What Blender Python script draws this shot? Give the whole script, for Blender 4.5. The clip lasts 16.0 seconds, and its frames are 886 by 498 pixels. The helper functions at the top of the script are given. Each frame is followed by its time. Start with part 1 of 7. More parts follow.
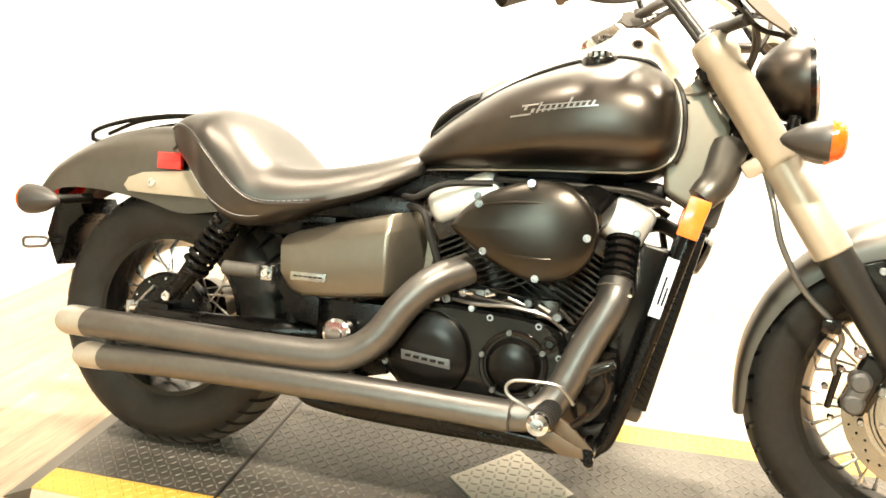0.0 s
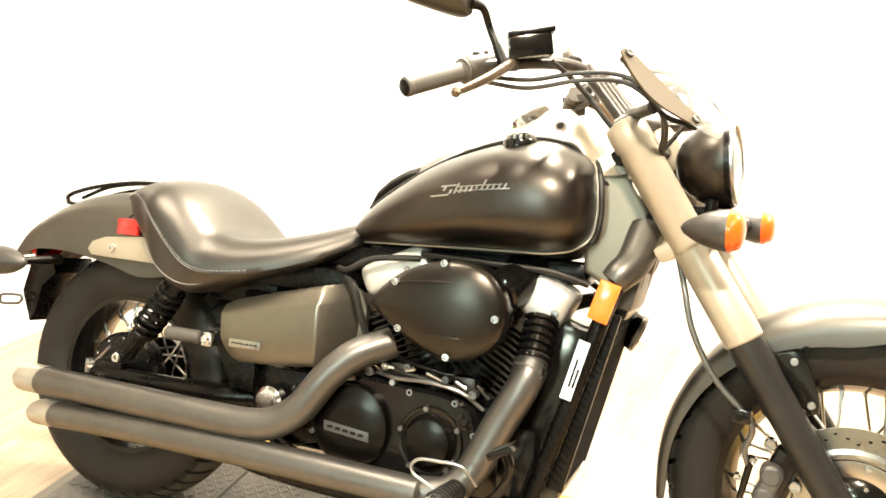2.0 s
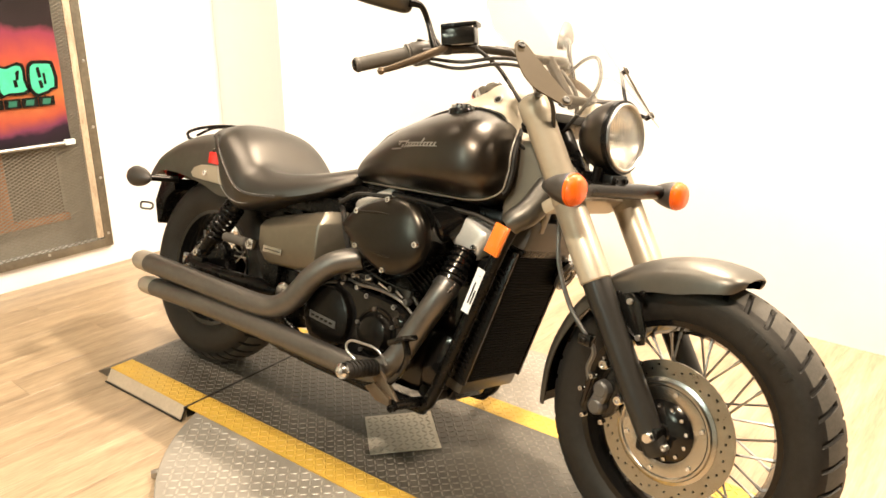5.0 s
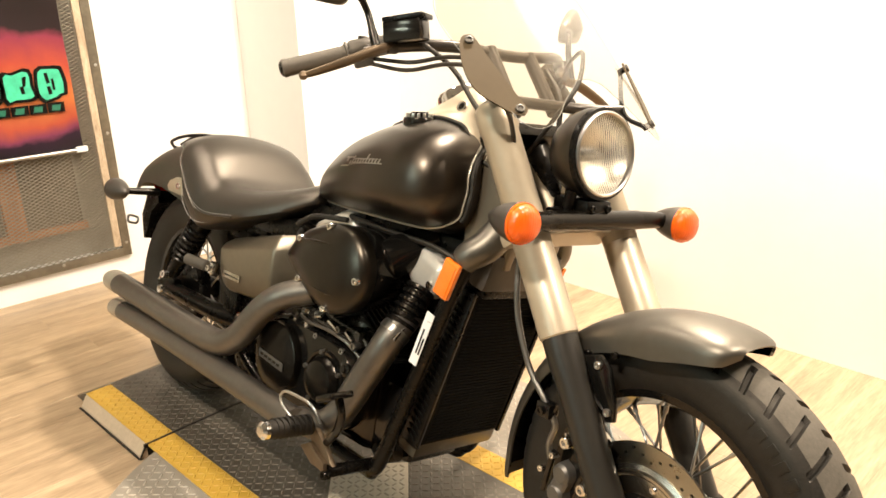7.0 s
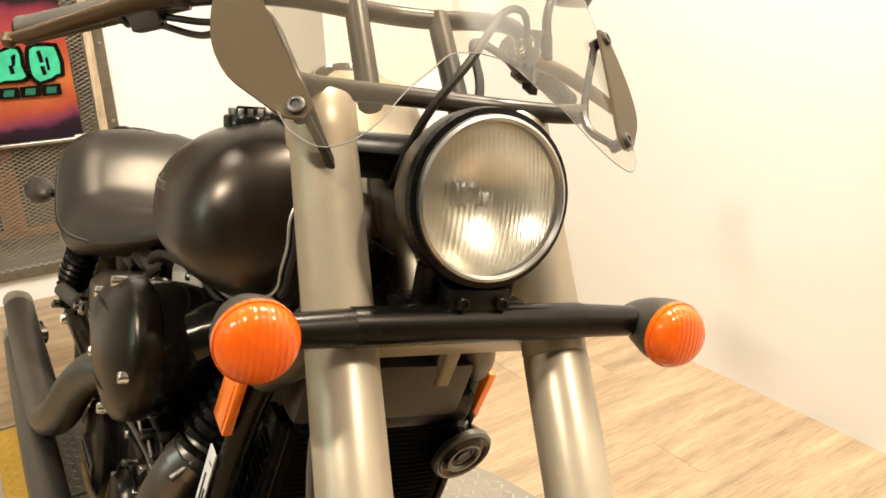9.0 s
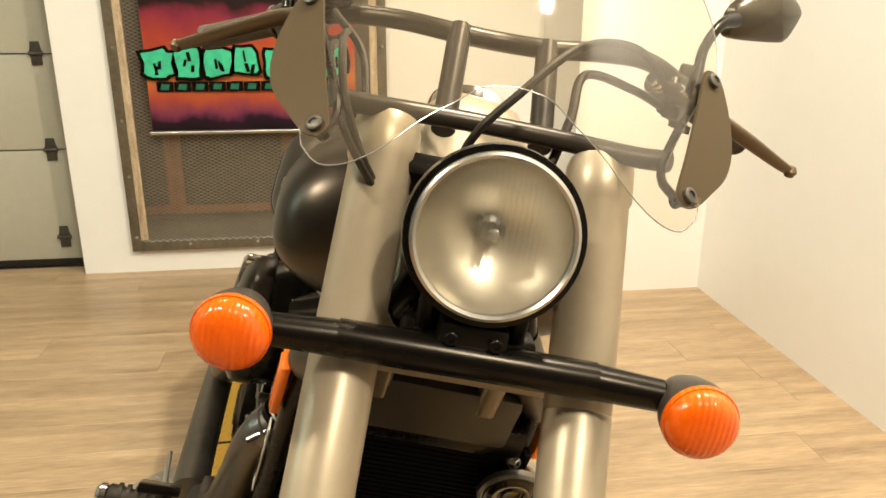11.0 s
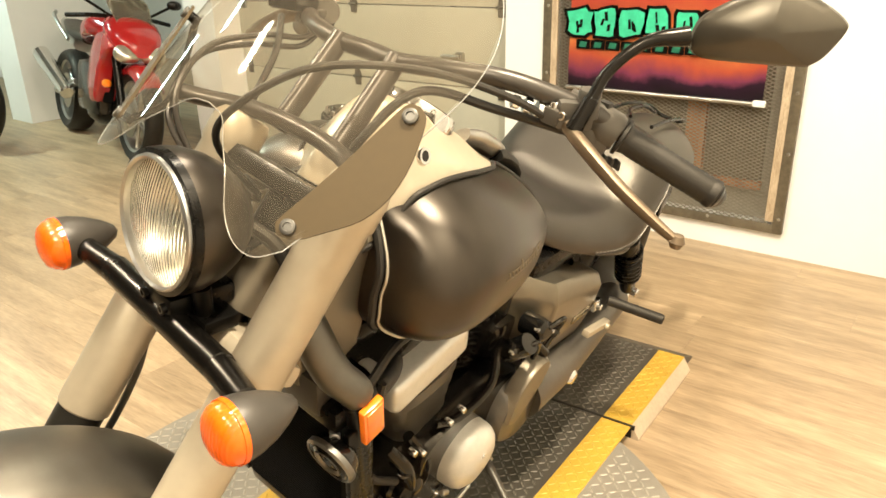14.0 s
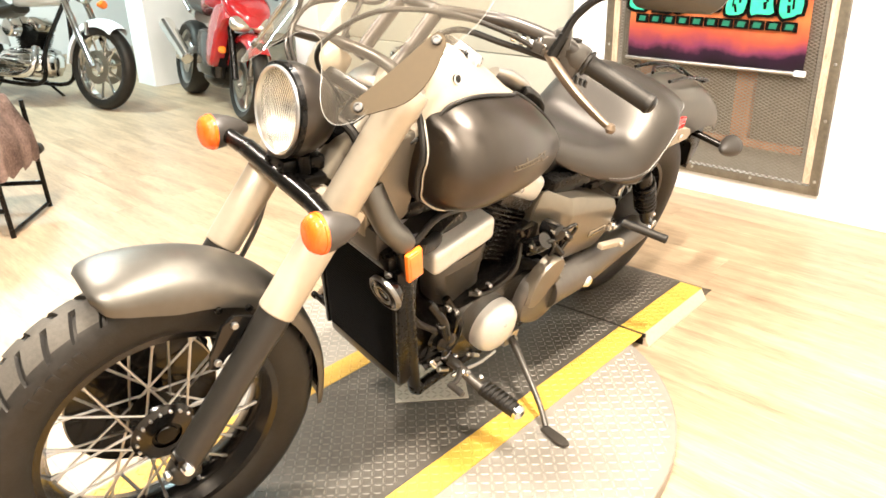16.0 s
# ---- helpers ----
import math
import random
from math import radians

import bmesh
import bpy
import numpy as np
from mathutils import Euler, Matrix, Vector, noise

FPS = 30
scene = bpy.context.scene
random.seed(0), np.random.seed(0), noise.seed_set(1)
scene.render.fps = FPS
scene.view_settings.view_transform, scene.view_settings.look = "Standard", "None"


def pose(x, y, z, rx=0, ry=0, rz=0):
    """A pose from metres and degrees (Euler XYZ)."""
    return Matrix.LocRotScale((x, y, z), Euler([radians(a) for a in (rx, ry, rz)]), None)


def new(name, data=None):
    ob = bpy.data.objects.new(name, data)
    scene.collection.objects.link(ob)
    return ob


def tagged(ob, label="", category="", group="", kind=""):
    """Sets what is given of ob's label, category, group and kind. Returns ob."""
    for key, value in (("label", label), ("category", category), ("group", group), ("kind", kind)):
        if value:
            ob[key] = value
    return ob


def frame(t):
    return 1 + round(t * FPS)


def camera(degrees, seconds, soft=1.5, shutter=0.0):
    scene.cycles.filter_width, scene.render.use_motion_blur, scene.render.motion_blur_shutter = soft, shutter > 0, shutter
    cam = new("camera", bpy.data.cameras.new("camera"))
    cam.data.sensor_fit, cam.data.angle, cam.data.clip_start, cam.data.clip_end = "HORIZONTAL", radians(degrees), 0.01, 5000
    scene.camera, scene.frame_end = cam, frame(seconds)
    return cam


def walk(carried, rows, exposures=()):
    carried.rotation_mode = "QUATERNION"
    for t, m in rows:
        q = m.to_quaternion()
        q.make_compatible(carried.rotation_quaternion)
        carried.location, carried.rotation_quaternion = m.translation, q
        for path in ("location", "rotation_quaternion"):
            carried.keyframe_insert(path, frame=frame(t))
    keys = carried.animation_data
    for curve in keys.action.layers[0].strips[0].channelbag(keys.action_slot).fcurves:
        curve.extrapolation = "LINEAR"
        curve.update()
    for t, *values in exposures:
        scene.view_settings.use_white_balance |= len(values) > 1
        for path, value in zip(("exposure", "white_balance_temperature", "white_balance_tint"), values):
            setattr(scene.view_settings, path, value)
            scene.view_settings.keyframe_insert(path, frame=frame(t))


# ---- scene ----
cam = camera(61.1, 16.0, soft=1.6)

# seconds, eye, yaw, pitch, roll
PATH = [
    (0, (1.174, -1.434, 1.076), 18.04, -18.52, -0.47),
    (0.5, (1.183, -1.417, 1.094), 17.31, -17.61, 0.21),
    (1, (1.240, -1.381, 1.151), 15.97, -17.80, 0.24),
    (1.5, (1.363, -1.358, 1.150), 18.85, -15.96, -0.20),
    (2, (1.430, -1.349, 1.159), 22.29, -15.65, -0.55),
    (2.5, (1.639, -1.552, 1.216), 27.41, -15.88, -2.18),
    (3, (1.773, -1.589, 1.245), 28.95, -16.56, -3.92),
    (3.5, (1.942, -1.553, 1.251), 32.27, -17.78, -1.25),
    (4, (2.038, -1.510, 1.254), 34.18, -18.86, -2.17),
    (4.2, (2.096, -1.499, 1.249), 35.49, -18.46, -1.73),
    (6.3, (2.216, -1.182, 1.219), 41.09, -19.22, 0.54),
    (6.5, (2.211, -1.136, 1.214), 41.58, -19.04, 0.11),
    (7, (2.208, -0.951, 1.217), 46.79, -18.98, -1.74),
    (7.5, (2.210, -0.728, 1.208), 51.90, -19.61, -0.27),
    (8, (2.171, -0.567, 1.192), 52.95, -19.99, -1.67),
    (8.5, (2.013, -0.325, 1.121), 54.66, -20.22, -0.31),
    (9, (1.976, -0.180, 1.111), 58.54, -19.16, -1.93),
    (9.5, (1.975, -0.090, 1.112), 65.39, -18.66, 0.40),
    (9.7, (1.981, -0.075, 1.113), 67.53, -18.71, 0.27),
    (11.8, (2.091, 0.294, 1.159), 91.30, -17.90, -0.66),
    (12, (2.090, 0.368, 1.178), 94.11, -18.03, -0.96),
    (12.5, (2.095, 0.605, 1.198), 107.37, -19.55, 1.54),
    (13, (2.044, 0.761, 1.194), 114.40, -19.83, -1.49),
    (13.5, (1.906, 0.887, 1.195), 119.35, -20.97, 1.48),
    (14, (1.852, 0.987, 1.203), 127.76, -21.78, -1.41),
    (14.5, (1.841, 1.160, 1.204), 134.14, -22.27, 0.99),
    (15, (1.904, 1.227, 1.211), 138.29, -22.62, -0.28),
    (15.5, (2.033, 1.295, 1.200), 136.65, -22.69, -1.35),
    (16, (2.155, 1.385, 1.207), 134.96, -22.91, -1.45),
]
EXPOSURES = [(0.0, 1.64, 5550, 8), (2.0, 1.54, 5550, 8), (4.0, 0.97, 5850, 12), (6.4, 0.55, 6020, 14), (8.0, 0.36, 5650, 10), (8.5, 0.09, 5680, 9), (9.0, 0.10, 5760, 10), (9.5, 0.20, 5800, 10), (12.0, -0.44, 6600, 3), (12.5, -0.50, 6850, 2), (13.0, -0.34, 6850, 2), (14.0, 0.44, 6000, 6), (15.0, 1.07, 5560, 10), (16.0, 1.19, 5350, 13)]


def eye_pose(eye, yaw, pitch, roll):
    return pose(*eye, 90 + pitch, 0, yaw) @ pose(0, 0, 0, 0, 0, roll)


walk(cam, [(t, eye_pose(eye, yaw, pitch, roll)) for t, eye, yaw, pitch, roll in PATH], EXPOSURES)
# ---- light: warm ceiling lamps of a showroom with added fills, dim grey daylight behind ----
world = bpy.data.worlds.new("world")
scene.world = world
world.use_nodes = True
world.node_tree.nodes["Background"].inputs[0].default_value = (0.9, 0.93, 1.0, 1)
world.node_tree.nodes["Background"].inputs[1].default_value = 0.05


def ceiling_or_fill_lamp(x, y, sx, sy, power, colour=(1.0, 0.83, 0.6), z=2.96):
    data = bpy.data.lights.new("ceiling_or_fill_light", "AREA")
    data.shape, data.size, data.size_y = "RECTANGLE", sx, sy
    data.energy, data.color = power, colour
    ob = new("ceiling_or_fill_light", data)
    ob.matrix_world = pose(x, y, z)
    return ob


WARM = (1.0, 0.85, 0.64)
# the weak one above the bike's rear is an added fill, no known lamp
for x, y, p in ((1.7, -1.6, 84), (2.9, 0.9, 78), (1.0, 1.1, 110), (0.1, -0.3, 24)):
    ceiling_or_fill_lamp(x, y, 0.32, 0.12, p, WARM)
COOL = (0.82, 1.0, 0.87)
# weak greenish fill, added; the next lights the far end
ceiling_or_fill_lamp(0.6, -3.2, 0.6, 0.2, 15, COOL)
ceiling_or_fill_lamp(0.4, -5.6, 1.2, 0.2, 88, COOL)
# ---- materials ----
def mat(name, colour, rough=0.5, metal=0.0, vary=0.12, scale=12.0, bump=0.0, bump_scale=80.0, rough_vary=0.1, coat=0.0, spec=0.5,
        second=None, stretch=(1, 1, 1), island=0.0):
    """A surface with colour and roughness that vary at two scales, and fine relief."""
    m = bpy.data.materials.new(name)
    m.use_nodes = True
    nt = m.node_tree
    b = nt.nodes["Principled BSDF"]
    add = nt.nodes.new
    co = add("ShaderNodeTexCoord")
    mp = add("ShaderNodeMapping")
    mp.inputs["Scale"].default_value = stretch
    nt.links.new(co.outputs["Object"], mp.inputs["Vector"])
    big, fine = add("ShaderNodeTexNoise"), add("ShaderNodeTexNoise")
    big.inputs["Scale"].default_value, fine.inputs["Scale"].default_value = scale, scale * 9
    big.inputs["Detail"].default_value, fine.inputs["Detail"].default_value = 4, 3
    place = mp.outputs["Vector"]
    if island:
        who, move = add("ShaderNodeObjectInfo"), add("ShaderNodeVectorMath")
        move.operation = "MULTIPLY_ADD"
        nt.links.new(who.outputs["Random"], move.inputs[0])
        move.inputs[1].default_value = (61, 37, 11)
        nt.links.new(place, move.inputs[2])
        place = move.outputs["Vector"]
    for n in (big, fine):
        nt.links.new(place, n.inputs["Vector"])
    blend = add("ShaderNodeMix")
    blend.data_type = "FLOAT"
    blend.inputs[0].default_value = 0.4
    nt.links.new(big.outputs["Fac"], blend.inputs[2])
    nt.links.new(fine.outputs["Fac"], blend.inputs[3])
    ramp = add("ShaderNodeValToRGB")
    lo = [max(0, c * (1 - vary)) for c in colour]
    hi = [min(1, c * (1 + vary)) for c in (second or colour)]
    ramp.color_ramp.elements[0].position, ramp.color_ramp.elements[1].position = 0.3, 0.7
    ramp.color_ramp.elements[0].color, ramp.color_ramp.elements[1].color = (*lo, 1), (*hi, 1)
    nt.links.new(blend.outputs[0], ramp.inputs["Fac"])
    out = ramp.outputs["Color"]
    if island:
        info, hsv, mul = add("ShaderNodeObjectInfo"), add("ShaderNodeHueSaturation"), add("ShaderNodeMapRange")
        mul.inputs["To Min"].default_value, mul.inputs["To Max"].default_value = 1 - island, 1 + island
        nt.links.new(info.outputs["Random"], mul.inputs["Value"])
        nt.links.new(mul.outputs["Result"], hsv.inputs["Value"])
        nt.links.new(out, hsv.inputs["Color"])
        out = hsv.outputs["Color"]
    nt.links.new(out, b.inputs["Base Color"])
    rr = add("ShaderNodeMapRange")
    rr.inputs["To Min"].default_value, rr.inputs["To Max"].default_value = max(0.02, rough - rough_vary), min(1, rough + rough_vary)
    nt.links.new(blend.outputs[0], rr.inputs["Value"])
    nt.links.new(rr.outputs["Result"], b.inputs["Roughness"])
    b.inputs["Metallic"].default_value = metal
    b.inputs["Coat Weight"].default_value = coat
    b.inputs["Specular IOR Level"].default_value = spec
    if metal == 0 and max(colour) < 0.08:
        b.inputs["Specular Tint"].default_value = (1.0, 0.86, 0.68, 1)
    if bump:
        tex, bp = add("ShaderNodeTexNoise"), add("ShaderNodeBump")
        tex.inputs["Scale"].default_value, tex.inputs["Detail"].default_value = bump_scale, 3
        bp.inputs["Strength"].default_value, bp.inputs["Distance"].default_value = bump, 0.002
        nt.links.new(mp.outputs["Vector"], tex.inputs["Vector"])
        nt.links.new(tex.outputs["Fac"], bp.inputs["Height"])
        nt.links.new(bp.outputs["Normal"], b.inputs["Normal"])
    return m


def glass(name, colour=(1, 1, 1), rough=0.02, ior=1.45):
    m = bpy.data.materials.new(name)
    m.use_nodes = True
    b = m.node_tree.nodes["Principled BSDF"]
    b.inputs["Base Color"].default_value = (*colour, 1)
    b.inputs["Roughness"].default_value = rough
    b.inputs["Transmission Weight"].default_value = 1
    b.inputs["IOR"].default_value = ior
    return m


M_wall = mat("wall_paint", (0.84, 0.82, 0.77), 0.6, vary=0.02, scale=1.5, bump=0.08, bump_scale=120)
# unseen ceiling, greyed to cut the bounce and deepen the blacks
M_ceiling = mat("ceiling_paint", (0.30, 0.295, 0.28), 0.8, vary=0.06, scale=2)
# unseen east wall, darkened so the bike mirrors less brightness from there
M_far_wall = mat("unseen_wall_dark", (0.12, 0.115, 0.105), 0.7, vary=0.05, scale=1.5)
M_black = mat("satin_black_paint", (0.021, 0.0175, 0.0135), 0.26, metal=0.85, vary=0.15, scale=6, rough_vary=0.05)
M_leg = mat("fork_leg_paint", (0.034, 0.0295, 0.023), 0.34, metal=0.5, vary=0.12, scale=8, rough_vary=0.05)
M_tank = mat("matt_black_tank", (0.060, 0.047, 0.033), 0.35, metal=0.95, vary=0.10, scale=4, rough_vary=0.03, bump=0.012, bump_scale=900, spec=0.8, coat=0.35)
M_tank.node_tree.nodes["Principled BSDF"].inputs["Coat Roughness"].default_value = 0.30
M_pod = mat("satin_signal_paint", (0.062, 0.052, 0.041), 0.44, metal=0.45, vary=0.1, scale=8, rough_vary=0.05)
M_housing = mat("switch_housing_plastic", (0.050, 0.043, 0.034), 0.50, vary=0.15, scale=20, bump=0.08, bump_scale=400)
M_neck = mat("neck_grey_paint", (0.20, 0.165, 0.115), 0.42, metal=0.7, vary=0.06, scale=6, rough_vary=0.04)
M_cover = mat("side_cover_paint", (0.215, 0.182, 0.130), 0.33, metal=0.85, vary=0.10, scale=5, rough_vary=0.05)
M_gun = mat("gunmetal_paint", (0.130, 0.115, 0.091), 0.42, metal=0.85, vary=0.12, scale=5, rough_vary=0.05)
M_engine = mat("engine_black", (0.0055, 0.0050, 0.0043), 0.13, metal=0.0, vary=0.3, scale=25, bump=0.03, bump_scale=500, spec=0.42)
M_rim = mat("rim_black_gloss", (0.005, 0.0046, 0.004), 0.16, vary=0.2, scale=15, spec=0.4)
M_tan = mat("fork_tan_paint", (0.43, 0.355, 0.248), 0.38, metal=0.35, vary=0.06, scale=7, rough_vary=0.04)
M_bar = mat("bar_grey_paint", (0.055, 0.045, 0.034), 0.34, metal=0.5, vary=0.03, scale=8, rough_vary=0.02)
M_pipe = mat("black_exhaust_shield", (0.155, 0.137, 0.113), 0.40, metal=0.85, vary=0.14, scale=7, rough_vary=0.06)
M_pipe_tip = mat("exhaust_tip", (0.50, 0.445, 0.35), 0.4, metal=0.7, vary=0.1, scale=9)
M_tyre = mat("tyre_rubber", (0.014, 0.0125, 0.0105), 0.48, vary=0.45, scale=9, bump=0.2, bump_scale=260, spec=0.3)
M_tread = mat("tread_rubber", (0.062, 0.054, 0.042), 0.7, vary=0.35, scale=18, bump=0.2, bump_scale=300)
M_leather = mat("seat_vinyl", (0.013, 0.0112, 0.0092), 0.37, vary=0.12, scale=10, bump=0.2, bump_scale=420, rough_vary=0.06, spec=0.85)
M_thread = mat("seat_thread", (0.34, 0.32, 0.29), 0.8)
M_rubber = mat("grip_rubber", (0.008, 0.0075, 0.007), 0.55, vary=0.2, scale=30, bump=0.2, bump_scale=300)
M_chrome = mat("chrome", (0.75, 0.73, 0.7), 0.12, metal=1.0, vary=0.03, scale=20, rough_vary=0.05)
M_steel = mat("brushed_steel", (0.50, 0.48, 0.44), 0.33, metal=1.0, vary=0.08, scale=30, rough_vary=0.08)
M_disc = mat("brake_disc_steel", (0.36, 0.325, 0.255), 0.30, metal=1.0, vary=0.1, scale=22)
M_carrier = mat("disc_carrier_alloy", (0.47, 0.43, 0.36), 0.24, metal=1.0, vary=0.12, scale=20)
M_orange = mat("amber_reflector", (0.92, 0.195, 0.008), 0.22, vary=0.12, scale=60, coat=0.6)
M_red = mat("red_reflector", (0.75, 0.02, 0.01), 0.2, vary=0.15, scale=60, coat=0.6)
M_silver_cyl = mat("cylinder_head_silver", (0.66, 0.61, 0.52), 0.36, metal=0.45, vary=0.08, scale=12)
M_shell = mat("mirror_shell_bronze", (0.078, 0.065, 0.046), 0.36, metal=0.7, vary=0.08, scale=8)
M_air = mat("air_cleaner_paint", (0.045, 0.0375, 0.028), 0.30, metal=0.92, vary=0.10, scale=6, rough_vary=0.03)
M_fin = mat("radiator_fin", (0.006, 0.0058, 0.0055), 0.7, vary=0.2, scale=30, spec=0.06)
M_wire = mat("dull_steel_wire", (0.20, 0.185, 0.16), 0.35, metal=0.9, vary=0.1, scale=30)
M_rail = mat("frame_black", (0.014, 0.012, 0.0095), 0.28, metal=0.8, vary=0.15, scale=10)
M_yellow = mat("yellow_paint", (0.60, 0.365, 0.040), 0.5, vary=0.16, scale=9, bump=0.1, bump_scale=90, second=(0.47, 0.27, 0.03))
# lug colours lighter than their plates paint in the lugs' highlights
M_lug_dark = mat("highlit_tread_lug", (0.128, 0.107, 0.080), 0.52, metal=0.12, vary=0.25, scale=9)
M_lug_light = mat("bright_tread_lug", (0.35, 0.305, 0.235), 0.45, metal=0.2, vary=0.1, scale=9)
M_cast = mat("grey_cast_metal", (0.115, 0.105, 0.09), 0.42, metal=0.6, vary=0.12, scale=25, bump=0.1, bump_scale=400)
M_plate_dark = mat("dark_tread_plate", (0.090, 0.075, 0.055), 0.42, metal=0.3, vary=0.3, scale=5, bump=0.06, bump_scale=200)
M_offcut = mat("bright_offcut_plate", (0.50, 0.43, 0.32), 0.42, metal=0.2, vary=0.12, scale=8, bump=0.06, bump_scale=200)
M_plate_light = mat("bright_tread_plate", (0.265, 0.228, 0.178), 0.44, metal=0.15, vary=0.12, scale=5, bump=0.06, bump_scale=200)
M_edge_wood = mat("ramp_edge_tan", (0.48, 0.37, 0.25), 0.6, vary=0.15, scale=10)
M_rust_steel = mat("raw_angle_steel", (0.15, 0.125, 0.085), 0.5, metal=0.5, vary=0.4, scale=6, bump=0.1, bump_scale=120)
M_mesh = mat("expanded_metal", (0.28, 0.245, 0.185), 0.5, metal=0.25, vary=0.2, scale=20)
M_door_panel = mat("cream_door_panel", (0.43, 0.41, 0.325), 0.55, vary=0.05, scale=3, bump=0.05, bump_scale=150)
M_board = mat("grey_board", (0.15, 0.125, 0.085), 0.7, vary=0.12, scale=5)
M_strip = mat("tan_timber_strip", (0.42, 0.29, 0.17), 0.7, vary=0.35, scale=7, stretch=(6, 6, 1), second=(0.52, 0.42, 0.29))
M_backing = mat("pale_backing", (0.32, 0.29, 0.23), 0.7, vary=0.15, scale=5)
M_floor_wood = mat("oak_plank", (0.305, 0.207, 0.114), 0.36, vary=0.25, scale=2.6, stretch=(7, 0.7, 1), bump=0.04, bump_scale=50, second=(0.41, 0.294, 0.175), island=0.06, rough_vary=0.08)
M_edge = mat("polished_plastic_edge", (0.26, 0.245, 0.215), 0.15, vary=0.2, scale=20)
M_lens = glass("clear_lens_glass", (1.0, 0.985, 0.95), 0.03, 1.42)


def clear_sheet(name, tint, gloss, haze):
    """Thin clear plastic: light passes straight on, a little is mirrored."""
    m = bpy.data.materials.new(name)
    m.use_nodes = True
    nt = m.node_tree
    nt.nodes.remove(nt.nodes["Principled BSDF"])
    clear, shine, mix = (nt.nodes.new("ShaderNode" + k) for k in ("BsdfTransparent", "BsdfGlossy", "MixShader"))
    clear.inputs["Color"].default_value = (*tint, 1)
    shine.inputs["Roughness"].default_value = 0.03
    fres = nt.nodes.new("ShaderNodeFresnel")
    fres.inputs["IOR"].default_value = gloss
    nt.links.new(fres.outputs[0], mix.inputs[0])
    nt.links.new(clear.outputs[0], mix.inputs[1])
    nt.links.new(shine.outputs[0], mix.inputs[2])
    # pale diffuse film paints in the milky haze and reflections over the screen
    film, veil = nt.nodes.new("ShaderNodeBsdfDiffuse"), nt.nodes.new("ShaderNodeMixShader")
    film.inputs["Color"].default_value = (0.60, 0.50, 0.36, 1)
    noise, lev = nt.nodes.new("ShaderNodeTexNoise"), nt.nodes.new("ShaderNodeMapRange")
    noise.inputs["Scale"].default_value = 14
    lev.inputs["To Min"].default_value, lev.inputs["To Max"].default_value = haze * 0.6, haze * 1.4
    nt.links.new(noise.outputs["Fac"], lev.inputs["Value"])
    nt.links.new(lev.outputs["Result"], veil.inputs[0])
    nt.links.new(mix.outputs[0], veil.inputs[1])
    nt.links.new(film.outputs[0], veil.inputs[2])
    nt.links.new(veil.outputs[0], nt.nodes["Material Output"].inputs["Surface"])
    return m


M_screen = clear_sheet("smoked_screen", (0.84, 0.80, 0.72), 1.36, 0.052)


def flutes(m, period, depth, strength):
    """Upright flutes moulded into a lens."""
    nt = m.node_tree
    co, wave, bp = nt.nodes.new("ShaderNodeTexCoord"), nt.nodes.new("ShaderNodeTexWave"), nt.nodes.new("ShaderNodeBump")
    wave.bands_direction = "Y"
    wave.inputs["Scale"].default_value = 0.314 / period
    bp.inputs["Strength"].default_value, bp.inputs["Distance"].default_value = strength, depth
    nt.links.new(co.outputs["Object"], wave.inputs["Vector"])
    nt.links.new(wave.outputs["Fac"], bp.inputs["Height"])
    nt.links.new(bp.outputs["Normal"], nt.nodes["Principled BSDF"].inputs["Normal"])


M_fluted = glass("fluted_lens_glass", (1.0, 0.985, 0.94), 0.14, 1.45)
flutes(M_fluted, 0.0055, 0.0010, 0.33)
M_mirror = mat("silvered_bowl", (0.72, 0.67, 0.56), 0.3, metal=0.95, vary=0.02, scale=30, rough_vary=0.04)


def amber_plastic():
    """Orange lens plastic with fine ribs."""
    m = mat("amber_lens", (0.98, 0.135, 0.002), 0.14, vary=0.18, scale=45, coat=0.15, spec=0.35)
    nt = m.node_tree
    b = nt.nodes["Principled BSDF"]
    b.inputs["Transmission Weight"].default_value = 0.15
    b.inputs["Subsurface Weight"].default_value = 0.15
    b.inputs["Subsurface Radius"].default_value = (0.02, 0.006, 0.001)
    co, wave, bp = nt.nodes.new("ShaderNodeTexCoord"), nt.nodes.new("ShaderNodeTexWave"), nt.nodes.new("ShaderNodeBump")
    wave.bands_direction = "Y"
    wave.inputs["Scale"].default_value = 55
    bp.inputs["Strength"].default_value, bp.inputs["Distance"].default_value = 0.4, 0.0010
    nt.links.new(co.outputs["Object"], wave.inputs["Vector"])
    nt.links.new(wave.outputs["Fac"], bp.inputs["Height"])
    nt.links.new(bp.outputs["Normal"], b.inputs["Normal"])
    return m


M_amber = amber_plastic()
M_paper = mat("white_sticker", (0.78, 0.77, 0.73), 0.4, vary=0.04, scale=30)
M_wall_dial = mat("dial_face", (0.70, 0.67, 0.60), 0.35, vary=0.05, scale=40)
M_grip = mat("worn_grip_rubber", (0.075, 0.065, 0.052), 0.55, vary=0.15, scale=30, bump=0.15, bump_scale=300)
M_lever = mat("bronze_lever", (0.14, 0.098, 0.058), 0.45, metal=0.7, vary=0.1, scale=18)
M_plate_grey = mat("grey_side_plate", (0.062, 0.043, 0.021), 0.5, metal=0.0, vary=0.08, scale=10, spec=0.2)
M_jug = mat("cylinder_black", (0.020, 0.0175, 0.014), 0.26, metal=0.0, vary=0.2, scale=20, bump=0.06, bump_scale=400)
M_stand = mat("worn_stand_steel", (0.085, 0.072, 0.055), 0.4, metal=0.6, vary=0.2, scale=20)
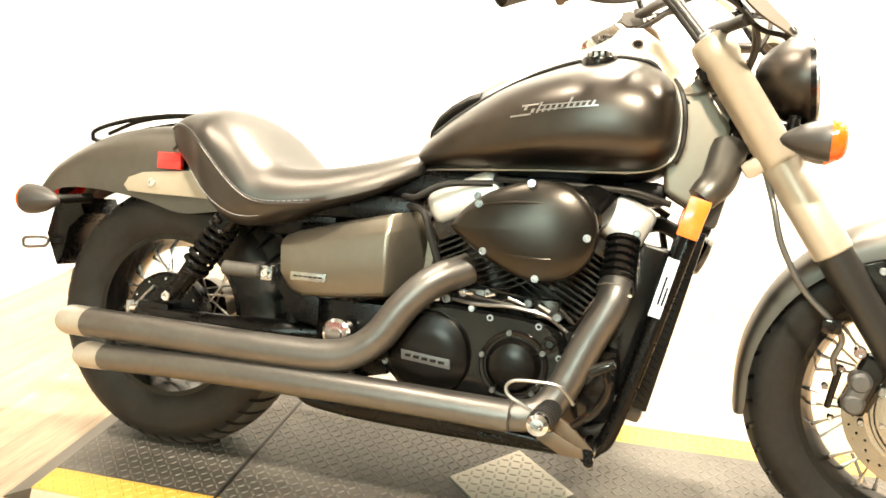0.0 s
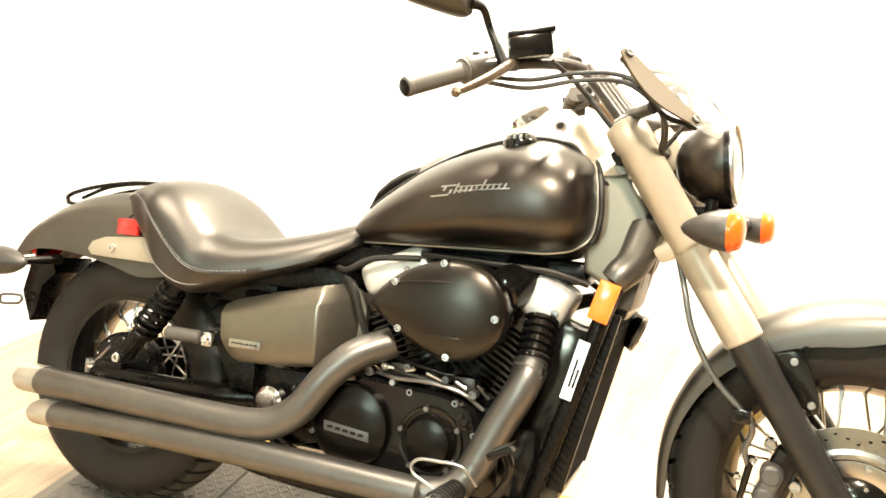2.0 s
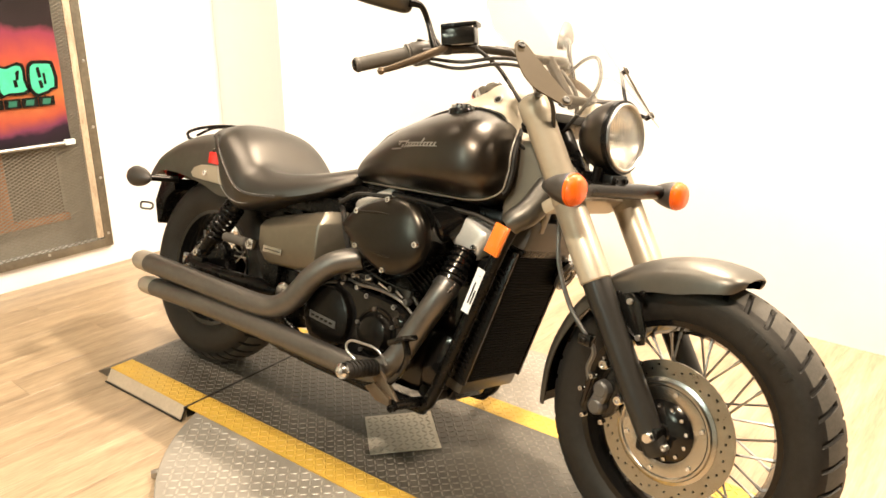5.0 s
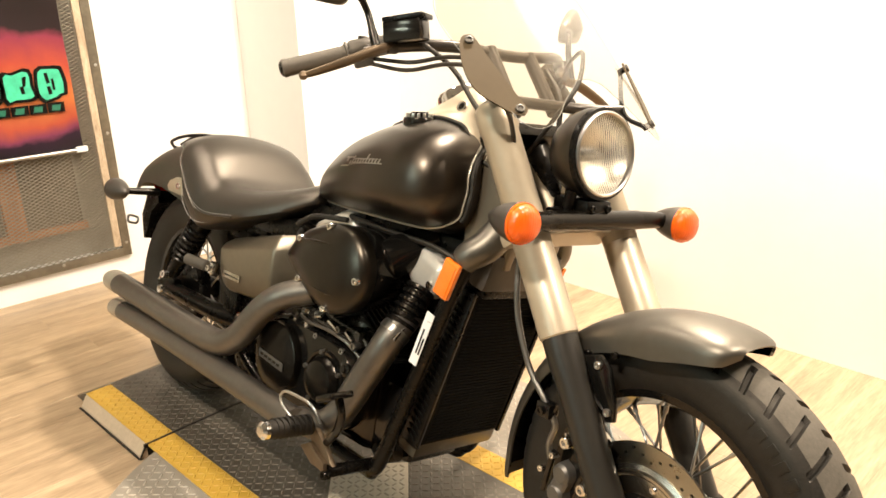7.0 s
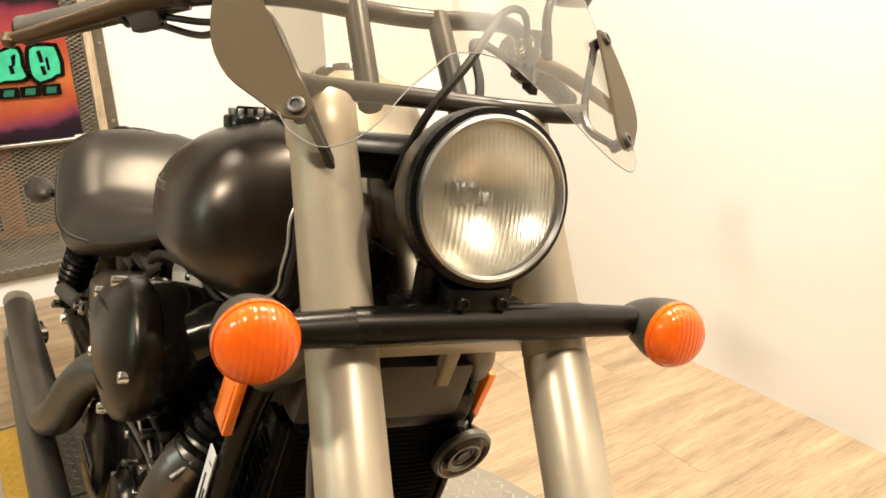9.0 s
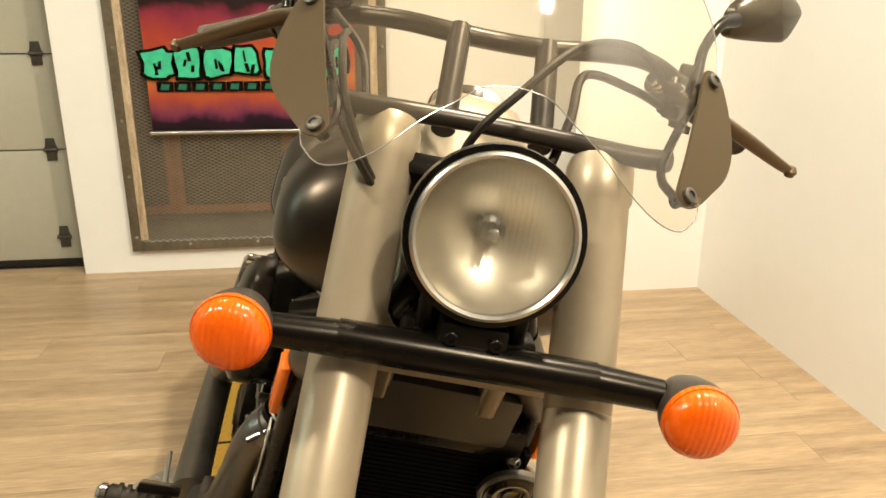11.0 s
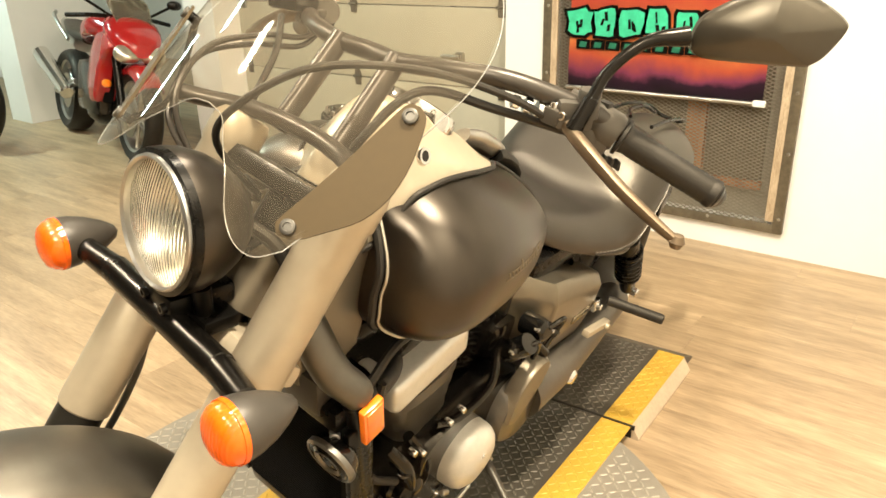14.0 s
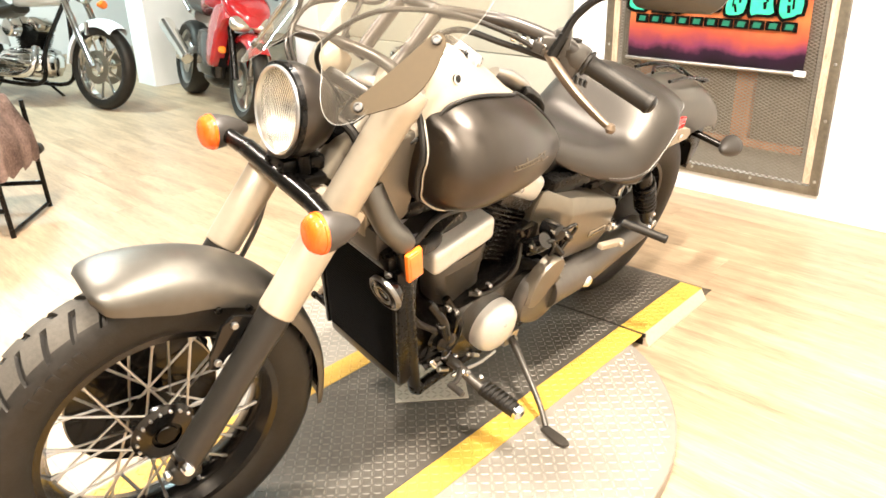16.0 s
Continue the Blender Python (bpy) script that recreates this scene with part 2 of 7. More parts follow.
M_floor_far = mat("oak_planks_far", (0.305, 0.212, 0.122), 0.42, vary=0.25, scale=3.2, stretch=(7, 0.6, 1), second=(0.42, 0.302, 0.18))
M_stud = mat("rough_timber", (0.36, 0.17, 0.075), 0.75, vary=0.25, scale=6, stretch=(6, 6, 1), bump=0.15, bump_scale=60)
M_logo_green = mat("logo_green", (0.06, 0.50, 0.28), 0.4, vary=0.25, scale=30)
M_logo_dark = mat("logo_dark_green", (0.015, 0.13, 0.075), 0.4, vary=0.2, scale=30)
M_hinge = mat("dark_hinge_steel", (0.10, 0.09, 0.075), 0.45, metal=0.7, vary=0.2, scale=25)


def banner_print():
    """Printed sky: purple foot, orange middle, dark top."""
    m = mat("banner_print", (0.5, 0.1, 0.03), 0.38, vary=0.1, scale=6)
    nt = m.node_tree
    co, sep, add, ramp, noi = (nt.nodes.new("ShaderNode" + k) for k in ("TexCoord", "SeparateXYZ", "Math", "ValToRGB", "TexNoise"))
    noi.inputs["Scale"].default_value, noi.inputs["Detail"].default_value = 5, 6
    mul = nt.nodes.new("ShaderNodeMath")
    mul.operation, add.operation = "MULTIPLY_ADD", "MULTIPLY_ADD"
    nt.links.new(co.outputs["Object"], sep.inputs[0])
    nt.links.new(co.outputs["Object"], noi.inputs["Vector"])
    nt.links.new(sep.outputs["Z"], mul.inputs[0])
    mul.inputs[1].default_value, mul.inputs[2].default_value = 1 / 0.72, -0.12
    nt.links.new(noi.outputs["Fac"], add.inputs[0])
    add.inputs[1].default_value = 0.24
    nt.links.new(mul.outputs[0], add.inputs[2])
    stops = [(0.0, (0.015, 0.008, 0.012)), (0.07, (0.035, 0.012, 0.03)), (0.11, (0.30, 0.06, 0.13)), (0.19, (0.70, 0.13, 0.06)), (0.32, (0.92, 0.30, 0.08)), (0.52, (0.75, 0.12, 0.06)), (0.66, (0.42, 0.05, 0.10)), (0.72, (0.03, 0.012, 0.012)), (1.0, (0.02, 0.012, 0.01))]
    els = ramp.color_ramp.elements
    els[0].position, els[0].color = stops[0][0], (*stops[0][1], 1)
    els[1].position, els[1].color = stops[-1][0], (*stops[-1][1], 1)
    for p, c in stops[1:-1]:
        els.new(p).color = (*c, 1)
    nt.links.new(add.outputs[0], ramp.inputs["Fac"])
    nt.links.new(ramp.outputs["Color"], nt.nodes["Principled BSDF"].inputs["Base Color"])
    return m


M_banner = banner_print()
M_white_paint = mat("white_gloss_paint", (0.72, 0.70, 0.66), 0.2, vary=0.03, scale=8, coat=0.5)
M_red_paint = mat("red_gloss_paint", (0.36, 0.010, 0.010), 0.2, vary=0.06, scale=8, coat=0.6)
M_cloth = mat("brown_patterned_cloth", (0.16, 0.085, 0.055), 0.9, vary=0.5, scale=9, second=(0.30, 0.20, 0.15), bump=0.3, bump_scale=200)
# ---- building helpers ----
def smooth(ob, angle=35):
    for p in ob.data.polygons:
        p.use_smooth = True
    ob.data.set_sharp_from_angle(angle=radians(angle))
    return ob


def link_mesh(name, bm, material, parent=None, label="", angle=35):
    me = bpy.data.meshes.new(name)
    bm.normal_update()
    bm.to_mesh(me)
    bm.free()
    me.materials.append(material)
    ob = new(name, me)
    if parent is not None:
        ob.parent = parent
    if label:
        tagged(ob, label)
    return smooth(ob, angle)


def part(name, bm, material, parent, label="", angle=35):
    return link_mesh(name, bm, material, parent, label, angle)


def thing(name, label, category, group="", kind="", m=None):
    ob = tagged(new(name), label, category, group, kind)
    if m is not None:
        ob.matrix_world = m
    return ob


def box(sx, sy, sz, at=(0, 0, 0), bevel=0.0, bm=None, turn=None, segments=2):
    own = bmesh.new()
    bmesh.ops.create_cube(own, size=1, matrix=Matrix.Diagonal((sx, sy, sz, 1)))
    if bevel:
        bmesh.ops.bevel(own, geom=own.edges[:], offset=bevel, segments=segments, affect="EDGES", profile=0.6)
    m = Matrix.Translation(at) @ (turn.to_4x4() if turn is not None else Matrix())
    bmesh.ops.transform(own, matrix=m, verts=own.verts[:])
    return join(bm, own)


def join(bm, own):
    if bm is None:
        return own
    me = bpy.data.meshes.new("join")
    own.to_mesh(me)
    own.free()
    bm.from_mesh(me)
    bpy.data.meshes.remove(me)
    return bm


def turn_to(axis):
    return Vector(axis).to_track_quat("Z", "Y").to_matrix()


def lathe(profile, steps=32, at=(0, 0, 0), axis=(0, 0, 1), bm=None, start=0.0, sweep=360.0):
    """A turned shape: (radius, height) pairs round an axis."""
    own = bmesh.new()
    full = sweep > 359
    n = steps if full else steps + 1
    rings = []
    for i in range(n):
        a = radians(start + sweep * i / steps)
        rings.append([own.verts.new((r * math.cos(a), r * math.sin(a), h)) for r, h in profile])
    for i in range(n if full else n - 1):
        a, b = rings[i], rings[(i + 1) % n]
        for k in range(len(profile) - 1):
            own.faces.new((a[k], b[k], b[k + 1], a[k + 1]))
    bmesh.ops.remove_doubles(own, verts=own.verts[:], dist=1e-5)
    bmesh.ops.recalc_face_normals(own, faces=own.faces[:])
    bmesh.ops.transform(own, matrix=Matrix.Translation(at) @ turn_to(axis).to_4x4(), verts=own.verts[:])
    return join(bm, own)


def rod(a, b, r, r2=None, steps=16, bm=None, bevel=0.0):
    a, b = Vector(a), Vector(b)
    h = (b - a).length
    r2 = r if r2 is None else r2
    e = bevel
    prof = [(0, 0), (r - e, 0), (r, e), (r2, h - e), (r2 - e, h), (0, h)] if e else [(0, 0), (r, 0), (r2, h), (0, h)]
    return lathe(prof, steps, a, b - a, bm)


def spline(points, per=8):
    """A smooth line through points (Catmull-Rom)."""
    p = [Vector(q) for q in points]
    p = [2 * p[0] - p[1], *p, 2 * p[-1] - p[-2]]
    out = []
    for i in range(1, len(p) - 2):
        for k in range(per):
            t = k / per
            out.append(0.5 * (2 * p[i] + (p[i + 1] - p[i - 1]) * t + (2 * p[i - 1] - 5 * p[i] + 4 * p[i + 1] - p[i + 2]) * t * t
                              + (3 * p[i] - p[i - 1] - 3 * p[i + 1] + p[i + 2]) * t ** 3))
    return [*out, p[-2]]


def tube(points, r, steps=12, per=8, bm=None, flat=1.0, smooth_line=True, cap=True):
    """A pipe along a line; r may be a number or a list of one radius a point."""
    line = spline(points, per) if smooth_line else [Vector(q) for q in points]
    n = len(line)
    if isinstance(r, (int, float)):
        radii = [r] * n
    else:
        radii = [float(v) for v in np.interp(np.linspace(0, len(r) - 1, n), range(len(r)), r)]
    own = bmesh.new()
    rings, side = [], None
    for i, q in enumerate(line):
        d = (line[min(i + 1, n - 1)] - line[max(i - 1, 0)]).normalized()
        if side is None:
            side = d.orthogonal().normalized()
        side = (side - d * side.dot(d)).normalized()
        up = d.cross(side)
        rings.append([own.verts.new(q + radii[i] * (math.cos(2 * math.pi * k / steps) * side + flat * math.sin(2 * math.pi * k / steps) * up)) for k in range(steps)])
    for a, b in zip(rings, rings[1:]):
        for k in range(steps):
            own.faces.new((a[k], a[(k + 1) % steps], b[(k + 1) % steps], b[k]))
    if cap:
        own.faces.new(rings[0][::-1])
        own.faces.new(rings[-1])
    bmesh.ops.recalc_face_normals(own, faces=own.faces[:])
    return join(bm, own)


def loft(sections, bm=None, closed=True, caps=True):
    """A skin over rings of points, all with the same count."""
    own = bmesh.new()
    rings = [[own.verts.new(p) for p in s] for s in sections]
    n = len(rings[0])
    for a, b in zip(rings, rings[1:]):
        for k in range(n if closed else n - 1):
            own.faces.new((a[k], a[(k + 1) % n], b[(k + 1) % n], b[k]))
    if caps and closed:
        own.faces.new(rings[0][::-1])
        own.faces.new(rings[-1])
    bmesh.ops.remove_doubles(own, verts=own.verts[:], dist=1e-6)
    bmesh.ops.recalc_face_normals(own, faces=own.faces[:])
    return join(bm, own)


def slab(outline, thick, m=None, bevel=0.0, bm=None, segments=2):
    """A plate: an outline in x, y, raised along z by thick, then laid by m."""
    own = bmesh.new()
    f = own.faces.new([own.verts.new((x, y, 0)) for x, y in outline])
    up = bmesh.ops.extrude_face_region(own, geom=[f])
    bmesh.ops.translate(own, vec=(0, 0, thick), verts=[v for v in up["geom"] if isinstance(v, bmesh.types.BMVert)])
    bmesh.ops.recalc_face_normals(own, faces=own.faces[:])
    if bevel:
        rim = [e for e in own.edges if abs(e.verts[0].co.z - e.verts[1].co.z) < 1e-6]
        bmesh.ops.bevel(own, geom=rim, offset=bevel, segments=segments, affect="EDGES", profile=0.6)
    if m is not None:
        bmesh.ops.transform(own, matrix=m, verts=own.verts[:])
    return join(bm, own)


def xz(y, out=1):
    """Lays an x, y outline into the bike's x, z at depth y; thickness goes towards out * y."""
    return Matrix(((1, 0, 0, 0), (0, 0, out, y), (0, 1, 0, 0), (0, 0, 0, 1)))


def structure(name, bm, material, label, category="", angle=35):
    return tagged(link_mesh(name, bm, material, None, "", angle), label, category, kind="structure")


def wall(name, x0, x1, y0, y1, z0, z1, label="plain white painted showroom wall", material=None):
    material = material or M_wall
    return structure(name, box(x1 - x0, y1 - y0, z1 - z0, ((x0 + x1) / 2, (y0 + y1) / 2, (z0 + z1) / 2)), material, label, "wall")


FLOOR, TOP = -0.05, 3.0
WX, WY = -1.36, 1.62
wall("wall_block", WX - 0.15, -0.83, 1.03, WY + 0.15, FLOOR, TOP, "projecting white painted wall block in the corner")
wall("wall_north", -0.83, 6.5, WY, WY + 0.15, FLOOR, TOP)
wall("wall_east", 6.5, 6.65, -8.4, WY + 0.15, FLOOR, TOP, "unseen closing wall, dark grey to dim reflections", M_far_wall)
wall("wall_south", -4.0, 6.65, -8.55, -8.4, FLOOR, TOP)
wall("wall_far", -4.15, -4.0, -8.55, -3.6, FLOOR, TOP)
wall("wall_return", -4.15, -1.66, -3.62, -3.5, FLOOR, TOP)
structure("ceiling", box(10.8, 10.32, 0.1, (1.25, -3.39, TOP + 0.05)), M_ceiling, "unseen showroom ceiling, greyed to cut bounced light", "ceiling")
bm = box(8.3, 10.32, 0.04, (2.49, -3.39, FLOOR - 0.036))
box(2.5, 4.95, 0.04, (-2.9, -6.075, FLOOR - 0.036), 0, bm)
structure("floor", bm, M_floor_far, "light oak plank floor", "floor")
# ---- showroom details ----
# floor of oak planks along y
floor_ob = bpy.data.objects["floor"]
plank_me = []
for L in (1.22, 0.82, 0.5):
    pb = box(0.1586, L - 0.0005, 0.012, (0, 0, -0.006), 0.0006, None, None, 1)
    me = bpy.data.meshes.new("plank")
    pb.to_mesh(me)
    pb.free()
    me.materials.append(M_floor_wood)
    plank_me.append((L, me))
rng = random.Random(4)
spare = bmesh.new()
count = 0
for i in range(-18, 42):
    x = 0.08 + 0.159 * i
    y = -8.4 - rng.random() * 1.2
    end = 1.62 if x > -1.4 else -3.62
    while y < end and x < 6.5:
        L, me = plank_me[0] if rng.random() < 0.8 else plank_me[rng.randrange(1, 3)]
        yc = y + L / 2
        near = -1.4 < x < 1.0 and -3.6 < yc and yc + L / 2 <= end
        if count < 300 and near:
            p = new("plank", me)
            p.parent = floor_ob
            p.matrix_world = pose(x, yc, FLOOR)
            count += 1
        elif yc + L / 2 > end or yc - L / 2 < -8.4:
            ya, yb = max(y, -8.4), min(y + L, end)
            if yb - ya > 0.02:
                box(0.1586, yb - ya - 0.0005, 0.012, (x, (ya + yb) / 2, FLOOR - 0.006), 0, spare)
        else:
            box(0.1586, L - 0.0005, 0.012, (x, yc, FLOOR - 0.006), 0, spare)
        y += L
tagged(part("far_planks", spare, M_floor_far, floor_ob, "rest of the oak plank floor"), kind="stuff")

# trim at the wall's foot and the wall round the caged opening
D0, D1, DZ0, DZ1 = -0.855, 0.312, 0.055, 2.15
wall("wall_west_south", WX - 0.15, WX, -1.08, D0, FLOOR, TOP)
wall("wall_west_north", WX - 0.15, WX, D1, 1.03, FLOOR, TOP)
wall("wall_west_below", WX - 0.15, WX, D0, D1, FLOOR, DZ0)
wall("wall_west_above", WX - 0.15, WX, D0, D1, DZ1, TOP)
structure("opening_back", box(0.02, D1 - D0 + 0.1, DZ1 - DZ0 + 0.1, (WX - 0.162, (D0 + D1) / 2, (DZ0 + DZ1) / 2)), M_backing, "pale painted back of the caged opening", "panel")
structure("board", box(0.012, 1.0, 1.9, (WX - 0.128, -0.335, 1.17), 0.002), M_board, "grey-beige board behind the mesh", "board")

cage = thing("mesh_panel", "steel-framed expanded-metal panel screwed over an opening", "mesh panel", m=pose(WX, 0, 0))
W = 0.040
for name, y0, y1, z0, z1 in (("jamb", D0, D0 + W, DZ0, DZ1), ("jamb", D1 - W, D1, DZ0, DZ1), ("sill", D0 + W, D1 - W, DZ0, DZ0 + W), ("head", D0 + W, D1 - W, DZ1 - W, DZ1)):
    bm = box(0.006, y1 - y0, z1 - z0, (0.022, (y0 + y1) / 2, (z0 + z1) / 2), 0.001)
    if name == "jamb":
        box(0.022, 0.006, z1 - z0, (0.011, y0 + 0.003 if y0 == D0 else y1 - 0.003, (z0 + z1) / 2), 0.001, bm)
        yi = y1 + 0.017 if y0 == D0 else y0 - 0.017
        part("timber_strip", box(0.012, 0.033, z1 - z0 - 0.1, (0.016, yi, (z0 + z1) / 2), 0.002), M_strip, cage, "tan rust-stained timber strip")
    part(name, bm, M_rust_steel, cage, "raw angle steel with rust stains")
sc = lathe([(0, 0.003), (0.005, 0.0025), (0.0075, 0.0)], 10, (0, 0, 0), (1, 0, 0))
sme = bpy.data.meshes.new("screw")
sc.to_mesh(sme)
sc.free()
sme.materials.append(M_steel)
spots = [(D1 - 0.018, z) for z in (0.12, 0.40, 0.645, 0.95, 1.25, 1.55)] + [(D0 + 0.024, z) for z in (0.12, 0.40, 0.645, 0.95, 1.25, 1.55)] + [(y, DZ0 + 0.026) for y in (-0.6, -0.3, 0.0)]
for y, z in spots:
    s_ = new("screw", sme)
    s_.parent = cage
    s_.matrix_local = Matrix.Translation((0.0252, y, z))
# expanded metal: two families of slanted strands
verts, faces = [], []
y0, y1, z0, z1 = D0 + 0.02, D1 - 0.02, DZ0 + 0.02, 1.6


def strand(a, b, h=0.0017, d=0.0014):
    n = len(verts)
    for q in (a, b):
        verts.extend([(q[0] - d, q[1], q[2] - h), (q[0] + d, q[1], q[2] - h), (q[0] + d, q[1], q[2] + h), (q[0] - d, q[1], q[2] + h)])
    for k in range(4):
        faces.append((n + k, n + (k + 1) % 4, n + 4 + (k + 1) % 4, n + 4 + k))


slope = 0.5
for sgn in (1, -1):
    c = z0 - slope * (y1 - y0)
    while c < z1 + slope * (y1 - y0):
        pts = []
        za, zb = (c, c + slope * (y1 - y0)) if sgn > 0 else (c + slope * (y1 - y0), c)
        ya, yb = y0, y1
        t0, t1 = 0.0, 1.0
        dz = zb - za
        for lim, sense in ((z0, 1), (z1, -1)):
            f = (lim - za) / dz
            if (dz > 0) == (sense > 0):
                t0 = max(t0, f)
            else:
                t1 = min(t1, f)
        if t1 > t0:
            strand((0.013 + 0.003 * sgn, ya + t0 * (yb - ya), za + t0 * dz), (0.013 + 0.003 * sgn, ya + t1 * (yb - ya), za + t1 * dz))
        c += 0.0155
me = bpy.data.meshes.new("expanded_metal")
me.from_pydata(verts, [], faces)
me.materials.append(M_mesh)
em = new("expanded_metal", me)
em.parent = cage
tagged(em, "diamond expanded metal", kind="stuff")
for y, w_ in ((-0.13, 0.085), (-0.66, 0.07)):
    structure("stud", box(0.04, w_, DZ1 - 0.22, (WX - 0.098, y, (DZ1 + 0.22) / 2), 0.003), M_stud, "rough brown timber stud behind the mesh", "stud")
structure("rail_board", box(0.03, 1.02, 0.035, (WX - 0.10, -0.335, 0.215), 0.003), M_stud, "rough timber rail behind the mesh", "board")

# banner hung in front of the mesh
banner = thing("banner", "printed vinyl banner in orange, red and purple, hung before the mesh", "banner", m=pose(WX + 0.045, -0.265, 0.60))
BW, BH = 0.875, 0.72
bm = bmesh.new()
grid = [[bm.verts.new((0.004 * math.sin(9 * j / 10 + 2 * i / 16), BW * (i / 24 - 0.5), BH * j / 12)) for j in range(13)] for i in range(25)]
for a, b in zip(grid, grid[1:]):
    for k in range(12):
        bm.faces.new((a[k], b[k], b[k + 1], a[k + 1]))
bmesh.ops.solidify(bm, geom=bm.faces[:], thickness=0.001)
part("sheet", bm, M_banner, banner)
bm = rod((0.004, -BW / 2 - 0.01, -0.006), (0.004, BW / 2 + 0.01, -0.006), 0.009, steps=14, bevel=0.002)
part("bottom_rail", bm, M_steel, banner, "bright rail at the banner's foot")
part("rail_end", box(0.022, 0.05, 0.026, (0.005, BW / 2 - 0.01, -0.004), 0.006), M_paper, banner)
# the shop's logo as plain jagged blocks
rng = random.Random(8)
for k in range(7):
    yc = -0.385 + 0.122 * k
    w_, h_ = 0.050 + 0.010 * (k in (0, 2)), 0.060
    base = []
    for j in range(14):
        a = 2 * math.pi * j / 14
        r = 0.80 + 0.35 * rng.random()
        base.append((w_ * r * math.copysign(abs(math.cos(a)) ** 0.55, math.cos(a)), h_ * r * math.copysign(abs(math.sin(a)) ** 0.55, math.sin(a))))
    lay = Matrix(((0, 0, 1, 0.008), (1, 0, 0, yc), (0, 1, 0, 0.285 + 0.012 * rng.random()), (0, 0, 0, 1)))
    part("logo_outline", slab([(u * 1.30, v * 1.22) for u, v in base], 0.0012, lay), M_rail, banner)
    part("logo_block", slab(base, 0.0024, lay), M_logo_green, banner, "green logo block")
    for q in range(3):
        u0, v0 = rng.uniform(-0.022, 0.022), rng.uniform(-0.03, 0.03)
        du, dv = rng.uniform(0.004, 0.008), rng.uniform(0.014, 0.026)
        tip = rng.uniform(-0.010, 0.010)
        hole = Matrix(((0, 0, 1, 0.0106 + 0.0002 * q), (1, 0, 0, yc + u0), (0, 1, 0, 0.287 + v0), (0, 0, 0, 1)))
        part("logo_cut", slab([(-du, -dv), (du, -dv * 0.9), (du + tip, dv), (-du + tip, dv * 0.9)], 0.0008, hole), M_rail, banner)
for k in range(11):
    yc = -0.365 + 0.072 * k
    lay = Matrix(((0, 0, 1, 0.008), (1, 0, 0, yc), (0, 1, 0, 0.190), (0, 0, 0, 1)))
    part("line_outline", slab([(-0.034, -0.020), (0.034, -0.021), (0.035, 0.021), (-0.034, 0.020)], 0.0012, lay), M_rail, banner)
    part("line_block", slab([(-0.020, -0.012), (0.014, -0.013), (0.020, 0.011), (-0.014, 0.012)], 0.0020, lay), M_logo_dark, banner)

# ---- garage door in the same wall ----
GX, G0, G1 = -1.50, -3.30, -1.12
door = tagged(new("door_1"), "cream sectional garage door with dark hinges", "garage door", kind="structure")
EDGES = (-0.02, 0.50, 0.92, 1.34, 1.76, 2.24)
for k in range(5):
    z = EDGES[k]
    h_ = EDGES[k + 1] - z - 0.006
    bm = box(0.045, G1 - G0, h_, (GX - 0.03, (G0 + G1) / 2, z + h_ / 2), 0.006)
    part("panel", bm, M_door_panel, door)
    for y in (G1 - 0.075, (G0 + G1) / 2 - 0.02, G0 + 0.07):
        if True:
            bm = slab([(-0.022, -0.05), (0.022, -0.05), (0.022, -0.02), (0.030, 0.0), (0.022, 0.02), (0.018, 0.05), (-0.018, 0.05), (-0.022, 0.02), (-0.03, 0.0), (-0.022, -0.02)], 0.006,
                      Matrix(((0, 0, 1, GX - 0.006), (1, 0, 0, y), (0, 1, 0, z + (0.11 if k == 0 else 0)), (0, 0, 0, 1))), 0.001)
            rod((GX + 0.004, y - 0.03, z + (0.11 if k == 0 else 0)), (GX + 0.004, y + 0.03, z + (0.11 if k == 0 else 0)), 0.008, steps=10, bm=bm)
            part("hinge", bm, M_hinge, door)
part("seal", box(0.05, G1 - G0, 0.03, (GX - 0.03, (G0 + G1) / 2, FLOOR + 0.015), 0.004), M_rubber, door)
bm = rod((GX + 0.02, G1 - 0.45, 0.66), (GX + 0.02, G1 - 0.33, 0.66), 0.012, steps=12)
box(0.03, 0.05, 0.05, (GX + 0.0, G1 - 0.34, 0.66), 0.006, bm)
part("latch", bm, M_steel, door)
for y in (G1 + 0.02, G0 - 0.03):
    tr = box(0.05, 0.03, 2.5, (GX + 0.02, y, 1.2), 0.003)
    part("track", tr, M_steel, door, "galvanised door track")
wall("wall_door_head", GX - 0.08, GX + 0.02, G0, G1, 2.24, TOP)
wall("wall_jamb", -1.66, -1.30, -3.62, G0, FLOOR, TOP, "white painted jamb beside the garage door")
wall("wall_pillar", -1.65, -0.95, -5.75, -5.40, FLOOR, TOP, "white painted pillar")
# ---- turntable with its dark lane ----
PZ = -0.006
CX, CY, CR = 0.935, 0.02, 0.735
L0, L1 = -0.298, 0.337
HX0, HX1, E0, E1 = 0.215, CX + (CX - 0.215), -0.225, CX + (CX + 0.225)


SKEW = radians(2.3)
LANE = Matrix.Translation((0.2, 0, 0)) @ Matrix.Rotation(SKEW, 4, "Z") @ Matrix.Translation((-0.2, 0, 0))


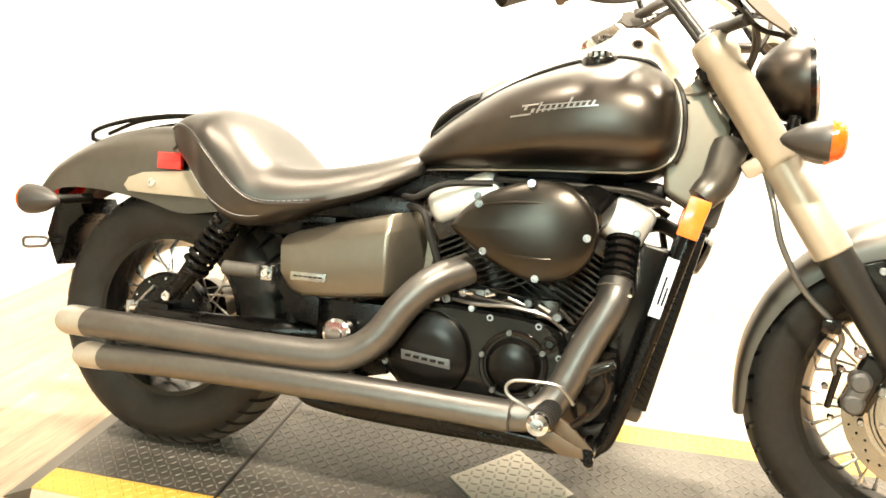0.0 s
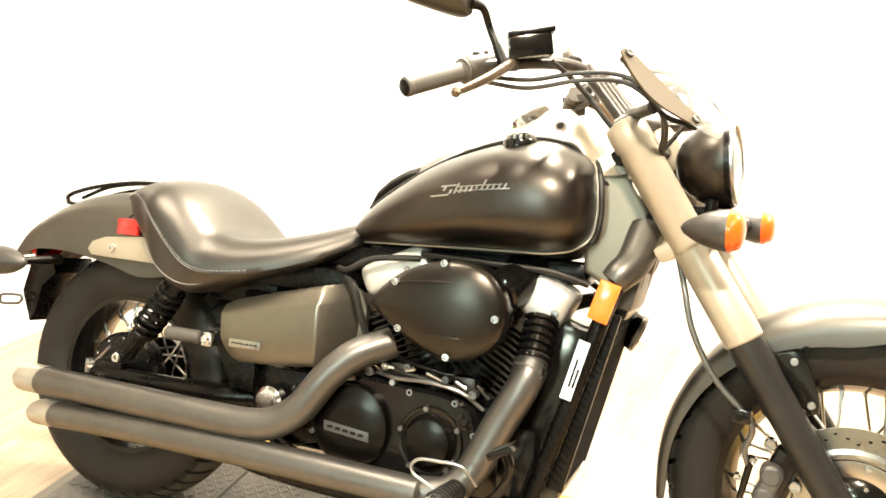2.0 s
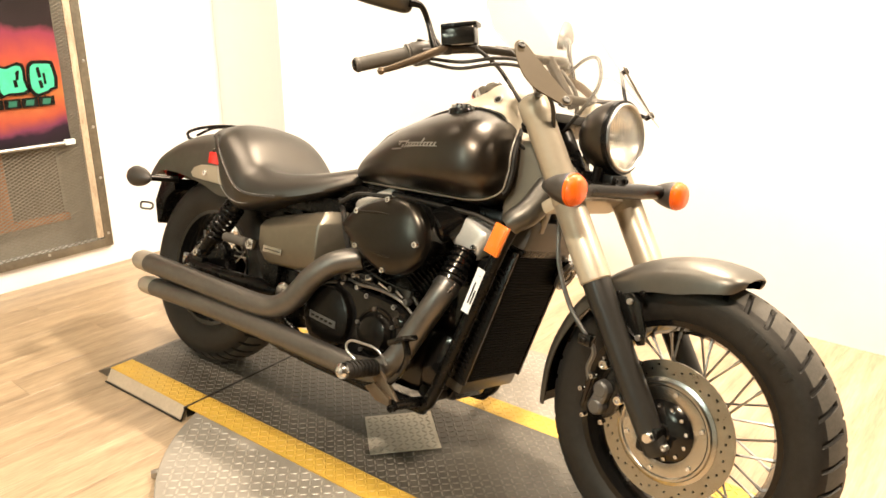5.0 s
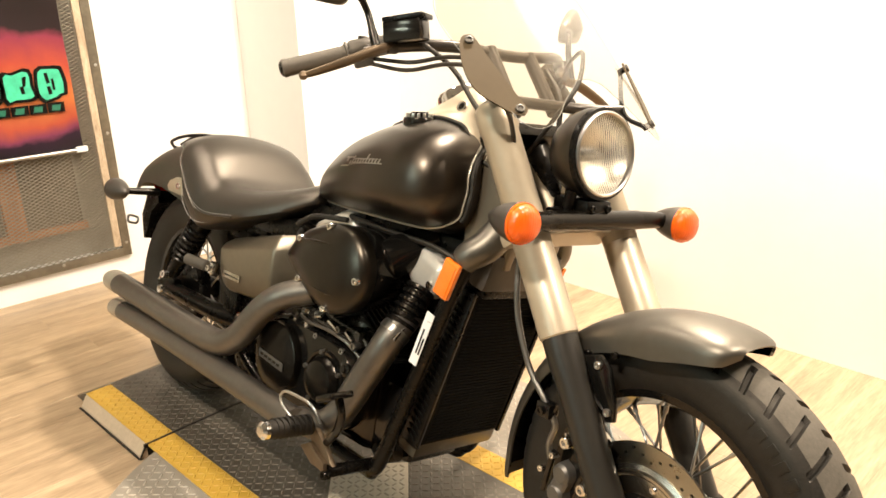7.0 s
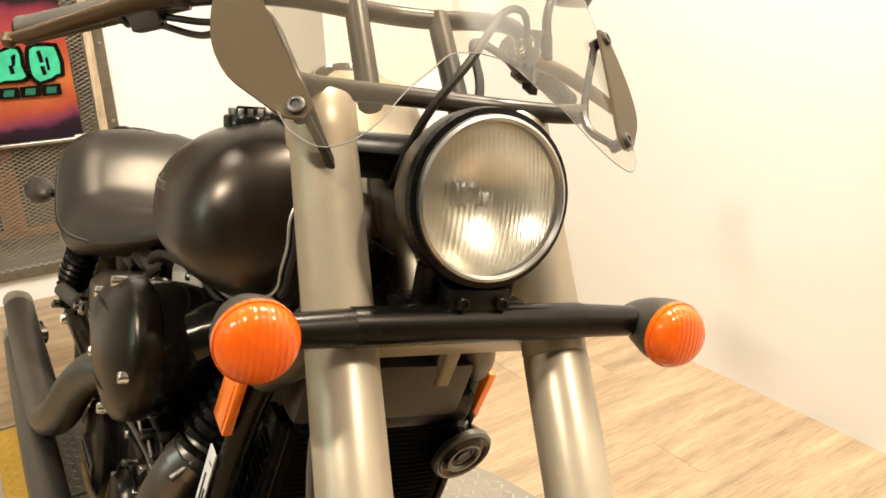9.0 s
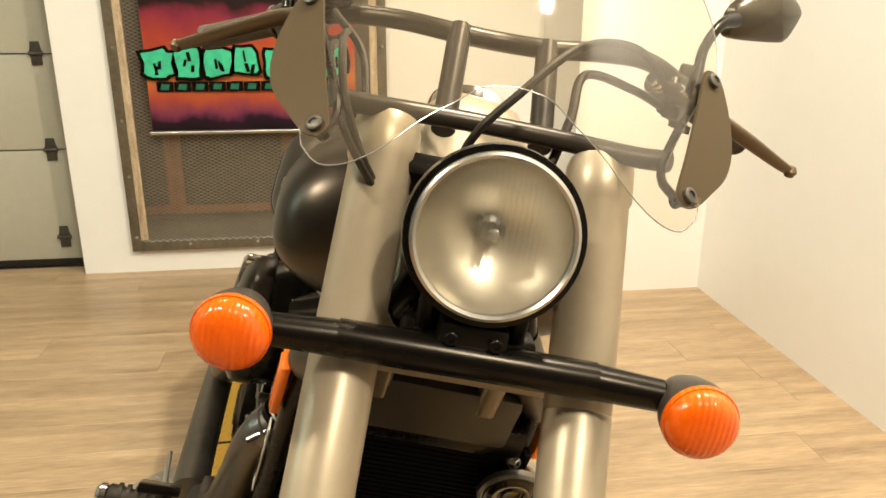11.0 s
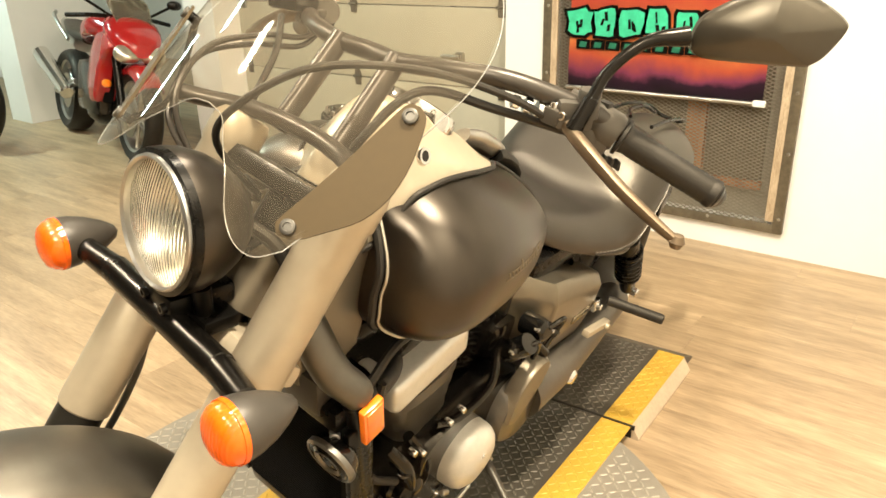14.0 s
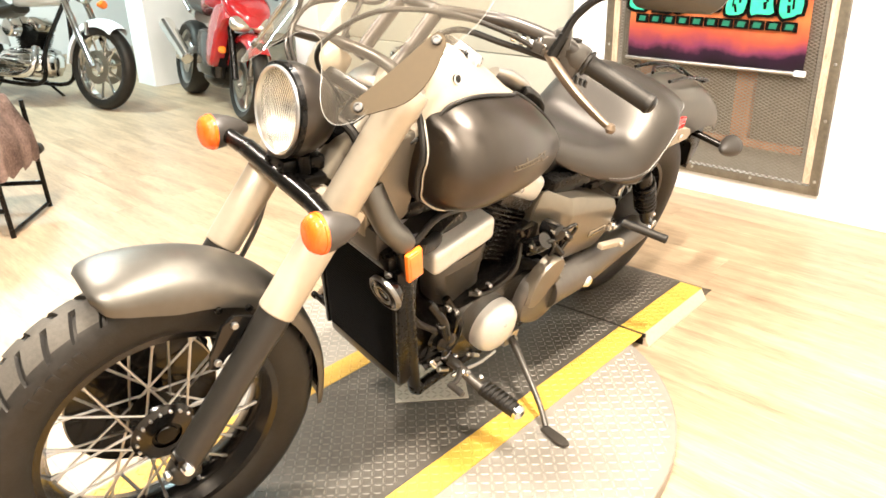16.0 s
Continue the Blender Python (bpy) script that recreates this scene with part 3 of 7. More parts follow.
def lugs(inside, x0, x1, y0, y1, z, pitch=0.0196, long=0.0100, wide=0.0030, high=0.0017, turn=0.0):
    """Raised lozenges of tread plate, every other one turned."""
    verts, faces = [], []
    i = 0
    x = x0
    while x < x1:
        y, j = y0, 0
        while y < y1:
            if inside(x, y):
                a = radians(45 if (i + j) % 2 else -45) + turn
                c, s = math.cos(a), math.sin(a)
                n = len(verts)
                for u, v, h in ((-long, 0, 0), (-long * 0.55, -wide, 0), (long * 0.55, -wide, 0), (long, 0, 0), (long * 0.55, wide, 0), (-long * 0.55, wide, 0),
                                (-long * 0.62, 0, high), (-long * 0.4, -wide * 0.35, high), (long * 0.4, -wide * 0.35, high), (long * 0.62, 0, high), (long * 0.4, wide * 0.35, high), (-long * 0.4, wide * 0.35, high)):
                    verts.append((x + u * c - v * s, y + u * s + v * c, z + h))
                for k in range(6):
                    faces.append((n + k, n + (k + 1) % 6, n + 6 + (k + 1) % 6, n + 6 + k))
                faces.append(tuple(n + 6 + k for k in range(6)))
            y += pitch
            j += 1
        x += pitch
        i += 1
    me = bpy.data.meshes.new("tread")
    me.from_pydata(verts, [], faces)
    return me


def tread(name, me, material, parent):
    me.materials.append(material)
    ob = new(name, me)
    ob.parent = parent
    return tagged(ob, "raised tread lozenges", kind="stuff")


table = thing("turntable", "round motorcycle turntable of bright tread plate", "turntable")
bm = lathe([(0, 0), (CR - 0.004, 0), (CR, -0.004), (CR, -0.040), (CR - 0.006, FLOOR - PZ), (0, FLOOR - PZ)], 128, (CX, CY, PZ - 0.004), (0, 0, 1))
part("disc", bm, M_plate_light, table, "bright tread plate disc")
ok = lambda x, y: (x - CX) ** 2 + (y - CY) ** 2 < (CR - 0.02) ** 2 and not (L0 - 0.012 < y - math.tan(SKEW) * (x - 0.2) < L1 + 0.012)
tread("tread", lugs(ok, CX - CR, CX + CR, CY - CR, CY + CR, PZ - 0.004, 0.0225, 0.0115, 0.0033), M_lug_light, table)
Y_W = 0.084
for name, x0, x1 in (("lane", HX0 + 0.0045, HX1 - 0.0045), ("rear_flap", E0, HX0 - 0.0045), ("front_flap", HX1 + 0.0045, E1)):
    ob = tagged(new(name), "dark tread plate lane with yellow edges" if name == "lane" else "hinged end flap of dark tread plate with yellow edges", "ramp", kind="")
    ob.matrix_world = LANE
    mid = (x0 + x1) / 2
    bm = box(x1 - x0, L1 - L0 - 2 * Y_W, 0.006, (mid, (L0 + L1) / 2, PZ - 0.003), 0.0008, None, None, 1)
    part("plate", bm, M_plate_dark, ob)
    tread("tread", lugs(lambda x, y: True, x0 + 0.012, x1 - 0.008, L0 + Y_W + 0.012, L1 - Y_W - 0.008, PZ), M_lug_dark, ob)
    for ya, yb in ((L0, L0 + Y_W), (L1 - Y_W, L1)):
        part("yellow_strip", box(x1 - x0, yb - ya - 0.001, 0.006, (mid, (ya + yb) / 2, PZ - 0.003), 0.0008, None, None, 1), M_yellow, ob, "yellow painted edge strip")
        tread("strip_tread", lugs(lambda x, y: True, x0 + 0.012, x1 - 0.008, ya + 0.014, yb - 0.008, PZ), M_yellow, ob)
    if name != "lane":
        for ya, sg in ((L0, -1), (L1, 1)):
            sec = [[(x, ya, PZ - 0.001), (x, ya + sg * 0.022, FLOOR + 0.006), (x, ya + sg * 0.022, FLOOR), (x, ya, FLOOR)] for x in (x0 + 0.004, x1)]
            part("side_skirt", loft(sec), M_edge_wood, ob, "tan sloping side skirt", 20)
            if sg > 0 or name == "front_flap":
                continue
            xh, xf = x1 + 0.0045, x0 + 0.004
            cord = tube([(xh, ya + sg * 0.002, PZ), (xh, ya + sg * 0.014, PZ - 0.020), (xh, ya + sg * 0.0255, FLOOR + 0.004), (xh + (xf - xh) * 0.02, ya + sg * 0.0265, FLOOR + 0.003), (xf, ya + sg * 0.0265, FLOOR + 0.003)], 0.003, 6, 1, smooth_line=False)
            part("edge_cord", cord, M_rubber, ob, "thin black rubber edging")
        xe = x0 if name == "rear_flap" else x1
        sg = -1 if name == "rear_flap" else 1
        sec = [[(xe, y, PZ - 0.001), (xe + sg * 0.088, y, FLOOR + 0.004), (xe + sg * 0.088, y, FLOOR), (xe, y, FLOOR)] for y in (L0, L1)]
        part("end_lip", loft(sec), M_plate_dark, ob, "", 20)
        part("flap_core", box(x1 - x0 - 0.004, L1 - L0 - 0.004, 0.034, (mid, (L0 + L1) / 2, PZ - 0.0265)), M_rubber, ob)
    else:
        part("lane_core", box(x1 - x0, 0.3, 0.002, (mid, (L0 + L1) / 2, PZ - 0.007)), M_rubber, ob)
for hx in (HX0, HX1):
    own = box(0.0085, L1 - L0 + 0.02, 0.012, (hx, (L0 + L1) / 2, PZ - 0.0045), 0.002)
    bmesh.ops.transform(own, matrix=LANE, verts=own.verts[:])
    structure("hinge_gap", own, M_rubber, "dark rubber joint between lane and flap", "joint")
# loose bright plate under the engine
plate = thing("loose_plate", "square offcut of bright tread plate lying on the lane", "metal plate", m=pose(0.860, 0.024, PZ + 0.0030, 0, 0, 49))
part("sheet", box(0.206, 0.206, 0.003, (0, 0, 0), 0.0006, None, None, 1), M_offcut, plate)
tread("tread", lugs(lambda x, y: True, -0.09, 0.098, -0.09, 0.098, 0.0015), M_lug_light, plate)
# small red clamp lying beside the turntable
cl = thing("red_clamp", "small red and steel clamp on the floor", "tool", m=pose(0.435, -0.52, FLOOR, 0, 0, 60))
part("jaw", box(0.05, 0.02, 0.018, (0, 0, 0.012), 0.004), M_steel, cl)
part("handle", box(0.035, 0.018, 0.016, (0.035, 0.0, 0.010), 0.005), M_red, cl)
# ---- the motorcycle: x ahead from the rear axle, y to its left, z up from the tyres' foot ----
BIKE = pose(0, -0.034, 0) @ pose(0, 0, 0, 0, 0, 1.0) @ pose(0, 0, 0, -16.5)
RAKE = radians(34)
STEER = (Matrix.Translation((1.80, 0, 0)) @ Matrix.Rotation(radians(-9.5), 4, Vector((-math.sin(RAKE), 0, math.cos(RAKE))))
         @ Matrix.Translation((-1.80, 0, 0)))
bike = thing("motorcycle", "matt black cruiser motorcycle leaning on its side stand", "motorcycle", m=BIKE)


def steered(name, bm, material, label="", angle=35):
    ob = part(name, bm, material, bike, label, angle)
    ob.matrix_local = STEER
    return ob


def fixed(name, bm, material, label="", angle=35):
    return part(name, bm, material, bike, label, angle)


def bolt(p, axis, r=0.007, h=0.006, bm=None):
    """A hexagon-socket bolt head."""
    return lathe([(0, h * 0.55), (r * 0.5, h * 0.55), (r * 0.55, h), (r * 0.85, h), (r, h * 0.8), (r, -h), (0, -h)], 14, p, axis, bm)


def bolts(spots, material, parent, r=0.007, h=0.006, label=""):
    """Each bolt head a part of its own: (place, axis) pairs."""
    return [part("bolt", bolt(p, axis, r, h), material, parent, label) for p, axis in spots]


def tyre_mesh(R, rim, width, sipes, at):
    """A tyre with slanted grooves cut into its crown."""
    prof = [(rim, -0.36 * width), (rim + 0.012, -0.42 * width), (rim + 0.3 * (R - rim), -0.495 * width)] + [
        (R - (0.5 * (R - rim)) * (1 - math.cos(radians(b)) ** 0.9), 0.5 * width * math.sin(radians(b)) * 0.995) for b in range(-84, 85, 4)] + [
        (rim + 0.3 * (R - rim), 0.495 * width), (rim + 0.012, 0.42 * width), (rim, 0.36 * width)]
    bm = bmesh.new()
    rings = []
    cut = set()
    steps = sipes * 20
    for i in range(steps):
        ring = []
        for k, (r, y) in enumerate(prof):
            s = y / (0.5 * width)
            a = 2 * math.pi * (i / steps - 0.55 * min(1.0, abs(s)) ** 1.4 / sipes)
            if 3 <= k < len(prof) - 3 and abs(s) < 0.9:
                side = 0.5 if s > 0 else 0.0
                ph = (i / 20 + side) % 1.0
                if ph < 0.16 and 0.12 < abs(s) < 0.84:
                    r -= 0.008
                    cut.add((i, k))
            ring.append(bm.verts.new((r * math.cos(a), y, r * math.sin(a))))
        rings.append(ring)
    for i in range(steps):
        p, q = rings[i], rings[(i + 1) % steps]
        for k in range(len(prof) - 1):
            f = bm.faces.new((p[k], p[k + 1], q[k + 1], q[k]))
            mid = abs(prof[k][1] + prof[k + 1][1]) / width
            f.material_index = 1 if 3 <= k < len(prof) - 4 and mid < 0.76 and not cut & {(i, k), (i, k + 1), ((i + 1) % steps, k), ((i + 1) % steps, k + 1)} else 0
    bmesh.ops.recalc_face_normals(bm, faces=bm.faces[:])
    bmesh.ops.translate(bm, verts=bm.verts[:], vec=at)
    return bm


def wheel(name, c, R, rim, width, hub_r, hub_w, spokes, sipes, local, label):
    """A wire-spoked wheel: rim > tyre, hub, each spoke."""
    w = width * 0.36
    prof = [(rim + 0.012, -w - 0.004), (rim + 0.014, -w), (rim + 0.002, -w + 0.006), (rim - 0.008, -w * 0.6), (rim - 0.016, -w * 0.2), (rim - 0.016, w * 0.2),
            (rim - 0.008, w * 0.6), (rim + 0.002, w - 0.006), (rim + 0.014, w), (rim + 0.012, w + 0.004), (rim - 0.004, w + 0.002), (rim - 0.014, w * 0.62),
            (rim - 0.024, w * 0.2), (rim - 0.024, -w * 0.2), (rim - 0.014, -w * 0.62), (rim - 0.004, -w - 0.002), (rim + 0.012, -w - 0.004)]
    ob = part(name, lathe(prof, 96, c, (0, 1, 0)), M_rim, bike, label)
    ob.matrix_local = local
    part("tyre", tyre_mesh(R, rim + 0.004, width, sipes, c), M_tyre, ob, "black rubber tyre with slanted grooves").data.materials.append(M_tread)
    hub = lathe([(0, -hub_w), (hub_r * 0.45, -hub_w), (hub_r * 0.5, -hub_w * 0.9), (hub_r, -hub_w * 0.85), (hub_r, -hub_w * 0.7), (hub_r * 0.6, -hub_w * 0.6),
                 (hub_r * 0.55, hub_w * 0.6), (hub_r, hub_w * 0.7), (hub_r, hub_w * 0.85), (hub_r * 0.5, hub_w * 0.9), (hub_r * 0.45, hub_w), (0, hub_w)], 40, c, (0, 1, 0))
    part("hub", hub, M_rail, ob)
    me = bpy.data.meshes.new("spoke")
    own = rod((0, 0, 0), (0, 0, 1), 0.0029, steps=6)
    rod((0, 0, 0.92), (0, 0, 1), 0.0044, steps=6, bm=own)
    own.to_mesh(me)
    own.free()
    me.materials.append(M_steel)
    for k in range(spokes):
        a = 2 * math.pi * k / spokes
        s = 1 if k % 2 else -1
        lead = radians(62) if (k // 2) % 2 else radians(-62)
        p = Vector(c) + Vector((hub_r * 0.95 * math.cos(a + lead), s * hub_w * 0.78, hub_r * 0.95 * math.sin(a + lead)))
        q = Vector(c) + Vector(((rim - 0.02) * math.cos(a), s * 0.012, (rim - 0.02) * math.sin(a)))
        d = q - p
        sp = new("spoke", me)
        sp.parent = ob
        sp.matrix_local = Matrix.Translation(p) @ turn_to(d).to_4x4() @ Matrix.Diagonal((1, 1, d.length, 1))
    return ob


REAR, FRONT = (-0.014, 0, 0.323), (1.675, 0.007, 0.328)
rear_wheel = wheel("rear_wheel", REAR, 0.333, 0.195, 0.165, 0.06, 0.055, 36, 44, Matrix(), "black spoked rear wheel with a wide tyre")
front_wheel = wheel("front_wheel", FRONT, 0.341, 0.231, 0.128, 0.045, 0.05, 36, 40, STEER, "black spoked front wheel with a drilled brake disc")
# raised maker's letters on the tyre wall, plain raised marks
for k in range(5):
    a = radians(62 - 5.2 * k)
    for s in (-1, 1):
        m = Matrix.Translation(Vector(FRONT) + Vector((0.292 * math.cos(a), s * 0.0625, 0.292 * math.sin(a)))) @ Matrix.Rotation(-a + math.pi / 2, 4, "Y")
        bm = box(0.016, 0.004, 0.022, bevel=0.001)
        bmesh.ops.transform(bm, matrix=m, verts=bm.verts[:])
        part("raised_mark", bm, M_tyre, front_wheel)


def drilled_ring(r0, r1, y, thick, holes, at, steps=144):
    """A flat ring with rows of holes right through."""
    rows = 9
    bm = bmesh.new()
    grid = [[bm.verts.new(((r0 + (r1 - r0) * j / rows) * math.cos(2 * math.pi * i / steps), y, (r0 + (r1 - r0) * j / rows) * math.sin(2 * math.pi * i / steps)))
             for j in range(rows + 1)] for i in range(steps)]
    per = steps // holes
    for i in range(steps):
        for j in range(rows):
            if i % per == 0 and j == (2, 4, 6, 4)[(i // per) % 4]:
                continue
            bm.faces.new((grid[i][j], grid[i][j + 1], grid[(i + 1) % steps][j + 1], grid[(i + 1) % steps][j]))
    up = bmesh.ops.extrude_face_region(bm, geom=bm.faces[:])
    bmesh.ops.translate(bm, vec=(0, thick, 0), verts=[v for v in up["geom"] if isinstance(v, bmesh.types.BMVert)])
    bmesh.ops.recalc_face_normals(bm, faces=bm.faces[:])
    bmesh.ops.translate(bm, verts=bm.verts[:], vec=at)
    return bm


DISC_Y = FRONT[1] - 0.082
part("brake_disc", drilled_ring(0.117, 0.157, -0.082, 0.005, 48, FRONT), M_disc, front_wheel, "drilled steel brake disc")
part("disc_carrier", lathe([(0.068, 0.004), (0.070, -0.008), (0.082, -0.010), (0.100, -0.009), (0.1035, -0.0115), (0.1085, -0.0115), (0.111, -0.006), (0.1195, -0.003), (0.1195, 0.003), (0.068, 0.006)], 72,
                           (FRONT[0], DISC_Y + 0.001, FRONT[2]), (0, 1, 0)), M_carrier, front_wheel, "polished alloy disc carrier")
part("hub_cover", lathe([(0, -0.030), (0.020, -0.030), (0.024, -0.024), (0.040, -0.020), (0.060, -0.014), (0.0695, -0.006), (0.0705, 0.0), (0.0705, 0.02), (0, 0.02)], 44, (FRONT[0], DISC_Y, FRONT[2]), (0, 1, 0)), M_rim, front_wheel, "gloss black hub cover")
# black plate puts shade on the disc's back, behind the spokes
part("disc_back_shade", lathe([(0.062, 0.0), (0.062, 0.0025), (0.154, 0.0025), (0.154, 0.0)], 64, (FRONT[0], DISC_Y + 0.0055, FRONT[2]), (0, 1, 0)), M_engine, front_wheel, "dark plate standing for the disc's shaded back")
for k in range(12):
    a = 2 * math.pi * (k + 0.5) / 12
    bolts([((FRONT[0] + 0.058 * math.cos(a), DISC_Y - 0.0155, FRONT[2] + 0.058 * math.sin(a)), (0, -1, 0))], M_chrome, front_wheel, 0.0045, 0.003)
bm = lathe([(0.03, 0.0), (0.055, 0.002), (0.066, 0.012), (0.066, 0.02), (0.03, 0.02)], 40, (FRONT[0], FRONT[1] + 0.05, FRONT[2]), (0, -1, 0))
part("hub_flange", bm, M_rim, front_wheel)
for k in range(18):
    a = 2 * math.pi * k / 18
    bolts([((FRONT[0] + 0.058 * math.cos(a), FRONT[1] + 0.049, FRONT[2] + 0.058 * math.sin(a)), (0, 1, 0))], M_steel, front_wheel, 0.0035, 0.003)
for k in range(6):
    a = 2 * math.pi * k / 6 + 0.35
    bolts([((FRONT[0] + 0.091 * math.cos(a), DISC_Y - 0.009, FRONT[2] + 0.091 * math.sin(a)), (0, -1, 0))], M_chrome, front_wheel, 0.006, 0.004)

# ---- fork ----
F_TOP, F_END = Vector((1.219, 0, 1.013)), Vector((1.680, 0, 0.303))
f_dir = (F_TOP - F_END).normalized()
FORK_Y = {-1: -0.121, 1: 0.131}
for s in (-1, 1):
    o = Vector((0, FORK_Y[s], 0))
    F_STEP = F_TOP - f_dir * (0.468 if s < 0 else 0.484)
    L = (F_TOP - F_STEP).length
    cover = lathe([(0, 0), (0.034, 0), (0.0365, 0.003), (0.0365, 0.19), (0.0355, 0.192), (0.0365, 0.194), (0.0365, L - 0.055), (0.0395, L - 0.05), (0.0395, L - 0.012), (0.036, L - 0.002), (0.030, L), (0, L)],
                  36, F_STEP + o, f_dir)
    fork = steered("fork_cover", cover, M_tan, "tan painted fork cover tube")
    part("fork_cap", lathe([(0, 0.012), (0.012, 0.012), (0.015, 0.009), (0.026, 0.006), (0.028, -0.006)], 24, F_TOP + o, f_dir), M_steel, fork)
    leg = lathe([(0, -0.02), (0.02, -0.02), (0.027, -0.01), (0.029, 0.03), (0.0305, 0.10), (0.0305, 0.30), (0.033, 0.33), (0.033, (F_STEP - F_END).length), (0, (F_STEP - F_END).length + 0.01)],
                32, F_END + o, f_dir)
    lower = steered("fork_leg", leg, M_leg, "satin black lower fork leg")
    bm = box(0.05, 0.045, 0.062, F_END + o + Vector((-0.012, 0, 0.016)), 0.012)
    part("axle_clamp", bm, M_black, lower)
    out = Vector((0, s, 0))
    ax = Vector((FRONT[0], FORK_Y[s] + s * 0.024, FRONT[2]))
    part("axle_nut", lathe([(0, 0.012), (0.010, 0.012), (0.0125, 0.008), (0.013, -0.03), (0, -0.03)], 16, ax, out), M_chrome, lower)
    part("pinch_bolt", bolt(ax + Vector((0.034, -s * 0.01, -0.012)), out, 0.007, 0.008), M_steel, lower)
    # lug that holds the fender
    bm = slab([(1.520, 0.600), (1.556, 0.612), (1.580, 0.596), (1.604, 0.536), (1.606, 0.506), (1.590, 0.500), (1.572, 0.524), (1.545, 0.560)], 0.010, xz(FORK_Y[s] - s * 0.026, s), 0.003)
    part("fender_lug", bm, M_engine, lower, "black fender bracket plate")
    bolts([(Vector((1.592, FORK_Y[s] - s * 0.014, 0.520)), out), (Vector((1.558, FORK_Y[s] - s * 0.014, 0.594)), out)], M_steel, lower, 0.007, 0.005)

bm = box(0.080, 0.28, 0.034, (1.338, 0, 0.782), 0.012, turn=Matrix.Rotation(-RAKE, 3, "Y"))
steered("lower_triple_clamp", bm, M_tan, "tan lower fork clamp")
bm = box(0.07, 0.27, 0.03, (1.235, 0, 0.960), 0.01, turn=Matrix.Rotation(-RAKE, 3, "Y"))
steered("upper_triple_clamp", bm, M_rail)
steered("steering_stem", rod((1.335, 0, 0.78), (1.21, 0, 0.965), 0.03, steps=24), M_rail)

# caliper on the right leg: dark casting, two piston bulges, bright bolts
lean = Matrix.Rotation(radians(20), 3, "Y")
bm = box(0.050, 0.040, 0.118, (1.548, -0.104, 0.378), 0.014, turn=lean, segments=3)
box(0.022, 0.026, 0.150, (1.575, -0.108, 0.400), 0.006, bm, lean)
cal = steered("brake_caliper", bm, M_engine, "black twin-piston brake caliper with bright bolts")
bm = lathe([(0, 0.020), (0.014, 0.019), (0.019, 0.014), (0.021, 0.0), (0.021, -0.02)], 24, (1.532, -0.128, 0.346), (0, -1, 0))
lathe([(0, 0.020), (0.014, 0.019), (0.019, 0.014), (0.021, 0.0), (0.021, -0.02)], 24, (1.540, -0.128, 0.388), (0, -1, 0), bm)
box(0.034, 0.034, 0.052, (1.536, -0.127, 0.366), 0.012, bm, lean, 3)
part("piston_housing", bm, M_cast, cal, "grey piston housing")
part("bleed_valve", lathe([(0, 0.020), (0.003, 0.020), (0.003, 0.012), (0.006, 0.010), (0.006, -0.004)], 12, (1.531, -0.128, 0.440), (-0.2, 0, 1)), M_chrome, cal)
part("slide_pin", rod((1.505, -0.128, 0.415), (1.490, -0.128, 0.330), 0.007, 0.006, 12, None, 0.002), M_engine, cal)
bolts([((1.580, -0.124, 0.374), (0, -1, 0)), ((1.534, -0.130, 0.444), (0, -1, 0))], M_chrome, cal, 0.011, 0.010)
bolts([((1.483, -0.128, 0.371), (0, -1, 0)), ((1.508, -0.130, 0.408), (0, -1, 0)), ((1.498, -0.128, 0.312), (0, -1, 0)), ((1.548, -0.128, 0.312), (0, -1, 0))], M_chrome, cal, 0.0062, 0.008)
part("brake_hose", tube([(1.33, -0.10, 0.80), (1.362, -0.135, 0.71), (1.385, -0.142, 0.63), (1.43, -0.142, 0.55), (1.478, -0.138, 0.500), (1.502, -0.132, 0.465), (1.492, -0.130, 0.425), (1.500, -0.128, 0.395)], 0.0058, 10), M_wire, cal, "grey braided brake hose")
bm = box(0.035, 0.028, 0.028, (1.482, -0.136, 0.488), 0.006)
bolt((1.482, -0.152, 0.488), (0, -1, 0), 0.008, 0.005, bm)
part("hose_clamp", bm, M_engine, cal)


# ---- front fender ----
def fender(stations, half, power, thick, name, steer, label):
    secs = []
    n = 28
    tops = spline([(t[0], t[1], w) for t, b, w in stations], 4)
    feet = spline([(b[0], b[1], 0) for t, b, w in stations], 4)
    for top, foot in zip(tops, feet):
        (tx, tz, w), (bx, bz) = top, foot.xy
        ring = []
        for k in range(n + 1):
            a = math.pi * k / n
            f = max(0.0, math.sin(a)) ** power
            ring.append((bx + (tx - bx) * f, half * w * math.cos(a), bz + (tz - bz) * f))
        secs.append(ring)
    bm = loft(secs, closed=False)
    bmesh.ops.solidify(bm, geom=bm.faces[:], thickness=thick)
    return (steered if steer else fixed)(name, bm, M_gun, label, 50)


st = []
fc = (1.686, 0, 0.319)
for deg, r, rb, w in ((75, 0.384, 0.366, 0.55), (77, 0.389, 0.348, 0.85), (81, 0.392, 0.338, 0.98), (88, 0.392, 0.325, 1.02), (97, 0.391, 0.314, 1.02), (108, 0.389, 0.318, 1.0), (120, 0.386, 0.326, 0.98), (133, 0.383, 0.334, 0.95),
                      (146, 0.379, 0.338, 0.92), (160, 0.374, 0.340, 0.9), (172, 0.370, 0.340, 0.9), (184, 0.368, 0.340, 0.9), (188, 0.368, 0.345, 0.86)):
    c_, s_ = math.cos(radians(deg)), math.sin(radians(deg))
    st.append(((fc[0] + r * c_, fc[2] + r * s_), (fc[0] + rb * c_, fc[2] + rb * s_), w))
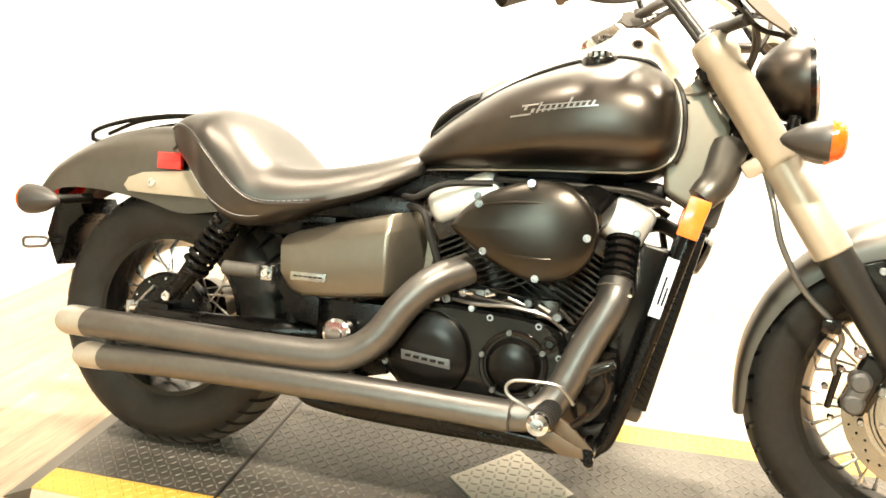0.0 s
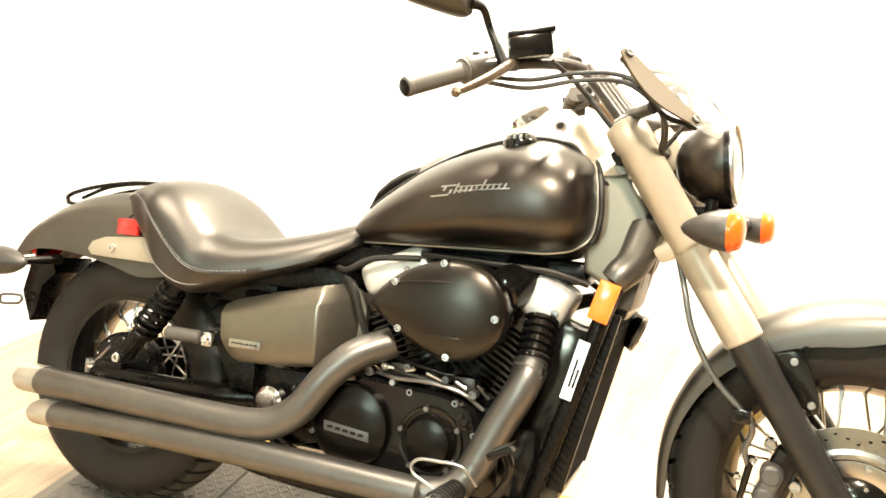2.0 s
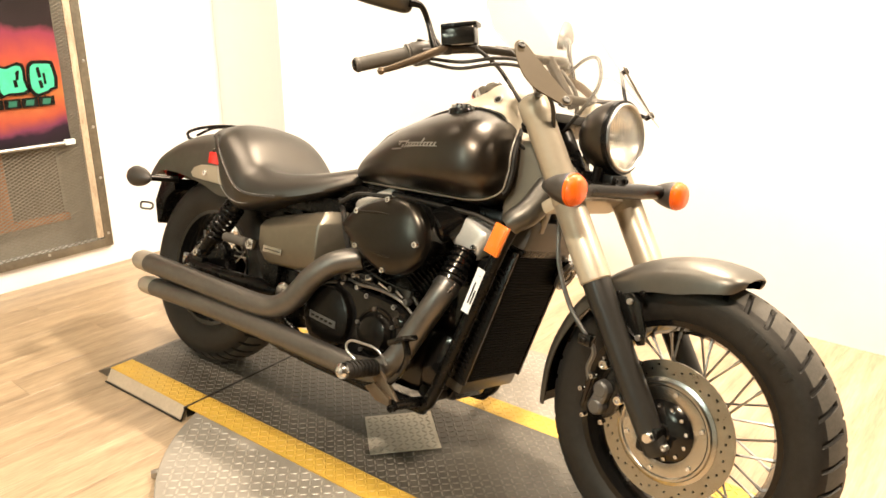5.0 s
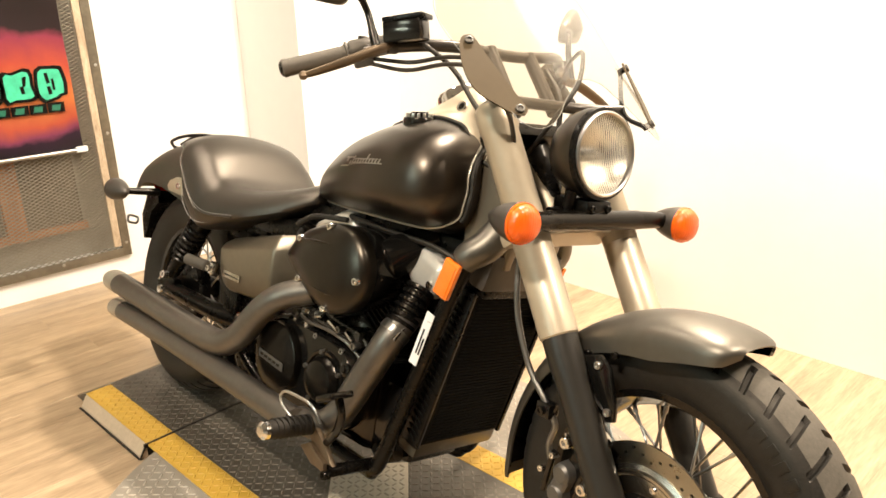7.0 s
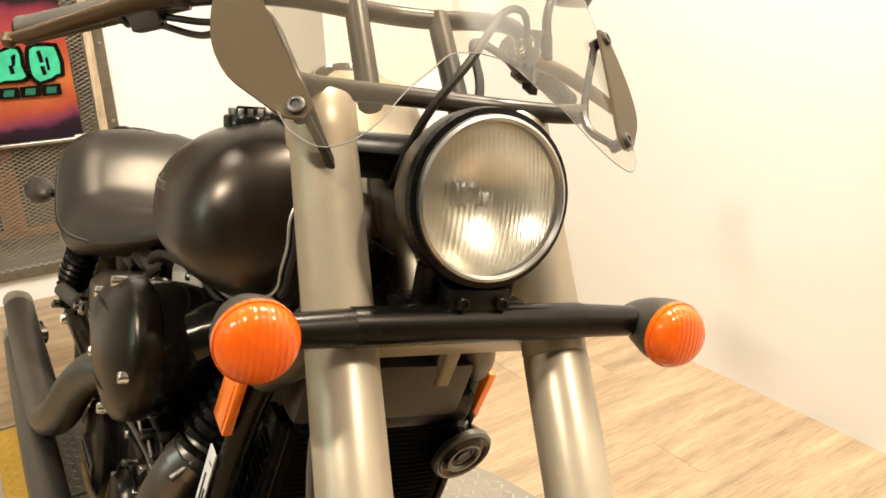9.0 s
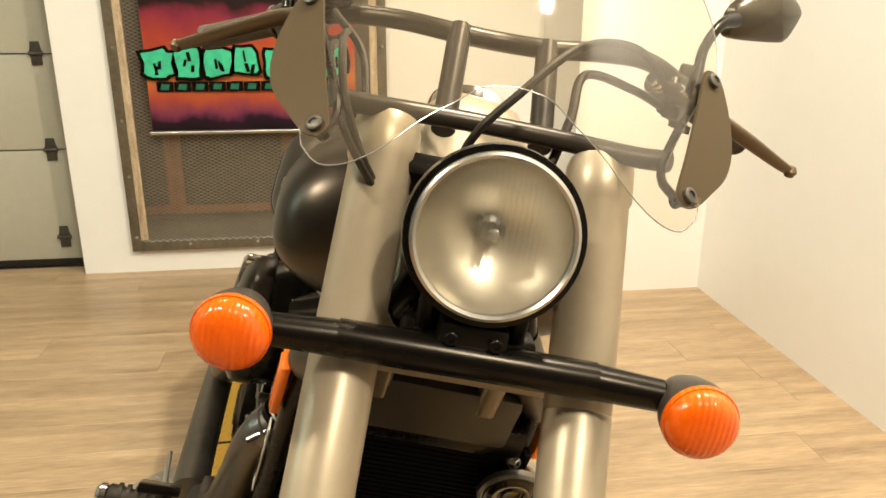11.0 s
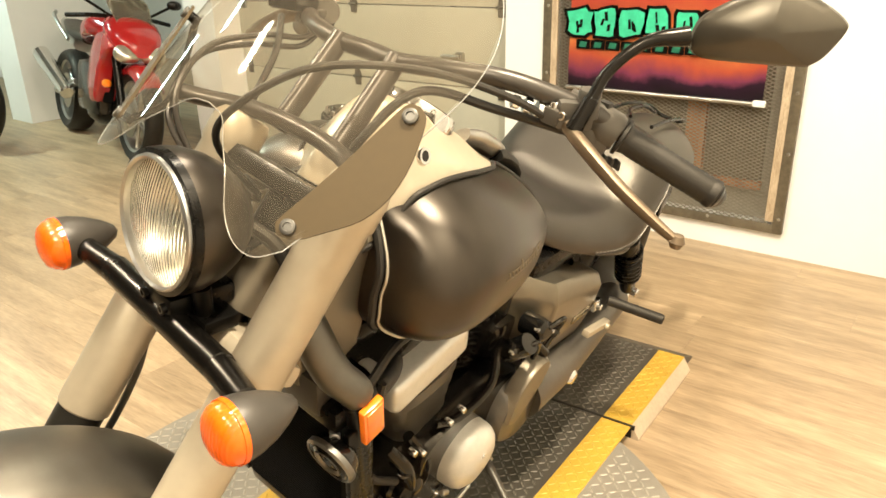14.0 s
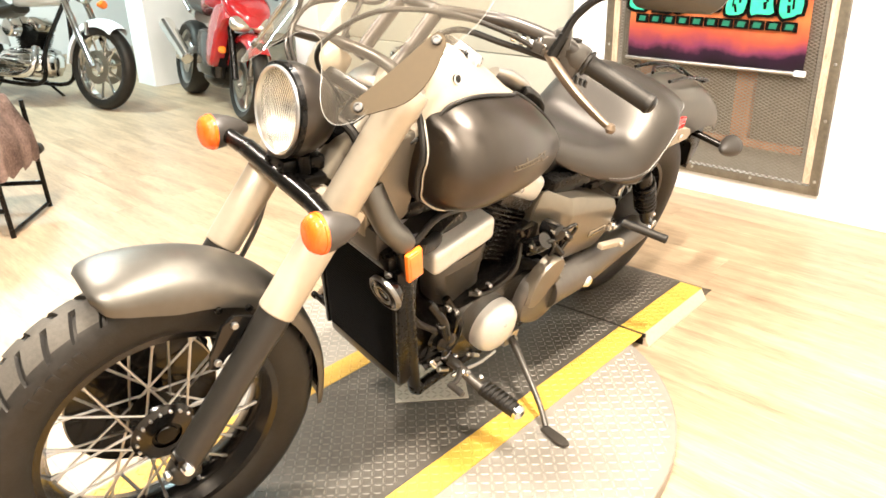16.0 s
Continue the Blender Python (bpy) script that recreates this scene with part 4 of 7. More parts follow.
# black sheet stands in for the shade between front fender and tyre
gap_shade = fender([((t[0] - (t[0] - fc[0]) * 0.02, t[1] - (t[1] - fc[2]) * 0.02), b, w) for t, b, w in st[1:-1]], 0.081, 0.55, 0.002, "fender_gap_shade", True, "black sheet for the shaded gap under the front fender")
gap_shade.data.materials.clear()
gap_shade.data.materials.append(M_engine)
front_fender = fender(st, 0.086, 0.55, 0.004, "front_fender", True, "gunmetal steel front fender with an upturned lip")
for s in (-1, 1):
    bolts([((1.575, s * 0.088, 0.615), (0, s, 0)), ((1.515, s * 0.088, 0.60), (0, s, 0))], M_rail, front_fender, 0.007, 0.004)

for s in (-1, 1):
    steered("fender_stay", tube([(1.515, s * 0.104, 0.585), (1.545, s * 0.105, 0.545), (1.575, s * 0.100, 0.520), (1.592, s * 0.098, 0.512)], 0.008, 10, 5), M_rail, "black fender stay on the fork leg")

# ---- headlight ----
LAMP, LDIR = Vector((1.412, 0, 0.948)), Vector((0.992, 0, 0.10)).normalized()
lamp = steered("headlight", lathe([(0.079, 0.004), (0.087, 0.0), (0.0885, -0.012), (0.087, -0.03), (0.079, -0.055), (0.066, -0.078), (0.048, -0.096), (0.028, -0.106), (0, -0.109)], 56, LAMP, LDIR), M_tank, "round headlight in a black bucket")
part("bezel", lathe([(0.0745, 0.006), (0.0775, 0.009), (0.0805, 0.007), (0.0815, 0.0), (0.0795, -0.006), (0.0745, -0.004), (0.0745, 0.006)], 64, LAMP, LDIR), M_steel, lamp, "bright headlight rim")
part("bezel_seal", lathe([(0.0800, 0.003), (0.0872, 0.002), (0.0882, -0.008), (0.0800, -0.008)], 56, LAMP, LDIR), M_rail, lamp)
part("reflector", lathe([(0.0755, -0.004), (0.070, -0.018), (0.058, -0.034), (0.042, -0.047), (0.022, -0.056), (0.013, -0.058)], 48, LAMP, LDIR), M_mirror, lamp, "silvered reflector bowl")
part("bulb", lathe([(0, 0.0), (0.006, -0.002), (0.009, -0.01), (0.009, -0.03), (0.014, -0.034), (0.014, -0.06)], 20, LAMP + LDIR * -0.012, LDIR), M_steel, lamp)


def lamp_glass(centre, axis, radius, bulge, thick):
    """A domed lens, its inner face fluted from side to side."""
    own = bmesh.new()
    rows, cols = 16, 90
    faces = []
    for face in (0, 1):
        tip = None
        grid = []
        for i in range(rows + 1):
            rr = radius * i / rows
            ring = []
            for k in range(cols):
                a = 2 * math.pi * k / cols
                u, v = rr * math.cos(a), rr * math.sin(a)
                h = bulge * (1 - (i / rows) ** 2)
                if face:
                    h -= thick
                    if i < rows:
                        h += 0.0004 * math.sin(u * 160) * math.sin(v * 130)
                ring.append((u, v, h))
            grid.append(ring)
        vs = [[own.verts.new(p) for p in ring] for ring in grid[1:]]
        c0 = own.verts.new(grid[0][0])
        for k in range(cols):
            own.faces.new((c0, vs[0][k], vs[0][(k + 1) % cols]))
        for a, b in zip(vs, vs[1:]):
            for k in range(cols):
                own.faces.new((a[k], b[k], b[(k + 1) % cols], a[(k + 1) % cols]))
        faces.append(vs[-1])
    for k in range(cols):
        own.faces.new((faces[0][k], faces[1][k], faces[1][(k + 1) % cols], faces[0][(k + 1) % cols]))
    bmesh.ops.recalc_face_normals(own, faces=own.faces[:])
    side = Vector((0, 1, 0))
    up = axis.cross(side).normalized()
    m = Matrix((( side.x, -up.x, axis.x, centre.x), (side.y, -up.y, axis.y, centre.y), (side.z, -up.z, axis.z, centre.z), (0, 0, 0, 1)))
    if up.z > 0:
        m = Matrix(((side.x, up.x, axis.x, centre.x), (side.y, up.y, axis.y, centre.y), (side.z, up.z, axis.z, centre.z), (0, 0, 0, 1)))
    bmesh.ops.transform(own, matrix=m, verts=own.verts[:])
    bmesh.ops.recalc_face_normals(own, faces=own.faces[:])
    return own


g = part("lens", lamp_glass(LAMP + LDIR * -0.002, LDIR, 0.0755, 0.014, 0.004), M_fluted, lamp, "clear fluted glass lens", 60)
g.visible_shadow = False
bm = box(0.09, 0.07, 0.03, (1.375, 0, 0.845), 0.008)
box(0.05, 0.14, 0.02, (1.37, 0, 0.828), 0.006, bm)
for s in (-1, 1):
    rod((1.38, s * 0.045, 0.83), (1.385, s * 0.045, 0.875), 0.012, steps=12, bm=bm)
part("headlight_bracket", bm, M_rail, lamp)
bolts([((1.421, y, 0.845), (1, 0, 0)) for y in (0.022, -0.022)], M_rail, lamp, 0.007, 0.005)


# ---- turn signals ----
def signal(p, ahead, steer, stalk, name):
    p = Vector(p)
    d = Vector((ahead, 0, 0))
    body = lathe([(0.0355, 0.0), (0.0365, -0.006), (0.035, -0.02), (0.029, -0.042), (0.020, -0.062), (0.010, -0.078), (0, -0.084)], 32, p, d)
    ob = (steered if steer else fixed)(name, body, M_pod, "black bullet turn signal with an orange lens")
    part("lens", lathe([(0, 0.024), (0.010, 0.0235), (0.020, 0.0215), (0.028, 0.018), (0.0335, 0.011), (0.0355, 0.004), (0.0352, 0.0), (0.0352, -0.004), (0, -0.004)], 36, p, d), M_amber, ob, "orange ribbed plastic lens")
    part("lens_ring", lathe([(0.0350, 0.003), (0.0368, 0.003), (0.0371, -0.003), (0.0350, -0.004)], 36, p, d), M_amber if steer else M_pod, ob)
    part("stalk", stalk, M_black, ob)
    return ob


for s in (-1, 1):
    signal((1.447 if s < 0 else 1.456, s * 0.224, 0.824 if s < 0 else 0.818), 1, True, rod((1.420, s * 0.197, 0.822), (1.412, s * 0.128, 0.821), 0.0165, 0.0185, 24, None, 0.002), "turn_signal")
    signal((-0.318, s * 0.205, 0.590), -1, False, rod((-0.27, s * 0.185, 0.592), (-0.25, s * 0.085, 0.60), 0.011, 0.013, 16), "rear_turn_signal")
bm = rod((1.411, -0.131, 0.821), (1.411, 0.131, 0.821), 0.0195, steps=28, bevel=0.002)
bar_ob = steered("signal_bar", bm, M_black, "black tube that carries the turn signals")
for s in (-1, 1):
    part("collar", rod((1.411, s * 0.131, 0.821), (1.411, s * 0.136, 0.821), 0.0178, steps=24), M_rubber, bar_ob)
# ---- tank ----
TANK = [(0.600, 0.724, 0.752, 0.045), (0.615, 0.722, 0.778, 0.075), (0.66, 0.721, 0.820, 0.112), (0.72, 0.720, 0.862, 0.148), (0.80, 0.719, 0.911, 0.184), (0.88, 0.719, 0.944, 0.210),
        (0.96, 0.719, 0.968, 0.227), (1.03, 0.720, 0.978, 0.233), (1.075, 0.722, 0.973, 0.232),
        (1.105, 0.727, 0.963, 0.226), (1.130, 0.736, 0.947, 0.213), (1.148, 0.750, 0.925, 0.190), (1.160, 0.769, 0.899, 0.157), (1.1665, 0.792, 0.872, 0.108), (1.169, 0.812, 0.850, 0.05)]
TANK = [(*p, q.x) for p, q in zip(spline([t[:3] for t in TANK], 5), spline([(t[3], 0, 0) for t in TANK], 5))]


def tank_at(x, a):
    """The tank's skin at x and at angle a: 0 its right side, 90 its top."""
    xs = [s[0] for s in TANK]
    zb, zt, w = (float(np.interp(x, xs, [s[k] for s in TANK])) for k in (1, 2, 3))
    zc = zb + 0.46 * (zt - zb)
    c, s = math.cos(a), math.sin(a)
    n = 2.25
    yy = -w * math.copysign(abs(c) ** (2 / n), c)
    zz = zc + (zt - zc if s > 0 else zc - zb) * math.copysign(abs(s) ** (2 / (n if s > 0 else 3.2)), s)
    return Vector((x, yy, zz))


def tank_normal(x, a):
    e = 0.004
    u = tank_at(x + e, a) - tank_at(x - e, a)
    v = tank_at(x, a + 0.02) - tank_at(x, a - 0.02)
    n = u.cross(v).normalized()
    return n if n.dot(tank_at(x, a) - Vector((x, 0, 0.82))) > 0 else -n


def tank_lift(q, s):
    """How far the skin lies from q across the bike, at q's height."""
    near = min((tank_at(q.x, radians(d / 2)) for d in range(-80, 140)), key=lambda v: abs(v.z - q.z))
    return s * near.y - q.y


secs = []
for t in TANK:
    secs.append([tank_at(t[0], 2 * math.pi * k / 56) for k in range(56)])
tank = fixed("fuel_tank", loft(secs), M_tank, "matt black teardrop fuel tank with a silver script", 60)
rim = []
for x in np.linspace(0.612, 1.12, 14):
    p = tank_at(float(x), radians(-52))
    rim.append((p.x, p.y * 1.005, p.z - 0.003))
for x, deg in ((1.138, -52), (1.150, -50), (1.158, -44), (1.163, -28), (1.165, 0), (1.163, 28), (1.158, 48), (1.148, 64), (1.132, 76)):
    p = tank_at(x, radians(deg))
    rim.append((p.x + 0.002, p.y * 1.008, p.z))
for s in (1, -1):
    part("front_band", tube([(x + 0.006, s * y * 0.93, z) for x, y, z in rim[15:]], 0.0065, 8, 5), M_rubber, tank, "black band round the tank's front")
    part("seam", tube([(x, s * y, z) for x, y, z in rim], 0.0024, 8, 5), M_pipe_tip, tank, "bright seam along the tank's lower edge")
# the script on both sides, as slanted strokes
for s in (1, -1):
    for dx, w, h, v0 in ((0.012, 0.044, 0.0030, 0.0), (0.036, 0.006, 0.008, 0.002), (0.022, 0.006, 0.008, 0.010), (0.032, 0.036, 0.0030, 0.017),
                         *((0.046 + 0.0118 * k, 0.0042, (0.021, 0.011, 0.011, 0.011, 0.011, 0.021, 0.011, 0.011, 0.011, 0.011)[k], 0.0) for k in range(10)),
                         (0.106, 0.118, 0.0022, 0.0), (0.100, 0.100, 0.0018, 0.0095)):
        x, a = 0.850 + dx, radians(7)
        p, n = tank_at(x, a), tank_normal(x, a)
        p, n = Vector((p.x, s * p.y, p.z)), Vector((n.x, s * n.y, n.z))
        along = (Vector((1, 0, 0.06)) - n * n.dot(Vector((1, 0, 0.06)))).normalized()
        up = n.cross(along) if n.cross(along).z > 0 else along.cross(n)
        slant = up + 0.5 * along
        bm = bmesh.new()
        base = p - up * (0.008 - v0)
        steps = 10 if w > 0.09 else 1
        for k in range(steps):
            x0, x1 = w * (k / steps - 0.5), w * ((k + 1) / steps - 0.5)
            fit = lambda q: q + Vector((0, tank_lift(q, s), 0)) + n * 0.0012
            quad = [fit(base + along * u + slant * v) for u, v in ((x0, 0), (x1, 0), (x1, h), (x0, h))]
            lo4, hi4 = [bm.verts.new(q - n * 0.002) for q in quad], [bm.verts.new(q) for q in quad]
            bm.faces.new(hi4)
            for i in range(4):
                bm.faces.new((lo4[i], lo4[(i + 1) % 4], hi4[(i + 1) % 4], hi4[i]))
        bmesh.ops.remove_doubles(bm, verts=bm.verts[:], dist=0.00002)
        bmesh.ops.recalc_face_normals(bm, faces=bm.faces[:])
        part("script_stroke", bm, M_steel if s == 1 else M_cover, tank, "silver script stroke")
CAP = tank_at(1.0, radians(58))
cn = (tank_normal(1.0, radians(58)) + Vector((0, 0, 1.4))).normalized()
prof = [(0, 0.018), (0.018, 0.018), (0.02, 0.015), (0.026, 0.015), (0.027, 0.008), (0.034, 0.006), (0.036, 0.003), (0.036, -0.01)]
part("filler_cap", lathe(prof, 28, CAP, cn), M_engine, tank, "black screw-on filler cap")
bm = None
for k in range(14):
    a = 2 * math.pi * k / 14
    t = turn_to(cn)
    bm = box(0.005, 0.007, 0.009, CAP + t @ Vector((0.0272 * math.cos(a), 0.0272 * math.sin(a), 0.0105)), 0.001, bm, t @ Matrix.Rotation(a, 3, "Z"))
part("cap_ribs", bm, M_steel, tank, "bright knurled rim of the cap")

# console and speedometer on the tank
def tank_top(x, y):
    """The height of the tank's skin at a place beside its middle line."""
    near = min((tank_at(x, radians(d / 2)) for d in range(20, 181)), key=lambda v: abs(abs(v.y) - abs(y)))
    return near.z


# x, crest, half width of the crest, half width of the skirt where it meets the tank
CON = [(1.205, 0.893, 0.042, 0.060), (1.18, 0.930, 0.050, 0.080), (1.145, 0.976, 0.055, 0.094), (1.11, 1.020, 0.056, 0.101), (1.075, 1.046, 0.055, 0.105), (1.04, 1.047, 0.054, 0.108),
       (1.00, 1.028, 0.052, 0.109), (0.96, 1.006, 0.048, 0.107), (0.92, 0.984, 0.042, 0.100), (0.88, 0.960, 0.034, 0.089), (0.85, 0.937, 0.024, 0.072)]
secs, edge = [], []
for x, z1, w, v in CON:
    z0 = tank_top(x, v) + 0.002 if x < 1.13 else (0.905 if x < 1.15 else 0.882 if x < 1.19 else 0.868)
    h = z1 - z0
    half = [(0.0, z1), (0.55 * w, z1 - 0.01 * h), (0.85 * w, z1 - 0.06 * h), (w, z1 - 0.16 * h), (w + 0.22 * (v - w), z1 - 0.32 * h), (w + 0.42 * (v - w), z1 - 0.52 * h), (w + 0.70 * (v - w), z1 - 0.75 * h), (v, z0 + 0.04 * h), (v, z0 - 0.012)]
    secs.append([(x, y, z) for y, z in half] + [(x, -y, z) for y, z in half[:0:-1]])
    edge.append((x, v + 0.002, z0 + 0.001))
edge += [(x, y, tank_top(x, y) + 0.002) for x, y in ((0.82, 0.074), (0.76, 0.076), (0.70, 0.080), (0.65, 0.078))]
console = fixed("console", loft(secs), M_tan, "tan speedometer console on the tank", 60)
SP, SD = Vector((0.988, 0, 1.020)), Vector((-0.53, 0, 0.85)).normalized()
part("speedometer_rim", lathe([(0.050, 0.010), (0.053, 0.013), (0.057, 0.011), (0.060, 0.002), (0.060, -0.02), (0.05, -0.02)], 40, SP, SD), M_chrome, console, "bright rim of the speedometer")
part("dial", lathe([(0, 0.004), (0.0505, 0.004), (0.0505, -0.012)], 40, SP, SD), M_wall_dial, console, "pale speedometer dial")
gl = part("dial_glass", lathe([(0, 0.0105), (0.03, 0.010), (0.0505, 0.0085), (0.0505, 0.0065), (0, 0.0075)], 40, SP, SD), M_lens, console)
gl.visible_shadow = False
for s in (-1, 1):
    bm = lathe([(0, 0.002), (0.007, 0.002), (0.008, 0.0035), (0.012, 0.0035), (0.013, 0.001), (0.013, -0.004)], 20, (1.068, s * 0.0795, 1.000), (0, s, 0.45))
    part("bolt", bm, M_chrome, console)
    part("bolt_socket", lathe([(0, 0.0032), (0.0075, 0.0032), (0.0075, -0.002)], 16, (1.068, s * 0.0795, 1.000), (0, s, 0.45)), M_engine, console)
for s in (-1, 1):
    part("console_edge", tube([(x, s * y, z) for x, y, z in edge], 0.0045, 8, 5), M_rubber, console, "black rubber edge")
pad = [(0.735, 0.030, 0.893), (0.71, 0.034, 0.885), (0.67, 0.034, 0.862), (0.64, 0.030, 0.836), (0.622, 0.022, 0.806)]
secs = [[(x, w * math.cos(2 * math.pi * k / 20), z + 0.016 * math.sin(2 * math.pi * k / 20)) for k in range(20)] for x, w, z in pad]
fixed("tank_pad", loft(secs), M_rubber, "black tank strap pad")
strap = tube([(0.850, 0, 0.948), (0.80, 0, 0.930), (0.745, 0, 0.902), (0.715, 0, 0.886)], [0.020, 0.026, 0.026, 0.022], 20, 5, flat=0.6)
fixed("tank_strap", strap, M_steel, "bright metal strap along the tank's top")

# ---- seat ----
SEAT = [(0.632, 0.766, 0.712, 0.070), (0.60, 0.762, 0.690, 0.098), (0.55, 0.752, 0.664, 0.130), (0.48, 0.741, 0.636, 0.162), (0.42, 0.735, 0.616, 0.182), (0.36, 0.735, 0.596, 0.200), (0.31, 0.750, 0.578, 0.210),
        (0.275, 0.780, 0.570, 0.218), (0.24, 0.812, 0.572, 0.219), (0.20, 0.834, 0.590, 0.217), (0.16, 0.844, 0.622, 0.211), (0.12, 0.840, 0.660, 0.188), (0.08, 0.824, 0.700, 0.172), (0.05, 0.800, 0.724, 0.152), (0.03, 0.772, 0.738, 0.120)]


def piping_share(x):
    """How high the piping runs between the skirt's foot and the seat's top."""
    return float(np.interp(x, (0.03, 0.08, 0.16, 0.22, 0.28, 0.34, 0.42, 0.50, 0.63), (0.70, 0.66, 0.54, 0.42, 0.31, 0.22, 0.12, 0.08, 0.06)))


def seat_ring(x, zt, zb, w, n=60):
    """One section: a padded dome with a dished middle, above a flat skirt."""
    ring = []
    dish = max(0.0, 1 - abs(x - 0.35) / 0.24) * 0.036
    zp = zb + piping_share(x) * (zt - zb)
    for k in range(n):
        a = 2 * math.pi * k / n
        c, s = math.cos(a), math.sin(a)
        if s >= 0:
            y = w * math.copysign(abs(c) ** 0.98, c)
            z = zp + (zt - zp) * s ** 0.92 - dish * (1 - min(1, abs(y) / (0.72 * w)) ** 2)
        else:
            u = min(1.0, abs(s) ** 0.6)
            y = w * (math.copysign(abs(c) ** 0.3, c)) * (0.985 - 0.075 * u)
            z = zp - (zp - zb) * min(1.0, u * 1.15)
        ring.append((x, y, z))
    return ring


line = spline([(x, zt, zb) for x, zt, zb, w in SEAT], 3)
wide = spline([(x, w, 0) for x, zt, zb, w in SEAT], 3)
seat = fixed("seat", loft([seat_ring(p.x, p.y, p.z, q.y) for p, q in zip(line, wide)]), M_leather, "black vinyl solo seat with pale stitching", 60)
seat.location.y -= 0.022


def stitches(path, s):
    bm = None
    dense = spline(path, 5)
    for k in range(0, len(dense) - 3, 3):
        bm = tube([dense[k], dense[k + 2]], 0.0011, 5, 1, bm, smooth_line=False)
    return bm


for s in (1, -1):
    both = list(zip(line, wide))
    foot = [Vector((p.x, -s * (q.y * 0.915 + 0.001), p.z + 0.10 * (p.y - p.z))) for p, q in both][14:-8]
    part("stitching", stitches(foot, s), M_thread, seat, "pale thread along the skirt")
    seam = [Vector((p.x, -s * (q.y + 0.0005), p.z + piping_share(p.x) * (p.y - p.z))) for p, q in both][12:-3]
    part("seam_piping", tube(seam, 0.0022, 6, 2), M_leather, seat)
    part("seam_stitching", stitches([v + Vector((0, s * 0.0015, 0.006)) for v in seam], s), M_thread, seat, "pale thread above the piping")
edge = [Vector((0.052, y, 0.80 - 9 * y * y * 0.35)) for y in np.linspace(-0.15, 0.15, 12)]
part("rear_piping", tube(edge, 0.004, 8, 3), M_leather, seat)

# ---- rear fender, struts, lights ----
stations = [((-0.432, 0.60), (-0.405, 0.577), 0.86), ((-0.402, 0.648), (-0.362, 0.602), 0.95), ((-0.360, 0.697), (-0.318, 0.622), 1.0), ((-0.281, 0.750), (-0.24, 0.626), 1.0), ((-0.186, 0.783), (-0.161, 0.62), 1.0),
            ((-0.068, 0.80), (-0.06, 0.604), 1.0), ((0.014, 0.80), (0.03, 0.582), 1.0), ((0.12, 0.775), (0.117, 0.59), 1.0), ((0.17, 0.745), (0.165, 0.60), 1.0), ((0.20, 0.715), (0.195, 0.62), 1.0)]
fender(stations, 0.108, 0.5, 0.004, "rear_fender", False, "gunmetal rear fender over a wide tyre")
for s in (1, -1):
    out = [(-0.118, 0.640), (-0.105, 0.660), (-0.066, 0.674), (0.06, 0.684), (0.185, 0.690), (0.215, 0.66), (0.20, 0.618), (0.06, 0.622), (-0.06, 0.624), (-0.105, 0.626)]
    strut = fixed("fender_strut", slab(out, 0.012, xz(-s * 0.115, -s), 0.003), M_tan, "tan fender strut bar")
    bolts([((-0.035, -s * 0.128, 0.65), (0, -s, 0)), ((0.140, -s * 0.128, 0.638), (0, -s, 0))], M_chrome, strut, 0.0105, 0.006)
    bm = box(0.066, 0.014, 0.040, (0.013, -s * 0.128, 0.705), 0.004)
    refl = fixed("side_reflector", bm, M_red, "red rectangular side reflector")
    bm = box(0.058, 0.004, 0.004, (0.013, -s * 0.1355, 0.705), 0.001)
    part("reflector_rib", bm, M_red, refl)
    part("reflector_base", box(0.05, 0.02, 0.03, (0.013, -s * 0.115, 0.703), 0.003), M_rail, refl)
# wire rail on the fender
bm = tube([(-0.30, -0.03, 0.755), (-0.27, -0.055, 0.775), (-0.18, -0.062, 0.800), (-0.06, -0.062, 0.818), (0.04, -0.062, 0.822)], 0.0055, 8)
tube([(-0.30, 0.03, 0.755), (-0.27, 0.055, 0.775), (-0.18, 0.062, 0.800), (-0.06, 0.062, 0.818), (0.04, 0.062, 0.822)], 0.0055, 8, bm=bm)
tube([(-0.30, -0.03, 0.755), (-0.305, 0, 0.752), (-0.30, 0.03, 0.755)], 0.0055, 8, bm=bm)
tube([(-0.25, -0.03, 0.770), (-0.15, -0.035, 0.806), (-0.03, -0.03, 0.822), (0.04, 0.0, 0.826)], 0.005, 8, bm=bm)
fixed("fender_rail", bm, M_rail, "thin black wire rail on the fender")
bm = lathe([(0.0, 0.03), (0.025, 0.028), (0.04, 0.016), (0.045, 0.0), (0.045, -0.02)], 28, (-0.40, 0, 0.63), (-0.8, 0, 0.35))
fixed("tail_light", bm, M_red, "small red tail light")
bm = slab([(-0.30, 0.60), (-0.37, 0.59), (-0.395, 0.50), (-0.36, 0.42), (-0.345, 0.44), (-0.325, 0.52), (-0.28, 0.56)], 0.14, xz(-0.07, 1), 0.004)
plate_holder = fixed("plate_bracket", bm, M_rail, "black plate bracket under the tail")
bm = tube([(-0.375, -0.095, 0.468), (-0.435, -0.095, 0.462), (-0.445, -0.095, 0.474), (-0.435, -0.095, 0.486), (-0.375, -0.095, 0.490), (-0.365, -0.095, 0.479), (-0.375, -0.095, 0.468)], 0.0042, 8, 4)
part("plate_loop", bm, M_wire, plate_holder, "bright wire loop")

